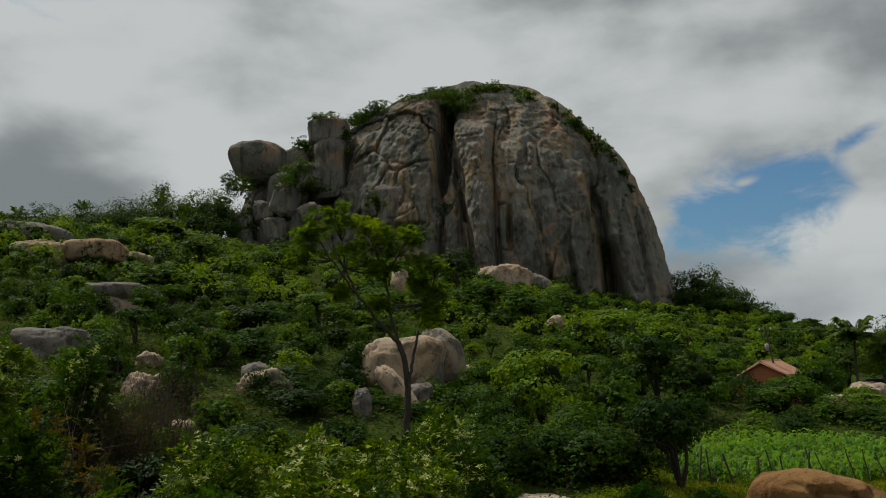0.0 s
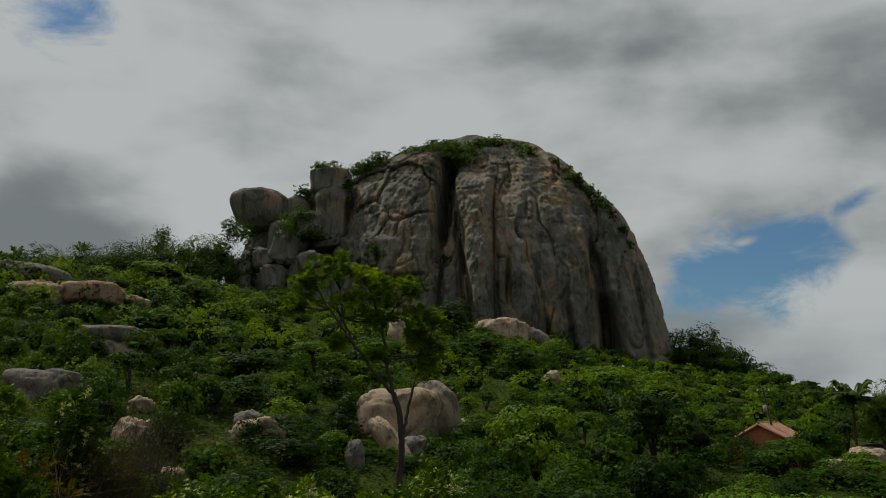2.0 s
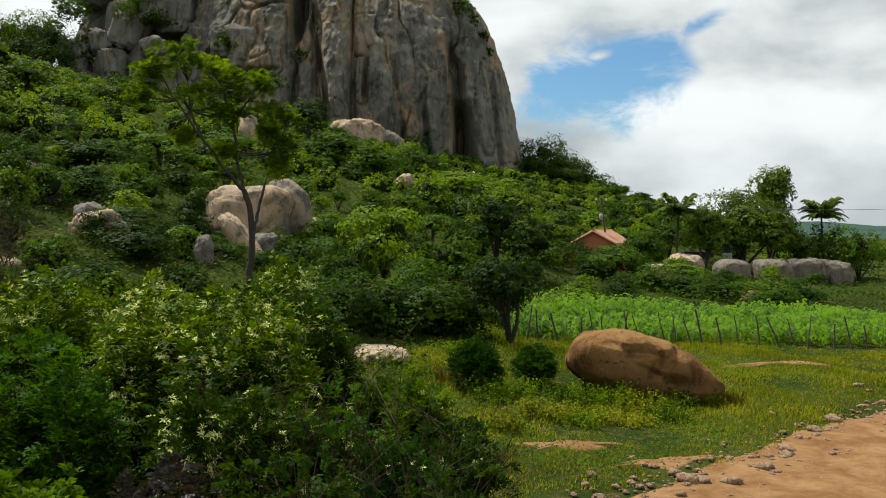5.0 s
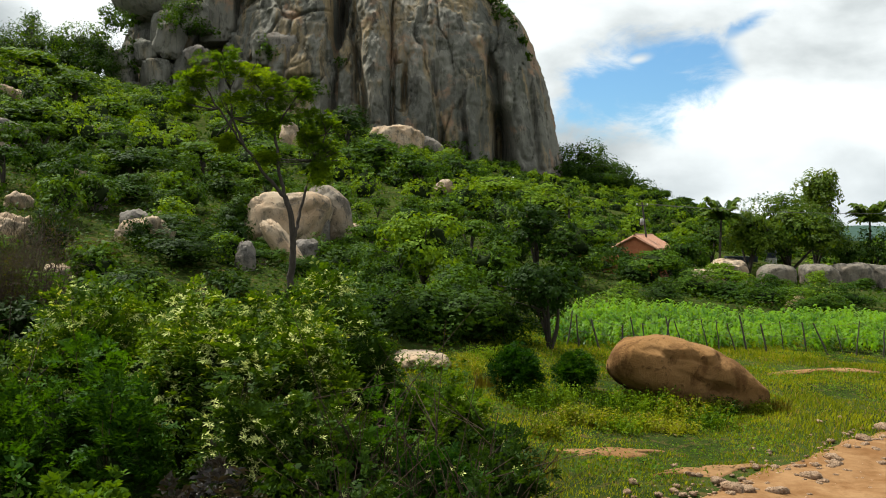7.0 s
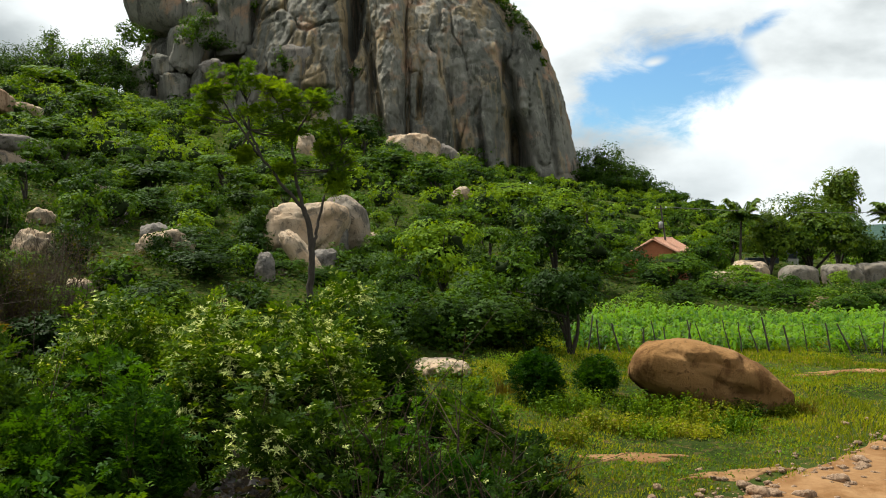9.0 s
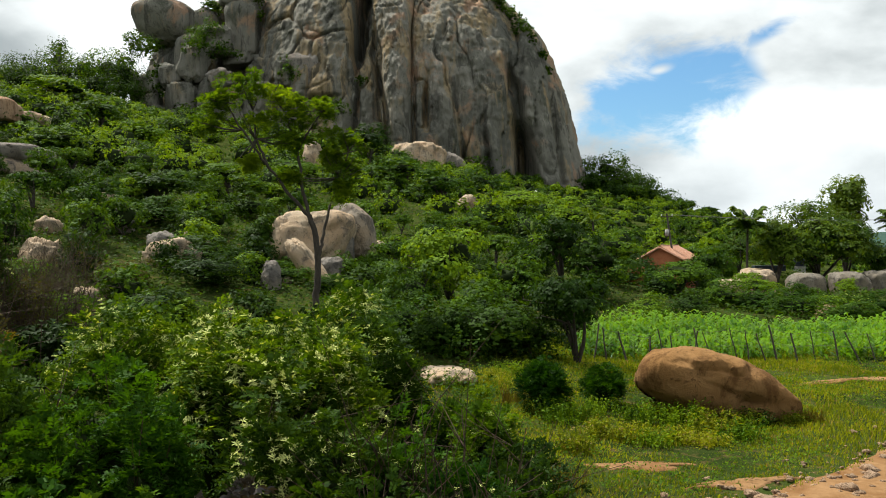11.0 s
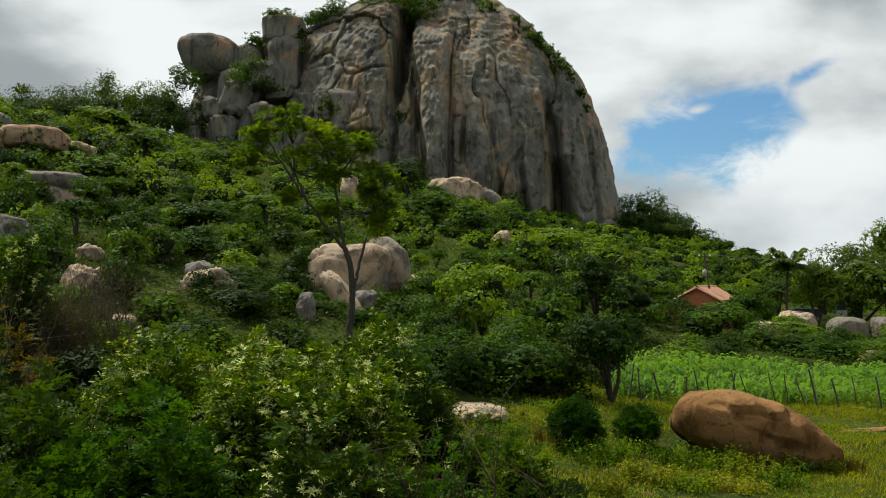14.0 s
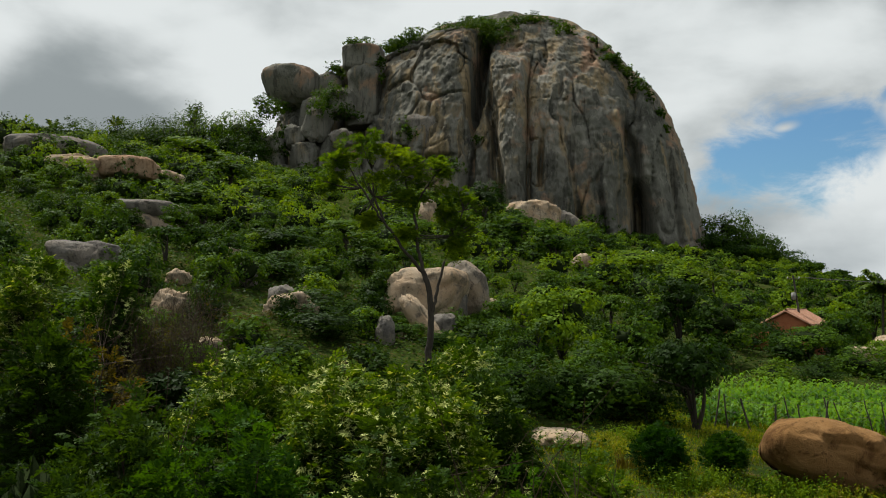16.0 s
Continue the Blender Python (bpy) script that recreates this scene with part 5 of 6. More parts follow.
near_bush((-1.57, 19.00, 2.03, 3.59), 205, M_LEAF_DARK, "feather", "dark green bush with a few cream tufts", 1100, 0.085, 60)
near_bush((-5.29, 12.50, 2.42, 4.05), 206, M_LEAF_DEEP, "feather", "bright green feathery bush", 1900, 0.065)
near_bush((-4.06, 11.50, 1.53, 3.60), 207, M_LEAF_DEEP, "feather", "bright green feathery bush with fine leaves", 1200, 0.06)
near_bush((-7.33, 13.00, 2.08, 3.67), 208, M_LEAF_DARK, "feather", "dark green feathery bush", 1200, 0.07)
near_bush((-3.47, 8.20, 1.60, 3.72), 209, M_LEAF, "broad", "broad-leaved bright green plant", 1700, 0.10)
near_bush((-3.98, 7.80, 1.04, 3.58), 210, M_LEAF_DEEP, "broad", "broad-leaved dark green plant", 700, 0.11)
near_bush((-2.24, 8.40, 1.29, 3.58), 211, M_LEAF_PURPLE, "broad", "bush with dark purplish leaves", 520, 0.105)
near_bush((-2.64, 12.00, 1.52, 3.66), 212, M_LEAF_DARK, "feather", "dark bush with cream-coloured shoots", 1000, 0.065, 190)
# dark leaves here put the hollow's shade into the colour
near_bush((-1.75, 12.50, 1.92, 3.43), 213, M_LEAF_DARK, "feather", "bush darkened for shade, full of dry twigs", 1000, 0.065, 50, twigs=40)
near_bush((-1.57, 9.60, 1.28, 3.13), 214, M_LEAF_DARK, "broad", "leafy bush darkened for shade", 420, 0.10)
near_bush((-0.80, 12.80, 1.54, 3.01), 215, M_LEAF_DEEP, "feather", "loose green bush with dry brown twigs", 700, 0.06, 20, twigs=60)
near_bush((0.81, 15.00, 1.75, 3.10), 216, M_LEAF, "feather", "light green herb thicket with white flecks", 1500, 0.06, 26)
near_bush((0.05, 12.00, 1.65, 3.05), 217, M_LEAF_DEEP, "feather", "low green bush with dry brown twigs", 1100, 0.055, 12, twigs=50)
near_bush((1.32, 13.50, 1.75, 2.85), 218, M_LEAF_DARK, "feather", "low green bush beside the meadow", 700, 0.055, 8, twigs=14)
# darkened leaves in place of shade
near_bush((-0.73, 9.60, 1.41, 2.93), 219, M_LEAF_DARK, "feather", "low bush darkened for shade", 600, 0.05, 0, twigs=60)
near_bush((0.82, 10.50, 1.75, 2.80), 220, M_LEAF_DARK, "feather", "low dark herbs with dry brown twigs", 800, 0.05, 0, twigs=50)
near_bush((-5.30, 20.50, 3.40, 3.55), 229, M_LEAF_PALE, "feather", PALE_LABEL, 1700, 0.085, 260)
near_bush((-3.70, 19.50, 2.60, 3.45), 230, M_LEAF_PALE, "feather", PALE_LABEL, 1400, 0.085, 240)
near_bush((-8.60, 23.00, 3.20, 3.20), 243, M_LEAF_PALE, "feather", "green bush with a few cream shoots", 1300, 0.09, 120)
near_bush((0.10, 20.50, 2.20, 1.70), 244, M_LEAF, "feather", "low leafy green bush beside the meadow", 1200, 0.07, 20)
near_bush((-14.37, 21.00, 2.38, 6.02), 221, M_LEAF_PALE, "feather", PALE_LABEL, 1500, 0.10, 300)
near_bush((-14.54, 26.00, 2.08, 5.37), 222, M_LEAF, "feather", "thin green bush with pale shoots", 800, 0.10, 120)
# leaf colour darkened for the deep shade on the left
near_bush((-10.02, 15.00, 2.60, 5.11), 223, M_LEAF_DARK, "feather", "green bush darkened for deep shade", 1500, 0.08, 10)
near_bush((-7.29, 11.00, 2.20, 4.32), 224, M_LEAF_DARK, "broad", "leafy bush darkened for deep shade", 800, 0.10)
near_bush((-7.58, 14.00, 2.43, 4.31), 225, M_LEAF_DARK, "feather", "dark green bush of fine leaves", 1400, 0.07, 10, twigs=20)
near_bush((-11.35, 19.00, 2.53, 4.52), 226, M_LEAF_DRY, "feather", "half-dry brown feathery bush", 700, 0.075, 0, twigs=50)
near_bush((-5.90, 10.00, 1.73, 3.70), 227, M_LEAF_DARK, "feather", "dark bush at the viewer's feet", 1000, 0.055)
near_bush((-8.03, 19.00, 2.79, 3.56), 228, M_LEAF_PALE, "feather", PALE_LABEL, 1100, 0.085, 160)
near_bush((3.08, 27.00, 1.95, 2.12), 241, M_LEAF_DEEP, "feather", "dense round dark green bush in the meadow", 2600, 0.05, 0, 16, "bushes in the meadow", 1.0)
near_bush((5.13, 28.00, 1.40, 1.52), 242, M_LEAF_DEEP, "feather", "small round green bush in the meadow", 1500, 0.05, 0, 12, "bushes in the meadow", 1.0)
twig_bush((-13.89, 30.00, 3.40, 3.70), 231, 70, "bare brown twiggy bush", 300)
twig_bush((-13.37, 26.00, 2.60, 3.55), 232, 60, "bare brown twiggy bush", 260)
twig_bush((-13.39, 27.00, 2.70, 3.75), 233, 70, "bare brown twiggy bush", 300)
twig_bush((-12.55, 20.00, 2.13, 4.00), 234, 60, "bare brown twiggy bush", 400)


# ---- the slender tree ----
def slender_tree(foot, limbs, lobes, seed):
    """limbs: polylines of places with the radius at both ends; lobes: centres and radii of the airy crown."""
    rng = np.random.default_rng(seed)
    f0 = np.array(foot)
    ob = thing("tree", "slender tree with an airy light green crown", "tree", at=foot)
    for i, (pts, r0, r1) in enumerate(limbs):
        p = np.array(pts) - f0
        # round the bends
        t = np.linspace(0, 1, len(p))
        tt = np.linspace(0, 1, len(p) * 5)
        q = np.stack([np.interp(tt, t, p[:, a]) for a in range(3)], -1)
        q[1:-1] = (q[:-2] + q[1:-1] * 2 + q[2:]) / 4
        q[1:-1] += rng.normal(0, 0.02, q[1:-1].shape)
        v, f = tubes([(q, np.linspace(r0, r1, len(q)) * 1.3)], 9)
        part_of("trunk" if i == 0 else "limb", raw_mesh("limb", v, f, M_BARK, True), ob)
    tips = [np.array(pts[-1]) - f0 for pts, _, _ in limbs[1:]] + [np.array(pts[-2]) - f0 for pts, _, _ in limbs[1:]]
    lines = []
    for c, r in lobes:
        c = np.array(c) - f0
        root = min(tips, key=lambda q: np.linalg.norm(q - c) + (2 if q[2] > c[2] else 0))
        for _ in range(7):
            e = c + rng.normal(0, 0.55, 3) * np.array(r)
            t = np.linspace(0, 1, 5)[:, None]
            q = root + (e - root) * t + np.array([0, 0, -0.25]) * (t * (1 - t)) * np.linalg.norm(e - root) + rng.normal(0, 0.04, (5, 3)) * t
            lines.append((q, np.linspace(0.03, 0.008, 5)))
    v, f = tubes(lines, 5)
    part_of("branchwork", raw_mesh("branchwork", v, f, M_BARK, True), ob)["kind"] = "stuff"
    for c, r in lobes:
        c = np.array(c) - f0
        clumps = [(tuple(rng.normal(0, 0.42, 3) * np.array(r)), (r[0] * 0.42, r[1] * 0.42, r[2] * 0.34)) for _ in range(9)]
        pc, o = lobed_points(rng, clumps, 430, 5, 0.16, 0.4)
        v, f = sprigs(rng, pc + c, o + np.array([0, 0, 0.4]), 0.30, 4, 0.115, 0.5, 0.5)
        part_of("bough", raw_mesh("bough", v, f, M_TREE), ob)


M_TREE = leaf("leaf_slender_tree", (0.050, 0.108, 0.013), (0.140, 0.225, 0.026), through_light=0.5)
def unseen_shade_tree(x, y, high, wide, seed):
    """An unseen tree, added out of view on the left to shade the near bushes."""
    rng = np.random.default_rng(seed)
    ob = thing("tree", "unseen leafy dark green tree added to shade the near bushes", "tree", at=(x, y, ground_at(x, y) - 0.1))
    lo = crown_lobes(rng, wide, high * 0.5, 12, high * 0.5)
    v, f = stems(rng, lo, 0.16, count=6)
    part_of("trunk", raw_mesh("trunk", v, f, M_BARK, True), ob)
    part_of("crown", crown_mesh("crown", rng, lo, 7500, 0.3, M_LEAF_DARK), ob)


# stands out of view, added only for the shade it casts
unseen_shade_tree(-14.6, 11.5, 10.0, 9.0, 330)
slender_tree((-5.69, 36.00, 2.23), [
    ([(-5.69, 36.00, 2.09), (-5.64, 36.00, 3.58), (-5.57, 36.00, 4.78), (-5.71, 36.00, 5.98), (-5.97, 36.00, 6.75)], 0.125, 0.085),
    ([(-5.97, 36.00, 6.75), (-6.77, 35.80, 7.65), (-7.68, 35.60, 8.87), (-8.72, 35.50, 10.34), (-9.39, 35.40, 11.50)], 0.065, 0.02),
    ([(-5.97, 36.00, 6.75), (-6.26, 36.00, 7.90), (-6.48, 36.20, 9.60), (-6.98, 36.30, 11.05), (-7.58, 36.30, 12.02)], 0.065, 0.02),
    ([(-7.68, 35.60, 8.87), (-8.24, 36.00, 10.05), (-8.43, 36.30, 11.30)], 0.05, 0.02),
    ([(-5.54, 36.00, 5.02), (-5.36, 36.20, 5.98), (-5.14, 36.40, 7.20), (-4.73, 36.60, 8.43), (-4.36, 36.60, 9.52)], 0.06, 0.02),
    ([(-6.48, 36.20, 9.60), (-5.96, 36.00, 10.41), (-5.36, 36.00, 11.25)], 0.045, 0.018),
], [
    ((-8.59, 36.00, 12.20), (1.05, 1.0, 0.65)), ((-9.63, 35.40, 11.50), (0.85, 0.9, 0.6)), ((-7.58, 36.30, 12.02), (0.8, 0.9, 0.6)),
    ((-9.99, 35.40, 10.56), (0.6, 0.8, 0.5)), ((-8.28, 36.20, 10.80), (0.8, 0.9, 0.55)), ((-6.32, 36.00, 11.13), (0.8, 0.8, 0.55)),
    ((-5.36, 36.00, 11.30), (0.75, 0.8, 0.5)), ((-6.80, 36.00, 10.05), (0.7, 0.8, 0.5)), ((-4.48, 36.60, 9.93), (0.85, 0.9, 0.6)),
    ((-4.19, 36.60, 8.79), (0.8, 0.9, 0.6)), ((-5.06, 36.40, 9.26), (0.6, 0.8, 0.5)), ((-4.70, 36.40, 7.80), (0.5, 0.6, 0.4)),
    ((-8.51, 35.60, 8.94), (0.45, 0.6, 0.35)), ((-6.69, 36.00, 8.38), (0.4, 0.5, 0.35)),
], 301)


# ---- meadow grass and stones ----
def in_road(x, y):
    """Metres to the viewer's side of the road's edge (plus: on the road)."""
    return (x - 6.3) * 0.63 - (y - 17.9) * 0.77


def meadow_grass():
    rng = np.random.default_rng(41)
    n = 125000
    y = np.sqrt(rng.uniform(12 ** 2, 46 ** 2, n))
    x = y * rng.uniform(-0.06, 0.66, n)
    thin = fbm(np.stack([x * 0.55, y * 0.55, x * 0], -1), 3, 52)
    e = in_road(x, y) + 0.5 * value_noise(np.stack([x, y, x * 0], -1), 50)
    bare = [(4.64, 20.63, 1.15, 0.4), (6.71, 19.43, 1.4, 0.35), (16.41, 32.92, 2.8, 0.5)]
    keep = (e < -0.05) & (thin > rng.uniform(-0.75, -0.2, n))
    for bx, by, a, b in bare:
        keep &= ((x - bx) / a) ** 2 + ((y - by) / b) ** 2 > rng.uniform(0.5, 1.3, n)
    x, y, thin = x[keep], y[keep], thin[keep]
    n = len(x)
    z = ground_z(x, y)
    h = rng.uniform(0.03, 0.10, n) * (1 + 0.7 * np.clip(thin, -0.4, 1)) * (1 + 0.012 * y)
    a = rng.uniform(0, 2 * math.pi, n)
    d = np.stack([np.cos(a), np.sin(a), a * 0], -1)
    b = np.stack([-np.sin(a), np.cos(a), a * 0], -1)
    w = (0.005 + 0.0004 * y)[:, None] * rng.uniform(0.7, 1.5, (n, 1))
    p = np.stack([x, y, z - 0.01], -1)
    v = np.empty((n, 4, 3))
    v[:, 0] = p - b * w
    v[:, 1] = p + b * w
    lean = rng.uniform(0.1, 0.6, (n, 1)) * h[:, None]
    v[:, 2] = p + d * lean + np.array([0, 0, 1.0]) * h[:, None] + b * w * 0.3
    v[:, 3] = p + d * lean * 0.4 + np.array([0, 0, 0.6]) * h[:, None] - b * w * 0.9
    tagged(new("meadow_grass", raw_mesh("meadow_grass", v.reshape(-1, 3), np.arange(4 * n).reshape(n, 4), M_GRASS)), "short green meadow grass", "grass", kind="stuff")
    # herbs: low leafy weeds in the grass
    m = 16000
    y = np.sqrt(rng.uniform(13 ** 2, 44 ** 2, m))
    x = y * rng.uniform(-0.06, 0.64, m)
    q = fbm(np.stack([x * 0.35, y * 0.35, x * 0 + 3], -1), 3, 55)
    k2 = (in_road(x, y) < -0.6) & (q > 0.05)
    x, y = x[k2], y[k2]
    c = np.stack([x, y, ground_z(x, y) + rng.uniform(0.04, 0.32, len(x))], -1)
    v, f = leaves_at(rng, np.repeat(c, 3, 0) + rng.normal(0, 0.06, (3 * len(c), 3)), np.zeros((3 * len(c), 3)), 0.085, 0.5, 0.8)
    tagged(new("meadow_herbs", raw_mesh("meadow_herbs", v, f, M_LEAF_LIME)), "leafy green weeds in the meadow", "weeds", kind="stuff")


meadow_grass()


def tall_tuft(x, y, seed, n=60, high=0.7, mat=M_STRAW, label="tuft of tall dry grass", spread=0.25):
    rng = np.random.default_rng(seed)
    lines = []
    for _ in range(n):
        a, s = rng.uniform(0, 2 * math.pi), rng.uniform(0, spread)
        h = high * rng.uniform(0.5, 1.1)
        lean = rng.uniform(0.05, 0.5) * h
        b = np.array([math.cos(a) * s, math.sin(a) * s, 0])
        t = np.linspace(0, 1, 4)[:, None]
        lines.append((b + np.array([math.cos(a) * lean, math.sin(a) * lean, 0]) * t ** 2 + np.array([0, 0, h]) * t, np.array([0.011, 0.012, 0.008, 0.002])))
    v, f = tubes(lines, 3)
    if mat != M_STRAW:
        c = np.concatenate([p[1:] for p, _ in lines] * 3) + rng.normal(0, 0.05, (9 * n, 3))
        q, g = leaves_at(rng, c, np.zeros((len(c), 3)), 0.10, 0.4, 0.6)
        f = np.concatenate([f, g + len(v)])
        v = np.concatenate([v, q])
    ob = new("grass_tuft", raw_mesh("grass_tuft", v, f, mat))
    ob.location = (x, y, ground_at(x, y) - 0.02)
    tagged(ob, label, "grass", "grass tufts", kind="stuff")


for i, (x, y, n, high, mat, label, spread) in enumerate((
    (7.40, 27.25, 40, 0.75, M_STRAW, "tall dry grass stalks by the boulder", 0.4), (8.02, 26.29, 90, 0.45, M_GRASS, "green grass tuft against the boulder", 0.6),
    (8.92, 25.36, 90, 0.5, M_GRASS, "green grass tuft against the boulder", 0.5), (6.77, 26.93, 90, 0.45, M_GRASS, "green grass tuft against the boulder", 0.6),
    (11.17, 26.06, 110, 0.45, M_STRAW, "dry grass at the boulder's low end", 0.35), (9.29, 25.21, 60, 0.5, M_LEAF_DARK, "dark weeds under the boulder", 0.4),
    (10.43, 25.75, 80, 0.35, M_GRASS, "green grass tuft against the boulder", 0.5), (4.25, 23.89, 80, 0.5, M_GRASS, "green grass tuft in the meadow", 0.4),
    (4.91, 23.25, 90, 0.5, M_GRASS, "green grass tuft in the meadow", 0.5), (3.32, 21.97, 90, 0.6, M_GRASS, "green grass tuft in the meadow", 0.5),
    (2.43, 18.52, 120, 0.6, M_STRAW, "dry brown grass tuft", 0.6), (2.19, 28.25, 80, 0.7, M_STRAW, "tall dry grass stalks", 0.5),
    (5.78, 25.75, 70, 0.6, M_LEAF_LIME, "leafy weeds before the boulder", 0.7), (6.72, 25.06, 80, 0.65, M_LEAF_LIME, "leafy weeds before the boulder", 0.8), (7.60, 24.40, 80, 0.65, M_GRASS, "leafy weeds before the boulder", 0.8), (8.17, 23.68, 70, 0.55, M_LEAF_LIME, "leafy weeds before the boulder", 0.7),
    (7.46, 25.90, 50, 0.75, M_LEAF_LIME, "leafy weeds before the boulder", 0.5), (0.12, 30.27, 80, 0.5, M_LEAF_LIME, "leafy weeds below a flat rock", 0.9), (1.38, 31.38, 80, 0.5, M_GRASS, "leafy weeds below the dark shrubs", 0.9), (2.54, 32.82, 80, 0.5, M_LEAF_LIME, "leafy weeds below the dark shrubs", 0.9), (1.08, 28.94, 80, 0.4, M_LEAF_LIME, "leafy weeds in the meadow", 0.9), (2.64, 30.18, 80, 0.4, M_GRASS, "leafy weeds in the meadow", 0.9), (5.47, 22.98, 80, 0.4, M_LEAF_LIME, "leafy weeds in the meadow", 0.8), (4.59, 26.85, 80, 0.5, M_LEAF_LIME, "leafy weeds in the meadow", 0.8), (3.44, 25.59, 90, 0.7, M_LEAF_LIME, "leafy weeds in the meadow", 0.8),
    (6.18, 23.32, 120, 0.35, M_GRASS, "green grass tuft in the meadow", 0.6), (7.03, 23.05, 120, 0.35, M_GRASS, "green grass tuft in the meadow", 0.6),
)):
    tall_tuft(x, y, 500 + i, n, high, mat, label, spread)


def road_stones():
    """Stones strewn along the road's edge: the larger ones single, the gravel as one."""
    rng = np.random.default_rng(61)
    protos = [rock_mesh("stone", (1, 0.8, 0.45), M_STONE, 600 + i, res=7, rough=0.16, facets=1.0) for i in range(5)]
    for i in range(250):
        s, w = rng.uniform(-9, 16), rng.normal(0.35, 0.7)
        x, y = 6.3 + 0.77 * s + 0.63 * w, 17.9 + 0.63 * s - 0.77 * w
        k2 = rng.uniform(0.05, 0.13) * (2.1 if i % 9 == 0 else 1)
        ob = new("stone", protos[i % 5])
        ob.matrix_basis = pose(x, y, ground_at(x, y) + 0.03 + k2 * 0.2, rng.uniform(-15, 15), rng.uniform(-15, 15), rng.uniform(0, 360)) @ Matrix.Diagonal((k2, k2, k2, 1))
        tagged(ob, "pale brown stone at the edge of the road", "stone", "stones along the road")
    p0, f0 = superellipsoid(6, 4, 0.8, 0.8)
    n = 1300
    s = rng.uniform(-12, 22, n)
    w = rng.normal(0.5, 0.65, n)
    x, y = 6.3 + 0.77 * s + 0.63 * w, 17.9 + 0.63 * s - 0.77 * w
    k2 = rng.uniform(0.012, 0.05, n)
    z = ground_z(x, y) + 0.035
    v = p0[None] * (k2[:, None] * np.array([1.2, 0.9, 0.6]))[:, None, :] * rng.uniform(0.75, 1.25, (n, 1, 3)) + np.stack([x, y, z], -1)[:, None]
    f = (f0[None] + (np.arange(n) * len(p0))[:, None, None]).reshape(-1, 4)
    tagged(new("gravel", raw_mesh("gravel", v.reshape(-1, 3), f, M_STONE, True)), "loose gravel at the edge of the road", "gravel", kind="stuff")


road_stones()

from mathutils.bvhtree import BVHTree


# ---- trees and palms of the farm and the ridges ----
def broad_tree(box, seed, mat, label, leaves=2600, leaf_len=0.34, lobes=12, trunk=0.16, crown_from=0.25, airy=0.55, sizes=(0.14, 0.26)):
    x, y, wide, high = box
    rng = np.random.default_rng(seed)
    high *= 1.1
    lo = crown_lobes(rng, wide, high * (1 - crown_from) * 1.04, lobes + 4, high * crown_from, *sizes)
    ob = thing("tree", label, "tree", at=(x, y, ground_at(x, y) - 0.1))
    v, f = stems(rng, lo, trunk, count=6, sides=7)
    part_of("trunk", raw_mesh("trunk", v, f, M_BARK, True), ob)
    # dark core painted as the crown's inner shade
    v, f = shade_lumps(rng, [((0, 0, high * (crown_from + 0.5 * (1 - crown_from))), (wide * 0.3, wide * 0.3, high * (1 - crown_from) * 0.28))], 0.45, 10, 7)
    part_of("inner_growth", raw_mesh("inner_growth", v, f, M_CROWN_SHADE, True), ob)
    part_of("crown", crown_mesh("crown", rng, lo, leaves, leaf_len, mat, 0.55, 7, 0.13, 0.4, airy + 0.15), ob)


broad_tree((42.39, 97.00, 15.20, 9.55), 401, M_LEAF_BROAD, "broad spreading tree shading the farmyard", 15000, 0.34, 30, 0.2, 0.16, 0.68, (0.09, 0.17))
broad_tree((36.96, 95.00, 7.60, 7.60), 402, M_LEAF_BROAD, "broad green tree beside the farmyard", 6000, 0.32, 16, 0.16, 0.24, 0.68, (0.12, 0.22))
broad_tree((47.80, 102.00, 8.2, 15.08), 403, M_LEAF_BROAD, "tall tree with a loose open top", 6500, 0.34, 34, 0.16, 0.25, 0.66, (0.08, 0.15))
broad_tree((23.97, 78.00, 5.46, 4.95), 404, M_LEAF, "round green tree beside the house", 2600, 0.3, 9, 0.12, 0.15)
broad_tree((22.19, 80.00, 4.27, 2.43), 405, M_LEAF_DARK, "small dark tree beside the house", 1600, 0.28, 8, 0.1, 0.1)
broad_tree((34.39, 100.00, 6.00, 4.84), 406, M_LEAF_DARK, "dark green tree by a palm", 2000, 0.3, 8, 0.12, 0.2)
broad_tree((52.10, 97.00, 7.76, 6.96), 407, M_LEAF_DARK, "dense green tree beyond the boulders", 2600, 0.32, 9, 0.12, 0.15)
broad_tree((54.88, 94.00, 7.52, 6.69), 408, M_LEAF, "dense green tree beyond the boulders", 2600, 0.32, 9, 0.12, 0.15)
broad_tree((50.39, 100.00, 6.00, 5.52), 409, M_LEAF, "low green tree behind the boulders", 1600, 0.32, 9, 0.12, 0.1)
for i, b in enumerate(((44.17, 236.00, 12.59, 9.08), (50.86, 240.00, 12.80, 6.81), (39.38, 232.00, 9.28, 4.21), (58.92, 246.00, 11.48, 3.92), (66.71, 250.00, 10.00, 2.30), (77.84, 252.00, 6.05, 2.54), (45.90, 230.00, 13.80, 2.73), (70.08, 246.00, 9.84, 0.36),
                       (73.47, 250.00, 10.00, -2.46), (81.35, 262.00, 5.94, 3.21), (66.27, 245.00, 9.80, -0.42))):
    broad_tree((b[0], b[1], b[2] * 1.5, b[3] * 1.38), 420 + i, M_LEAF_DARK, "dark tree on the far ridge", 5200, 0.6, 14, 0.2, 0.0, 0.7, (0.17, 0.28))
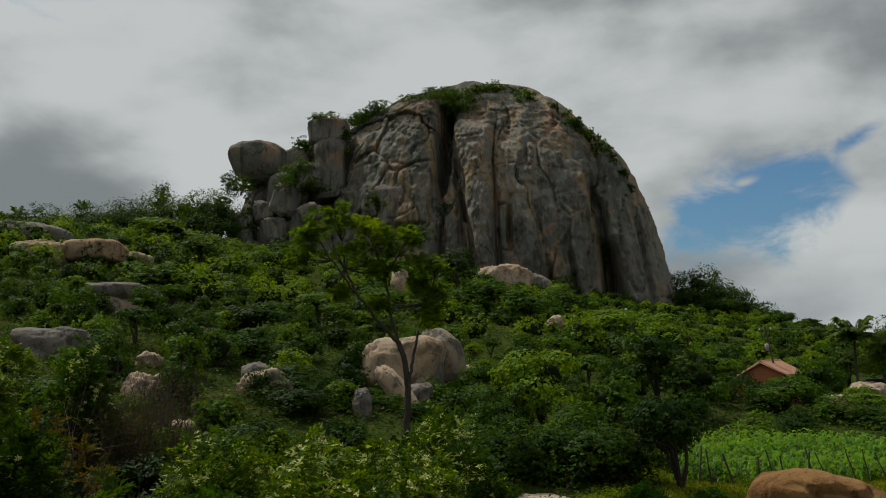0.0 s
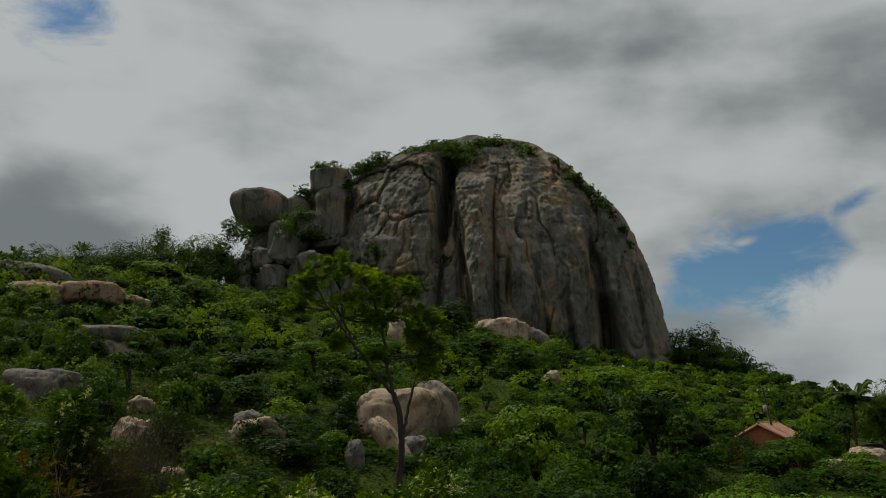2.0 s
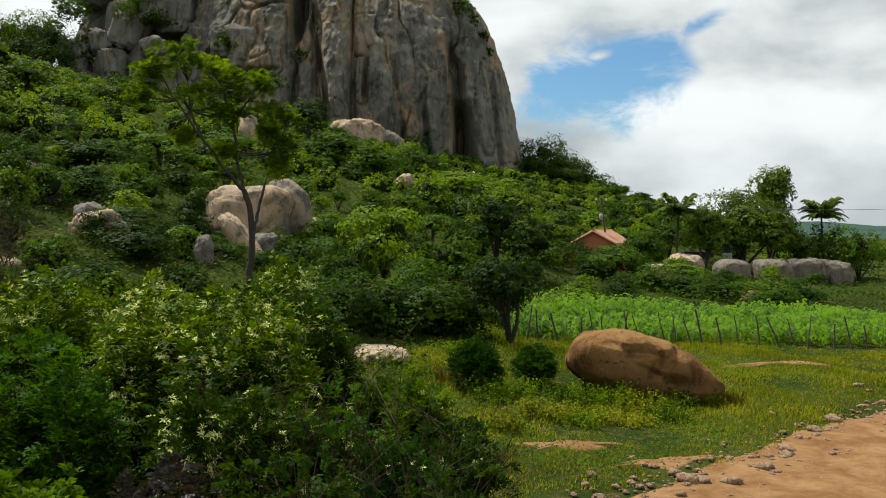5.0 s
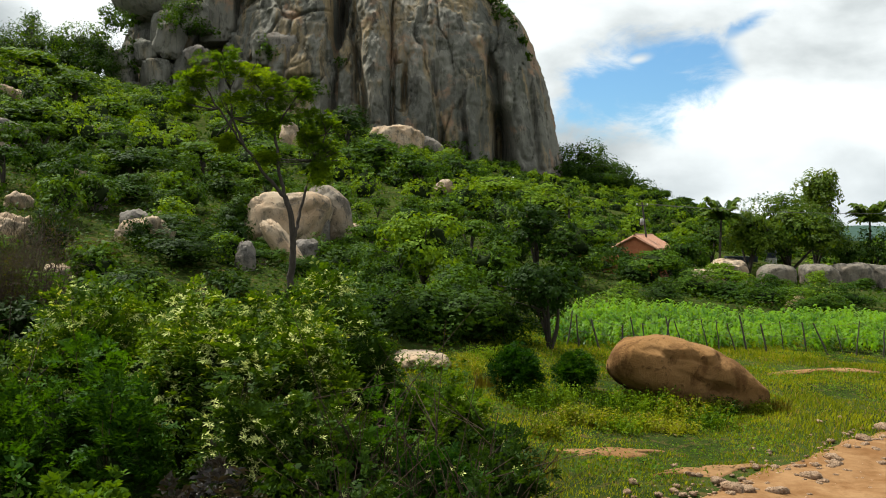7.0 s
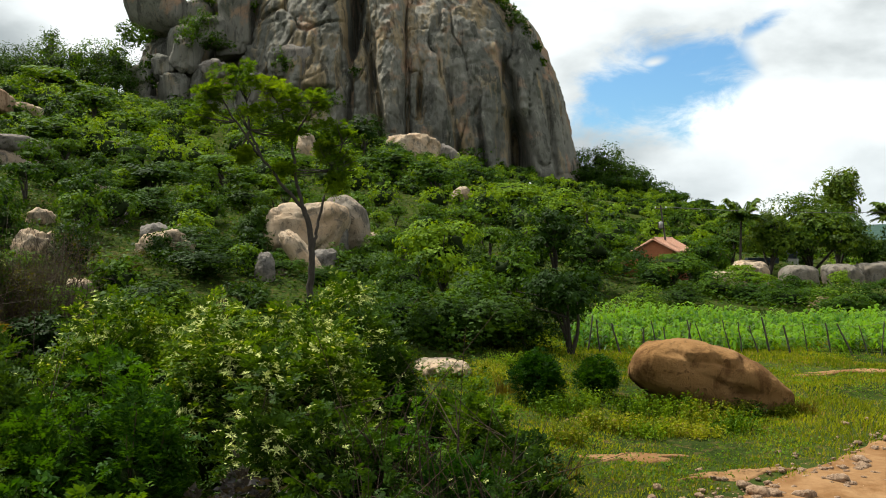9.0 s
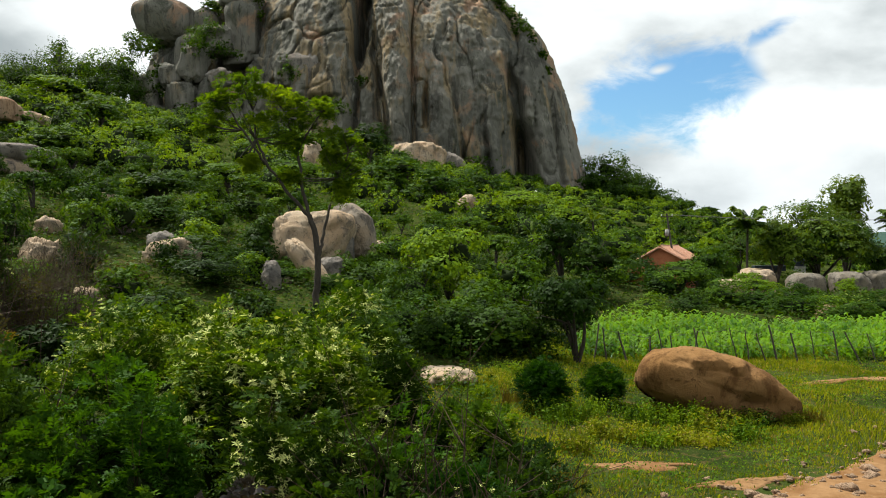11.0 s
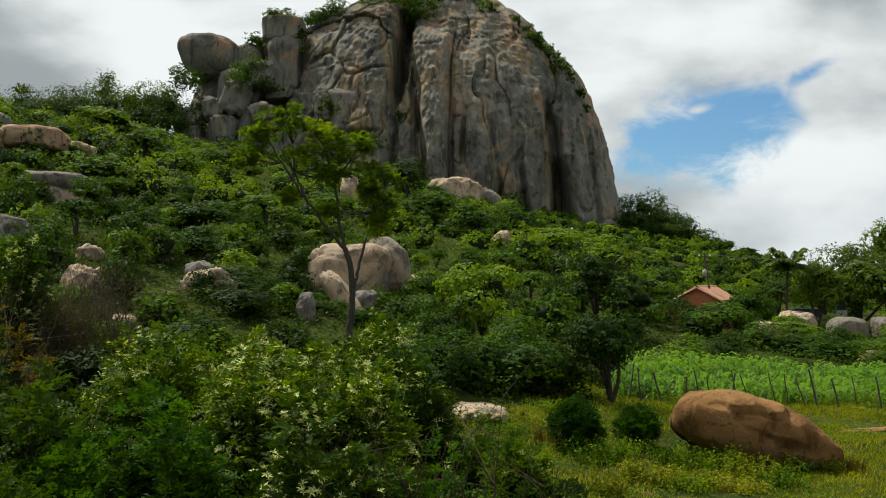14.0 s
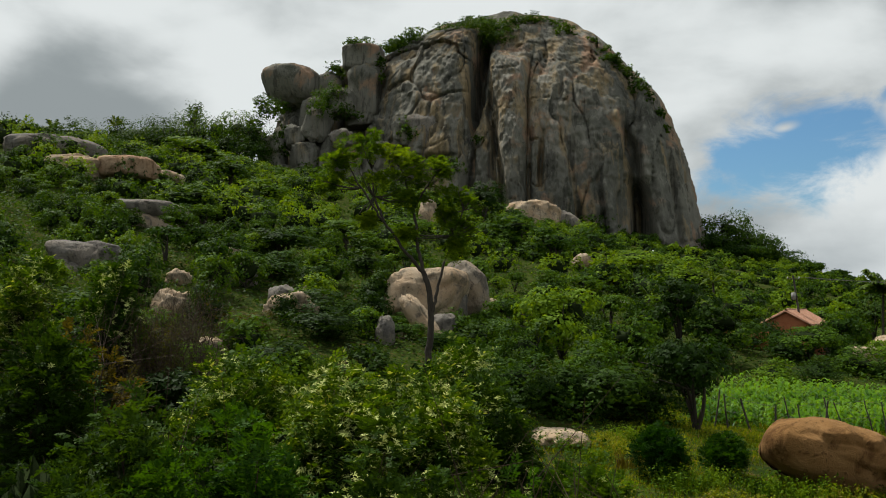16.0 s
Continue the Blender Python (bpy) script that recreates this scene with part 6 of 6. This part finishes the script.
for i, b in enumerate(((-99.56, 214.00, 5.14, 18.03), (-104.87, 212.00, 12.72, 13.70), (-93.05, 214.00, 9.99, 15.95), (-112.89, 212.00, 11.31, 12.47), (-117.90, 208.00, 11.09, 10.64), (-123.91, 206.00, 9.61, 9.50), (-85.93, 212.00, 8.48, 17.08), (-81.22, 210.00, 8.40, 16.61), (-131.56, 208.00, 6.93, 8.85),
                       (-94.89, 206.00, 12.36, 12.51), (-83.87, 200.00, 12.00, 11.27), (-101.79, 200.00, 13.33, 7.70), (-137.73, 196.00, 10.45, 3.10), (-151.83, 200.00, 12.00, 4.44), (-126.14, 186.00, 11.16, -0.60))):
    broad_tree((b[0], b[1], b[2] * 1.7, b[3] * 1.08), 440 + i, M_LEAF_DARK if i % 3 else M_LEAF, "tree on the skyline of the hill", 3200, 0.55, 14, 0.2, 0.0, 0.68, (0.13, 0.25))


def palm(x, y, trunk_high, spread, seed, label, fronds=26, thick=0.16):
    rng = np.random.default_rng(seed)
    ob = thing("palm", label, "palm", "palms", at=(x, y, ground_at(x, y) - 0.1))
    t = np.linspace(0, 1, 7)[:, None]
    bend = rng.normal(0, 0.04, 2) * trunk_high
    pts = np.concatenate([t ** 2 * bend, t * trunk_high], 1)
    v, f = tubes([(pts, np.linspace(thick, thick * 0.7, 7))], 8)
    part_of("trunk", raw_mesh("trunk", v, f, M_BARK, True), ob)
    top = pts[-1]
    for i in range(fronds):
        a = 2 * math.pi * i * 0.618 + rng.normal(0, 0.15)
        rise = rng.uniform(0.5, 2.3)
        s = np.linspace(0, 1, 9)
        L = spread * rng.uniform(0.85, 1.15)
        d = np.array([math.cos(a), math.sin(a), 0])
        mid = top + d * (L * s * (1 - 0.15 * rise * s))[:, None] + np.array([0, 0, 1.0]) * (L * (rise * 1.0 * s - (0.38 + 0.46 * rise) * s * s))[:, None]
        v, f = tubes([(mid, np.linspace(0.04, 0.01, 9) * spread / 2.5)], 4)
        side = np.cross(d, [0, 0, 1.0])
        tt = np.repeat(np.linspace(0.12, 1, 22), 2)
        sg = np.tile([-1.0, 1.0], 22)
        base = np.stack([np.interp(tt, s, mid[:, c]) for c in range(3)], -1)
        l = L * 0.22 * (1 - 0.55 * np.abs(tt - 0.4))[:, None]
        ax = side * sg[:, None] * 0.8 + d * 0.55 + np.array([0, 0, -0.55]) + rng.normal(0, 0.12, (44, 3))
        ax /= np.linalg.norm(ax, axis=1)[:, None]
        bend_way = np.gradient(mid, axis=0)
        w = np.stack([np.interp(tt, s, bend_way[:, c]) for c in range(3)], -1)
        w = w / np.linalg.norm(w, axis=1)[:, None] * 0.05 * spread
        q = np.empty((44, 4, 3))
        q[:, 0], q[:, 1], q[:, 2], q[:, 3] = base, base + ax * l * 0.5 + w, base + ax * l, base + ax * l * 0.5 - w
        n = len(v)
        v = np.concatenate([v, q.reshape(-1, 3)])
        f = np.concatenate([f, np.arange(176).reshape(44, 4) + n])
        part_of("frond", raw_mesh("frond", v, f, M_LEAF_BROAD), ob)


def palm_at(box, spread, seed, label, **kw):
    x, y, _, high = box
    palm(x, y, max(0.4, high - spread * 0.75), spread, seed, label, **kw)


palm_at((33.19, 94.00, 3.84, 7.8), 2.8, 471, "palm with a feathery crown by the farm", fronds=34)
palm_at((52.54, 98.00, 3.92, 9.24), 2.9, 472, "palm with a feathery crown at the field's end", fronds=34)
palm_at((-128.68, 196.00, 5.23, 8.35), 3.0, 473, "small palm on the skyline ridge", fronds=12)
palm_at((-117.60, 206.00, 4.12, 11.17), 3.0, 474, "small palm among the ridge trees", fronds=12)
palm_at((17.47, 112.00, 2.99, 3.45), 2.2, 475, "low palm in the hillside scrub", fronds=12)
palm_at((17.85, 104.00, 2.77, 3.76), 2.0, 476, "low palm in the hillside scrub", fronds=12)
palm_at((8.35, 84.00, 2.24, 2.25), 1.8, 477, "low palm in the hillside scrub", fronds=12)


def mountain_surface():
    """The mountain's rock as one search tree."""
    vs, fs, base = [], [], 0
    for o in mountain.children:
        at = mountain.location + o.location
        vs += [v.co + at for v in o.data.vertices]
        fs += [[i + base for i in p.vertices] for p in o.data.polygons]
        base = len(vs)
    return BVHTree.FromPolygons(vs, fs)


def summit_scrub():
    """Scrub that grows on the mountain's top, in its clefts and down its far edge."""
    rng = np.random.default_rng(81)
    vs, fs, base = [], [], 0
    rock = mountain_surface()
    eye = Vector((0, 0, EYE))
    for c, wide, high in (((-59.16, 233.00, 79.26), 9, 1.8), ((-50.00, 243.00, 82.50), 8, 4.5), ((-51.00, 240.00, 78.55), 8, 4), ((-44.66, 246.00, 86.76), 6, 3.5), ((-40.71, 250.00, 89.72), 5, 3.0),
                          ((-46.72, 240.00, 82.83), 9, 5), ((-47.69, 236.00, 78.27), 8, 4), ((-23.95, 240.00, 82.95), 11, 6), ((-19.17, 236.00, 79.92), 10, 6), ((-22.47, 234.00, 76.46), 6, 5), ((-13.63, 250.00, 90.39), 7, 3), ((-0.15, 244.00, 83.65), 6, 4), ((12.69, 248.00, 77.22), 6, 4), ((15.59, 250.00, 74.71), 6, 5), ((21.48, 252.00, 69.57), 5, 5), ((-34.10, 250.00, 88.50), 9, 2.5), ((-26.37, 250.00, 89.34), 11, 4.5), ((-20.21, 248.00, 87.48), 9, 6), ((-21.44, 240.00, 79.90), 7, 6), ((-22.32, 236.00, 75.75), 5, 6),
                          ((-8.63, 252.00, 90.58), 9, 3), ((-2.69, 250.00, 88.72), 6, 3.5), ((-0.17, 246.00, 85.64), 6, 4), ((11.55, 252.00, 80.45), 5, 4), ((14.05, 252.00, 77.67), 5, 4),
                          ((17.36, 252.00, 74.21), 5, 4), ((20.32, 254.00, 72.66), 4, 4), ((23.48, 256.00, 69.70), 4, 3.5), ((25.0, 250.0, 65.5), 3, 4), ((27.6, 250.0, 61.0), 3, 4), ((29.6, 250.0, 56.0), 2.5, 4), ((8.14, 250.00, 83.33), 4, 2.5),
                          ((-65.64, 232.00, 70.55), 7, 5), ((-15.89, 246.00, 88.08), 7, 4), ((-51.90, 228.00, 71.44), 4, 5), ((-65.05, 230.00, 69.34), 5, 6), ((-63.36, 222.00, 59.29), 9, 8), ((-58.77, 220.00, 55.67), 9, 6), ((-65.39, 219.00, 55.51), 7, 7), ((-76.90, 222.00, 56.95), 8, 6),
                          ((-80.92, 222.00, 56.36), 7, 8), ((-74.94, 217.00, 49.03), 4, 6), ((-74.07, 215.00, 43.32), 4, 6), ((-67.88, 213.00, 39.21), 5, 4), ((-40.44, 214.00, 48.18), 5, 7),
                          ((-50.70, 226.00, 66.41), 4, 6), ((-50.59, 238.00, 78.61), 10, 4), ((-47.36, 240.00, 81.50), 10, 4), ((-43.40, 242.00, 84.41), 10, 3), ((-27.11, 246.00, 87.00), 11, 4), ((-22.20, 244.00, 85.54), 11, 5), ((-17.87, 244.00, 84.76), 8, 4), ((-10.25, 250.00, 90.30), 10, 2.5), ((-80.97, 224.00, 60.64), 7, 5), ((-74.06, 223.00, 58.72), 7, 4), ((-82.12, 222.00, 57.95), 6, 6), ((-85.81, 220.00, 55.18), 7, 6), ((-22.43, 218.00, 47.35), 3, 3), ((-51.33, 216.00, 45.65), 6, 6), ((-39.89, 212.00, 40.46), 7, 5), ((-28.45, 214.00, 39.30), 7, 5), ((-1.63, 205.00, 26.18), 6, 4), ((8.22, 200.00, 23.76), 14, 5), ((-60.16, 210.00, 38.72), 9, 6)):
        hit = rock.ray_cast(eye, (Vector(c) - eye).normalized())[0] or rock.ray_cast(Vector(c) + Vector((0, 4, 12)), Vector((0, 0, -1)))[0]
        c = tuple(hit) if hit else c
        lo = crown_lobes(rng, wide * 1.2, high * 1.15, 9, -high * 0.3)
        pc, o = lobed_points(rng, lo, int(120 + 70 * wide * max(1, high / 4)), 6, 0.10, 0.3)
        v, f = leaves_at(rng, pc, o, 0.62, 0.55)
        vs.append(v + np.array(c))
        fs.append(f + base)
        base += len(v)
    tagged(new("cliff_scrub", raw_mesh("cliff_scrub", np.concatenate(vs), np.concatenate(fs), M_LEAF)), "green scrub on the summit and in the clefts", "scrub", kind="stuff")


summit_scrub()


# ---- maize field and its fence ----
def maize():
    rng = np.random.default_rng(91)
    vs, fs, base = [], [], 0
    rows = np.arange(39.4, 52.5, 0.8)
    for ry in rows:
        for x in np.arange(6, 48, 0.5):
            y = ry + rng.normal(0, 0.1) + 0.04 * (x - 20)
            if x < 0.155 * y + rng.normal(0, 0.4) or (y > 49 and x < 0.20 * y) or rng.random() < 0.08 or (y > 51 and x < 0.24 * y):
                continue
            x2 = x + rng.normal(0, 0.09)
            h = rng.uniform(0.72, 1.12) * (1 + 0.18 * value_noise(np.array([[x * 0.2, y * 0.2, 0.0]]), 5)[0])
            z = ground_at(x2, y)
            p = np.array([x2, y, z])
            n = 10
            a = rng.uniform(0, math.pi) + np.arange(n) * math.pi + rng.normal(0, 0.4, n)
            t = np.linspace(0.15, 0.95, n)
            d = np.stack([np.cos(a), np.sin(a), a * 0], -1)
            b = np.stack([-np.sin(a), np.cos(a), a * 0], -1)
            L = (0.62 * (1 - 0.35 * t) * rng.uniform(0.7, 1.15, n))[:, None]
            w = 0.066 * (1 + 0.008 * y)
            root = p + np.array([0, 0, 1.0]) * (t * h)[:, None]
            mid = root + d * L * 0.45 + np.array([0, 0, 0.28]) * L
            tip = root + d * L * rng.uniform(0.8, 1.0, (n, 1)) - np.array([0, 0, 0.25]) * L * rng.uniform(0.2, 1.4, (n, 1))
            q = np.empty((n, 6, 3))
            q[:, 0], q[:, 1], q[:, 2], q[:, 3], q[:, 4], q[:, 5] = root - b * w * 0.5, root + b * w * 0.5, mid - b * w, mid + b * w, tip - b * 0.01, tip + b * 0.01
            o = base + np.arange(n)[:, None] * 6
            vs.append(q.reshape(-1, 3))
            fs.append(np.concatenate([o + np.array([0, 1, 3, 2]), o + np.array([2, 3, 5, 4])]))
            base += 6 * n
            s = np.array([[-0.015, 0, 0], [0.015, 0, 0], [0.008, 0, h], [-0.008, 0, h]]) + p
            vs.append(s)
            fs.append(np.array([[base, base + 1, base + 2, base + 3]]))
            base += 4
    tagged(new("maize_crop", raw_mesh("maize_crop", np.concatenate(vs), np.concatenate(fs), M_CORN)), "field of young bright green maize", "maize", kind="stuff")


maize()


def fence():
    rng = np.random.default_rng(95)
    ob = thing("fence", "rough fence of leaning sticks and wire", "fence", at=(0, 0, 0))
    tops = []
    x = 6.5
    while x < 32:
        y = 38.2 + 0.04 * (x - 14) + rng.normal(0, 0.1)
        h = rng.uniform(1.2, 1.7)
        z = ground_at(x, y)
        lean = np.array([rng.normal(-0.18, 0.16), rng.normal(0, 0.06)]) * h
        t = np.linspace(0, 1, 5)[:, None]
        pts = np.array([x, y, z - 0.1]) + np.concatenate([lean * t + rng.normal(0, 0.012, (5, 2)), t * (h + 0.1)], 1)
        r = rng.uniform(0.03, 0.055)
        v, f = tubes([(pts, np.linspace(r, r * 0.7, 5))], 7)
        part_of("post", raw_mesh("post", v, f, M_POST, True), ob)
        tops.append((pts[2], pts[4]))
        x += rng.uniform(0.4, 1.2)
    for k2 in (0.55, 0.95):
        line = [a + (b - a) * (k2 * 2 - 1) for a, b in tops]
        v, f = tubes([(line, np.full(len(line), 0.006))], 4)
        part_of("wire", raw_mesh("wire", v, f, M_WIRE), ob)


fence()


# ---- the farm ----
def box_bm(bm, lo, hi, bevel=0.0):
    g = bmesh.ops.create_cube(bm, size=1.0)
    for v in g["verts"]:
        v.co = Vector([lo[i] + (v.co[i] + 0.5) * (hi[i] - lo[i]) for i in range(3)])
    if bevel:
        bmesh.ops.bevel(bm, geom=[e for e in bm.edges if e.verts[0] in g["verts"]], offset=bevel, segments=1, affect="EDGES")


def house(x, y, turn):
    """A low brick house with a two-sided clay tile roof; the gable end faces the viewer's left."""
    z = ground_at(x, y) + 0.35
    ob = thing("house", "small orange brick house with a clay tile roof", "house", at=(x, y, z))
    ob.rotation_euler = (0, 0, radians(turn))
    W, D, H, R = 4.6, 3.6, 2.2, 3.2
    bm = bmesh.new()
    box_bm(bm, (-W / 2, -D / 2, -0.9), (W / 2, -D / 2 + 0.15, H))
    part("front_wall", bm, M_WALL, ob)
    bm = bmesh.new()
    box_bm(bm, (-W / 2, D / 2 - 0.15, -0.9), (W / 2, D / 2, H))
    part("back_wall", bm, M_WALL, ob)
    for s in (-1, 1):
        bm = bmesh.new()
        xs = (s * W / 2 - 0.08 * s - 0.075, s * W / 2 - 0.08 * s + 0.075)
        prof = [(-D / 2 + 0.16, -0.9), (D / 2 - 0.16, -0.9), (D / 2 - 0.16, H), (0, R - 0.1), (-D / 2 + 0.16, H)]
        a = [bm.verts.new((xs[0], p, q)) for p, q in prof]
        b = [bm.verts.new((xs[1], p, q)) for p, q in prof]
        bm.faces.new(a[::-1])
        bm.faces.new(b)
        for i in range(5):
            bm.faces.new((a[i], a[(i + 1) % 5], b[(i + 1) % 5], b[i]))
        bmesh.ops.recalc_face_normals(bm, faces=bm.faces)
        part("gable", bm, M_WALL, ob)
    tile = None
    for s in (-1, 1):
        n = 24
        slope_len = math.hypot(D / 2 + 0.45, R - H + 0.25)
        roof = part_of("roof", raw_mesh("roof", *roof_deck(W, D, H, R, s), M_TILE), ob)
        for i in range(n):
            xx = -W / 2 - 0.3 + (i + 0.5) * (W + 0.6) / n
            p0 = np.array([xx, 0, R + 0.06])
            p1 = np.array([xx, s * (D / 2 + 0.45), H - 0.17])
            t = np.linspace(0, 1, 7)[:, None]
            pts = p0 + (p1 - p0) * t
            v, f = tubes([(pts, 0.085 * (1 + 0.12 * (np.arange(7) % 2)))], 6)
            part_of("roof_tile", raw_mesh("roof_tile", v, f, M_TILE, True), roof)
    t = np.linspace(-W / 2 - 0.3, W / 2 + 0.3, 12)
    v, f = tubes([(np.stack([t, t * 0, t * 0 + R + 0.08], -1), 0.11 * (1 + 0.1 * (np.arange(12) % 2)))], 8)
    part_of("ridge_tiles", raw_mesh("ridge_tiles", v, f, M_TILE, True), ob)
    bm = bmesh.new()
    box_bm(bm, (-0.5, -D / 2 - 0.03, 0.0), (0.35, -D / 2 + 0.03, 2.05), 0.01)
    part("door", bm, M_POST, ob, "dark plank door")
    bm = bmesh.new()
    box_bm(bm, (1.2, -D / 2 - 0.03, 1.0), (2.0, -D / 2 + 0.03, 1.8), 0.01)
    part("window_shutter", bm, M_POST, ob, "dark wooden shutter")


def roof_deck(W, D, H, R, s):
    x0, x1 = -W / 2 - 0.35, W / 2 + 0.35
    y1, z1 = s * (D / 2 + 0.5), H - 0.2
    v = []
    for dz in (0.0, -0.08):
        v += [(x0, 0, R + dz), (x1, 0, R + dz), (x1, y1, z1 + dz), (x0, y1, z1 + dz)]
    f = [(0, 1, 2, 3), (7, 6, 5, 4), (0, 4, 5, 1), (1, 5, 6, 2), (2, 6, 7, 3), (3, 7, 4, 0)]
    return v, f


house(21.1, 80.8, 56)


def yard_wall(x, y, turn):
    """A low unplastered brick wall round a corner of the yard."""
    z = ground_at(x, y)
    ob = thing("yard_wall", "low orange brick wall round the yard", "wall", at=(x, y, z))
    ob.rotation_euler = (0, 0, radians(turn))
    for lo, hi in (((-1.8, -0.08, -0.5), (1.8, 0.08, 1.45)), ((-1.8, 0.085, -0.5), (-1.64, 2.6, 1.4))):
        bm = bmesh.new()
        box_bm(bm, lo, hi, 0.02)
        part("wall_side", bm, M_WALL, ob)


yard_wall(14.39, 70.02, -20)


def utility_pole(foot, top, ahead):
    """A wooden pole that leans a little, with a crossarm, insulators and a small transformer."""
    f0, t0 = np.array(foot), np.array(top)
    ob = thing("utility_pole", "leaning dark wooden utility pole with a small transformer", "utility pole", at=foot)
    d = t0 - f0
    t = np.linspace(0, 1, 6)[:, None]
    v, f = tubes([(d * t, np.linspace(0.11, 0.08, 6))], 10)
    part_of("pole", raw_mesh("pole", v, f, M_POST, True), ob)
    c = d * 0.94
    v, f = tubes([(np.array([c + [-0.55, 0.1, 0], c + [0.55, 0.1, 0]]), [0.05, 0.05])], 6)
    part_of("crossarm", raw_mesh("crossarm", v, f, M_POST), ob)
    for s in (-0.5, 0, 0.5):
        v, f = tubes([(np.array([c + [s, 0.1, 0.04], c + [s, 0.1, 0.1], c + [s, 0.1, 0.22]]), [0.03, 0.06, 0.04])], 8)
        part_of("insulator", raw_mesh("insulator", v, f, M_WHITE, True), ob)
    b = d * 0.66
    v, f = tubes([(np.array([b + [-0.25, -0.1, -0.32], b + [-0.25, -0.1, -0.3], b + [-0.25, -0.1, 0.3], b + [-0.25, -0.1, 0.34]]), [0.02, 0.2, 0.2, 0.03])], 12)
    part_of("transformer", raw_mesh("transformer", v, f, M_POLE), ob)
    for i, s in enumerate((-0.5, 0.5)):
        a = f0 + c + np.array([s, 0.1, 0.2])
        e = np.array(ahead) + np.array([0, s, 0])
        u = np.linspace(0, 1, 16)[:, None]
        pts = a + (e - a) * u - np.array([0, 0, 1.6]) * 4 * u * (1 - u) * 0.25
        v, f = tubes([(pts, np.full(16, 0.014))], 4)
        tagged(new("power_line", raw_mesh("power_line", v, f, M_WIRE)), "thin sagging power line from the pole", "cable", "power lines")


utility_pole((21.45, 80.00, 2.94), (20.63, 80.00, 8.49), (48.83, 80.00, 8.06))


def water_tank(x, y):
    z = ground_at(x, y)
    ob = thing("water_tank", "dark blue plastic water tank on a low pedestal", "water tank", at=(x, y, z))
    v, f = tubes([(np.array([[0, 0, -0.3], [0, 0, 0.0], [0, 0, 0.7]]), [0.75, 0.75, 0.75]), (np.array([[0, 0, 0.7], [0, 0, 0.702]]), [0.75, 0.01])], 16)
    part_of("pedestal", raw_mesh("pedestal", v, f, M_POLE), ob)
    v, f = tubes([(np.array([[0, 0, 0.70], [0, 0, 0.72], [0, 0, 1.5], [0, 0, 1.62], [0, 0, 1.63]]), [0.05, 0.58, 0.72, 0.70, 0.02])], 20)
    tank = part_of("tank", raw_mesh("tank", v, f, M_TANK, False), ob)
    v, f = tubes([(np.array([[0, 0, 1.60], [0, 0, 1.62], [0, 0, 1.70], [0, 0, 1.78], [0, 0, 1.79]]), [0.6, 0.77, 0.77, 0.35, 0.02])], 20)
    part_of("lid", raw_mesh("lid", v, f, M_TANK), tank)


water_tank(46.49, 112.07)


def trough(x, y, turn):
    z = ground_at(x, y)
    ob = thing("trough", "long dark water trough under the trees", "trough", at=(x, y, z))
    ob.rotation_euler = (0, 0, radians(turn))
    for lo, hi, nm in (((-1.9, -0.4, 0.0), (1.9, -0.3, 0.7), "side"), ((-1.9, 0.3, 0.0), (1.9, 0.4, 0.7), "side"), ((-2.0, -0.4, 0.0), (-1.9, 0.4, 0.7), "end"), ((1.9, -0.4, 0.0), (2.0, 0.4, 0.7), "end"), ((-1.9, -0.3, 0.0), (1.9, 0.3, 0.1), "bottom")):
        bm = bmesh.new()
        box_bm(bm, lo, hi, 0.01)
        part(nm, bm, M_TANK, ob)


trough(39.27, 103.67, 6)


def marker(at):
    """A small whitewashed stone post at the cliff's foot."""
    v, f = tubes([(np.array([[0, 0, -0.6], [0, 0, 0.0], [0, 0, 0.5], [0, 0, 0.8], [0, 0, 0.9]]), [0.36, 0.34, 0.28, 0.2, 0.04])], 8)
    ob = new("marker_stone", raw_mesh("marker_stone", v, f, M_WHITE))
    ob.location = at
    tagged(ob, "small whitewashed stone at the cliff's foot", "stone")


marker((15.45, 150.00, 14.26))


def far_hills():
    """The low hills along the horizon."""
    n, m = 160, 8
    a = np.linspace(-0.9, 1.35, n)
    t = np.linspace(0, 1, m)
    A, T = np.meshgrid(a, t, indexing="ij")
    A, T = A.ravel(), T.ravel()
    r = 1500 + 500 * T
    h = 20 + 16 * fbm(np.stack([A * 6, A * 0, A * 0], -1), 5, 97)
    p = np.stack([np.sin(A) * r, np.cos(A) * r, -4 + h * np.sin(T * math.pi / 2) + 3 * fbm(np.stack([A * 60, T * 5, A * 0], -1), 3, 98) * T], -1)
    i, j = np.meshgrid(np.arange(n - 1), np.arange(m - 1), indexing="ij")
    s = i * m + j
    f = np.stack([s, s + 1, s + 1 + m, s + m], -1).reshape(-1, 4)
    tagged(new("backdrop_hills", raw_mesh("backdrop_hills", p, f[:, ::-1], M_FAR, True)), "low wooded hills on the horizon", "hills", kind="structure")


M_FAR = plain("far_woods", (0.03, 0.055, 0.045), (0.05, 0.08, 0.065), 0.02, 1.0, spec=0.0)
far_hills()
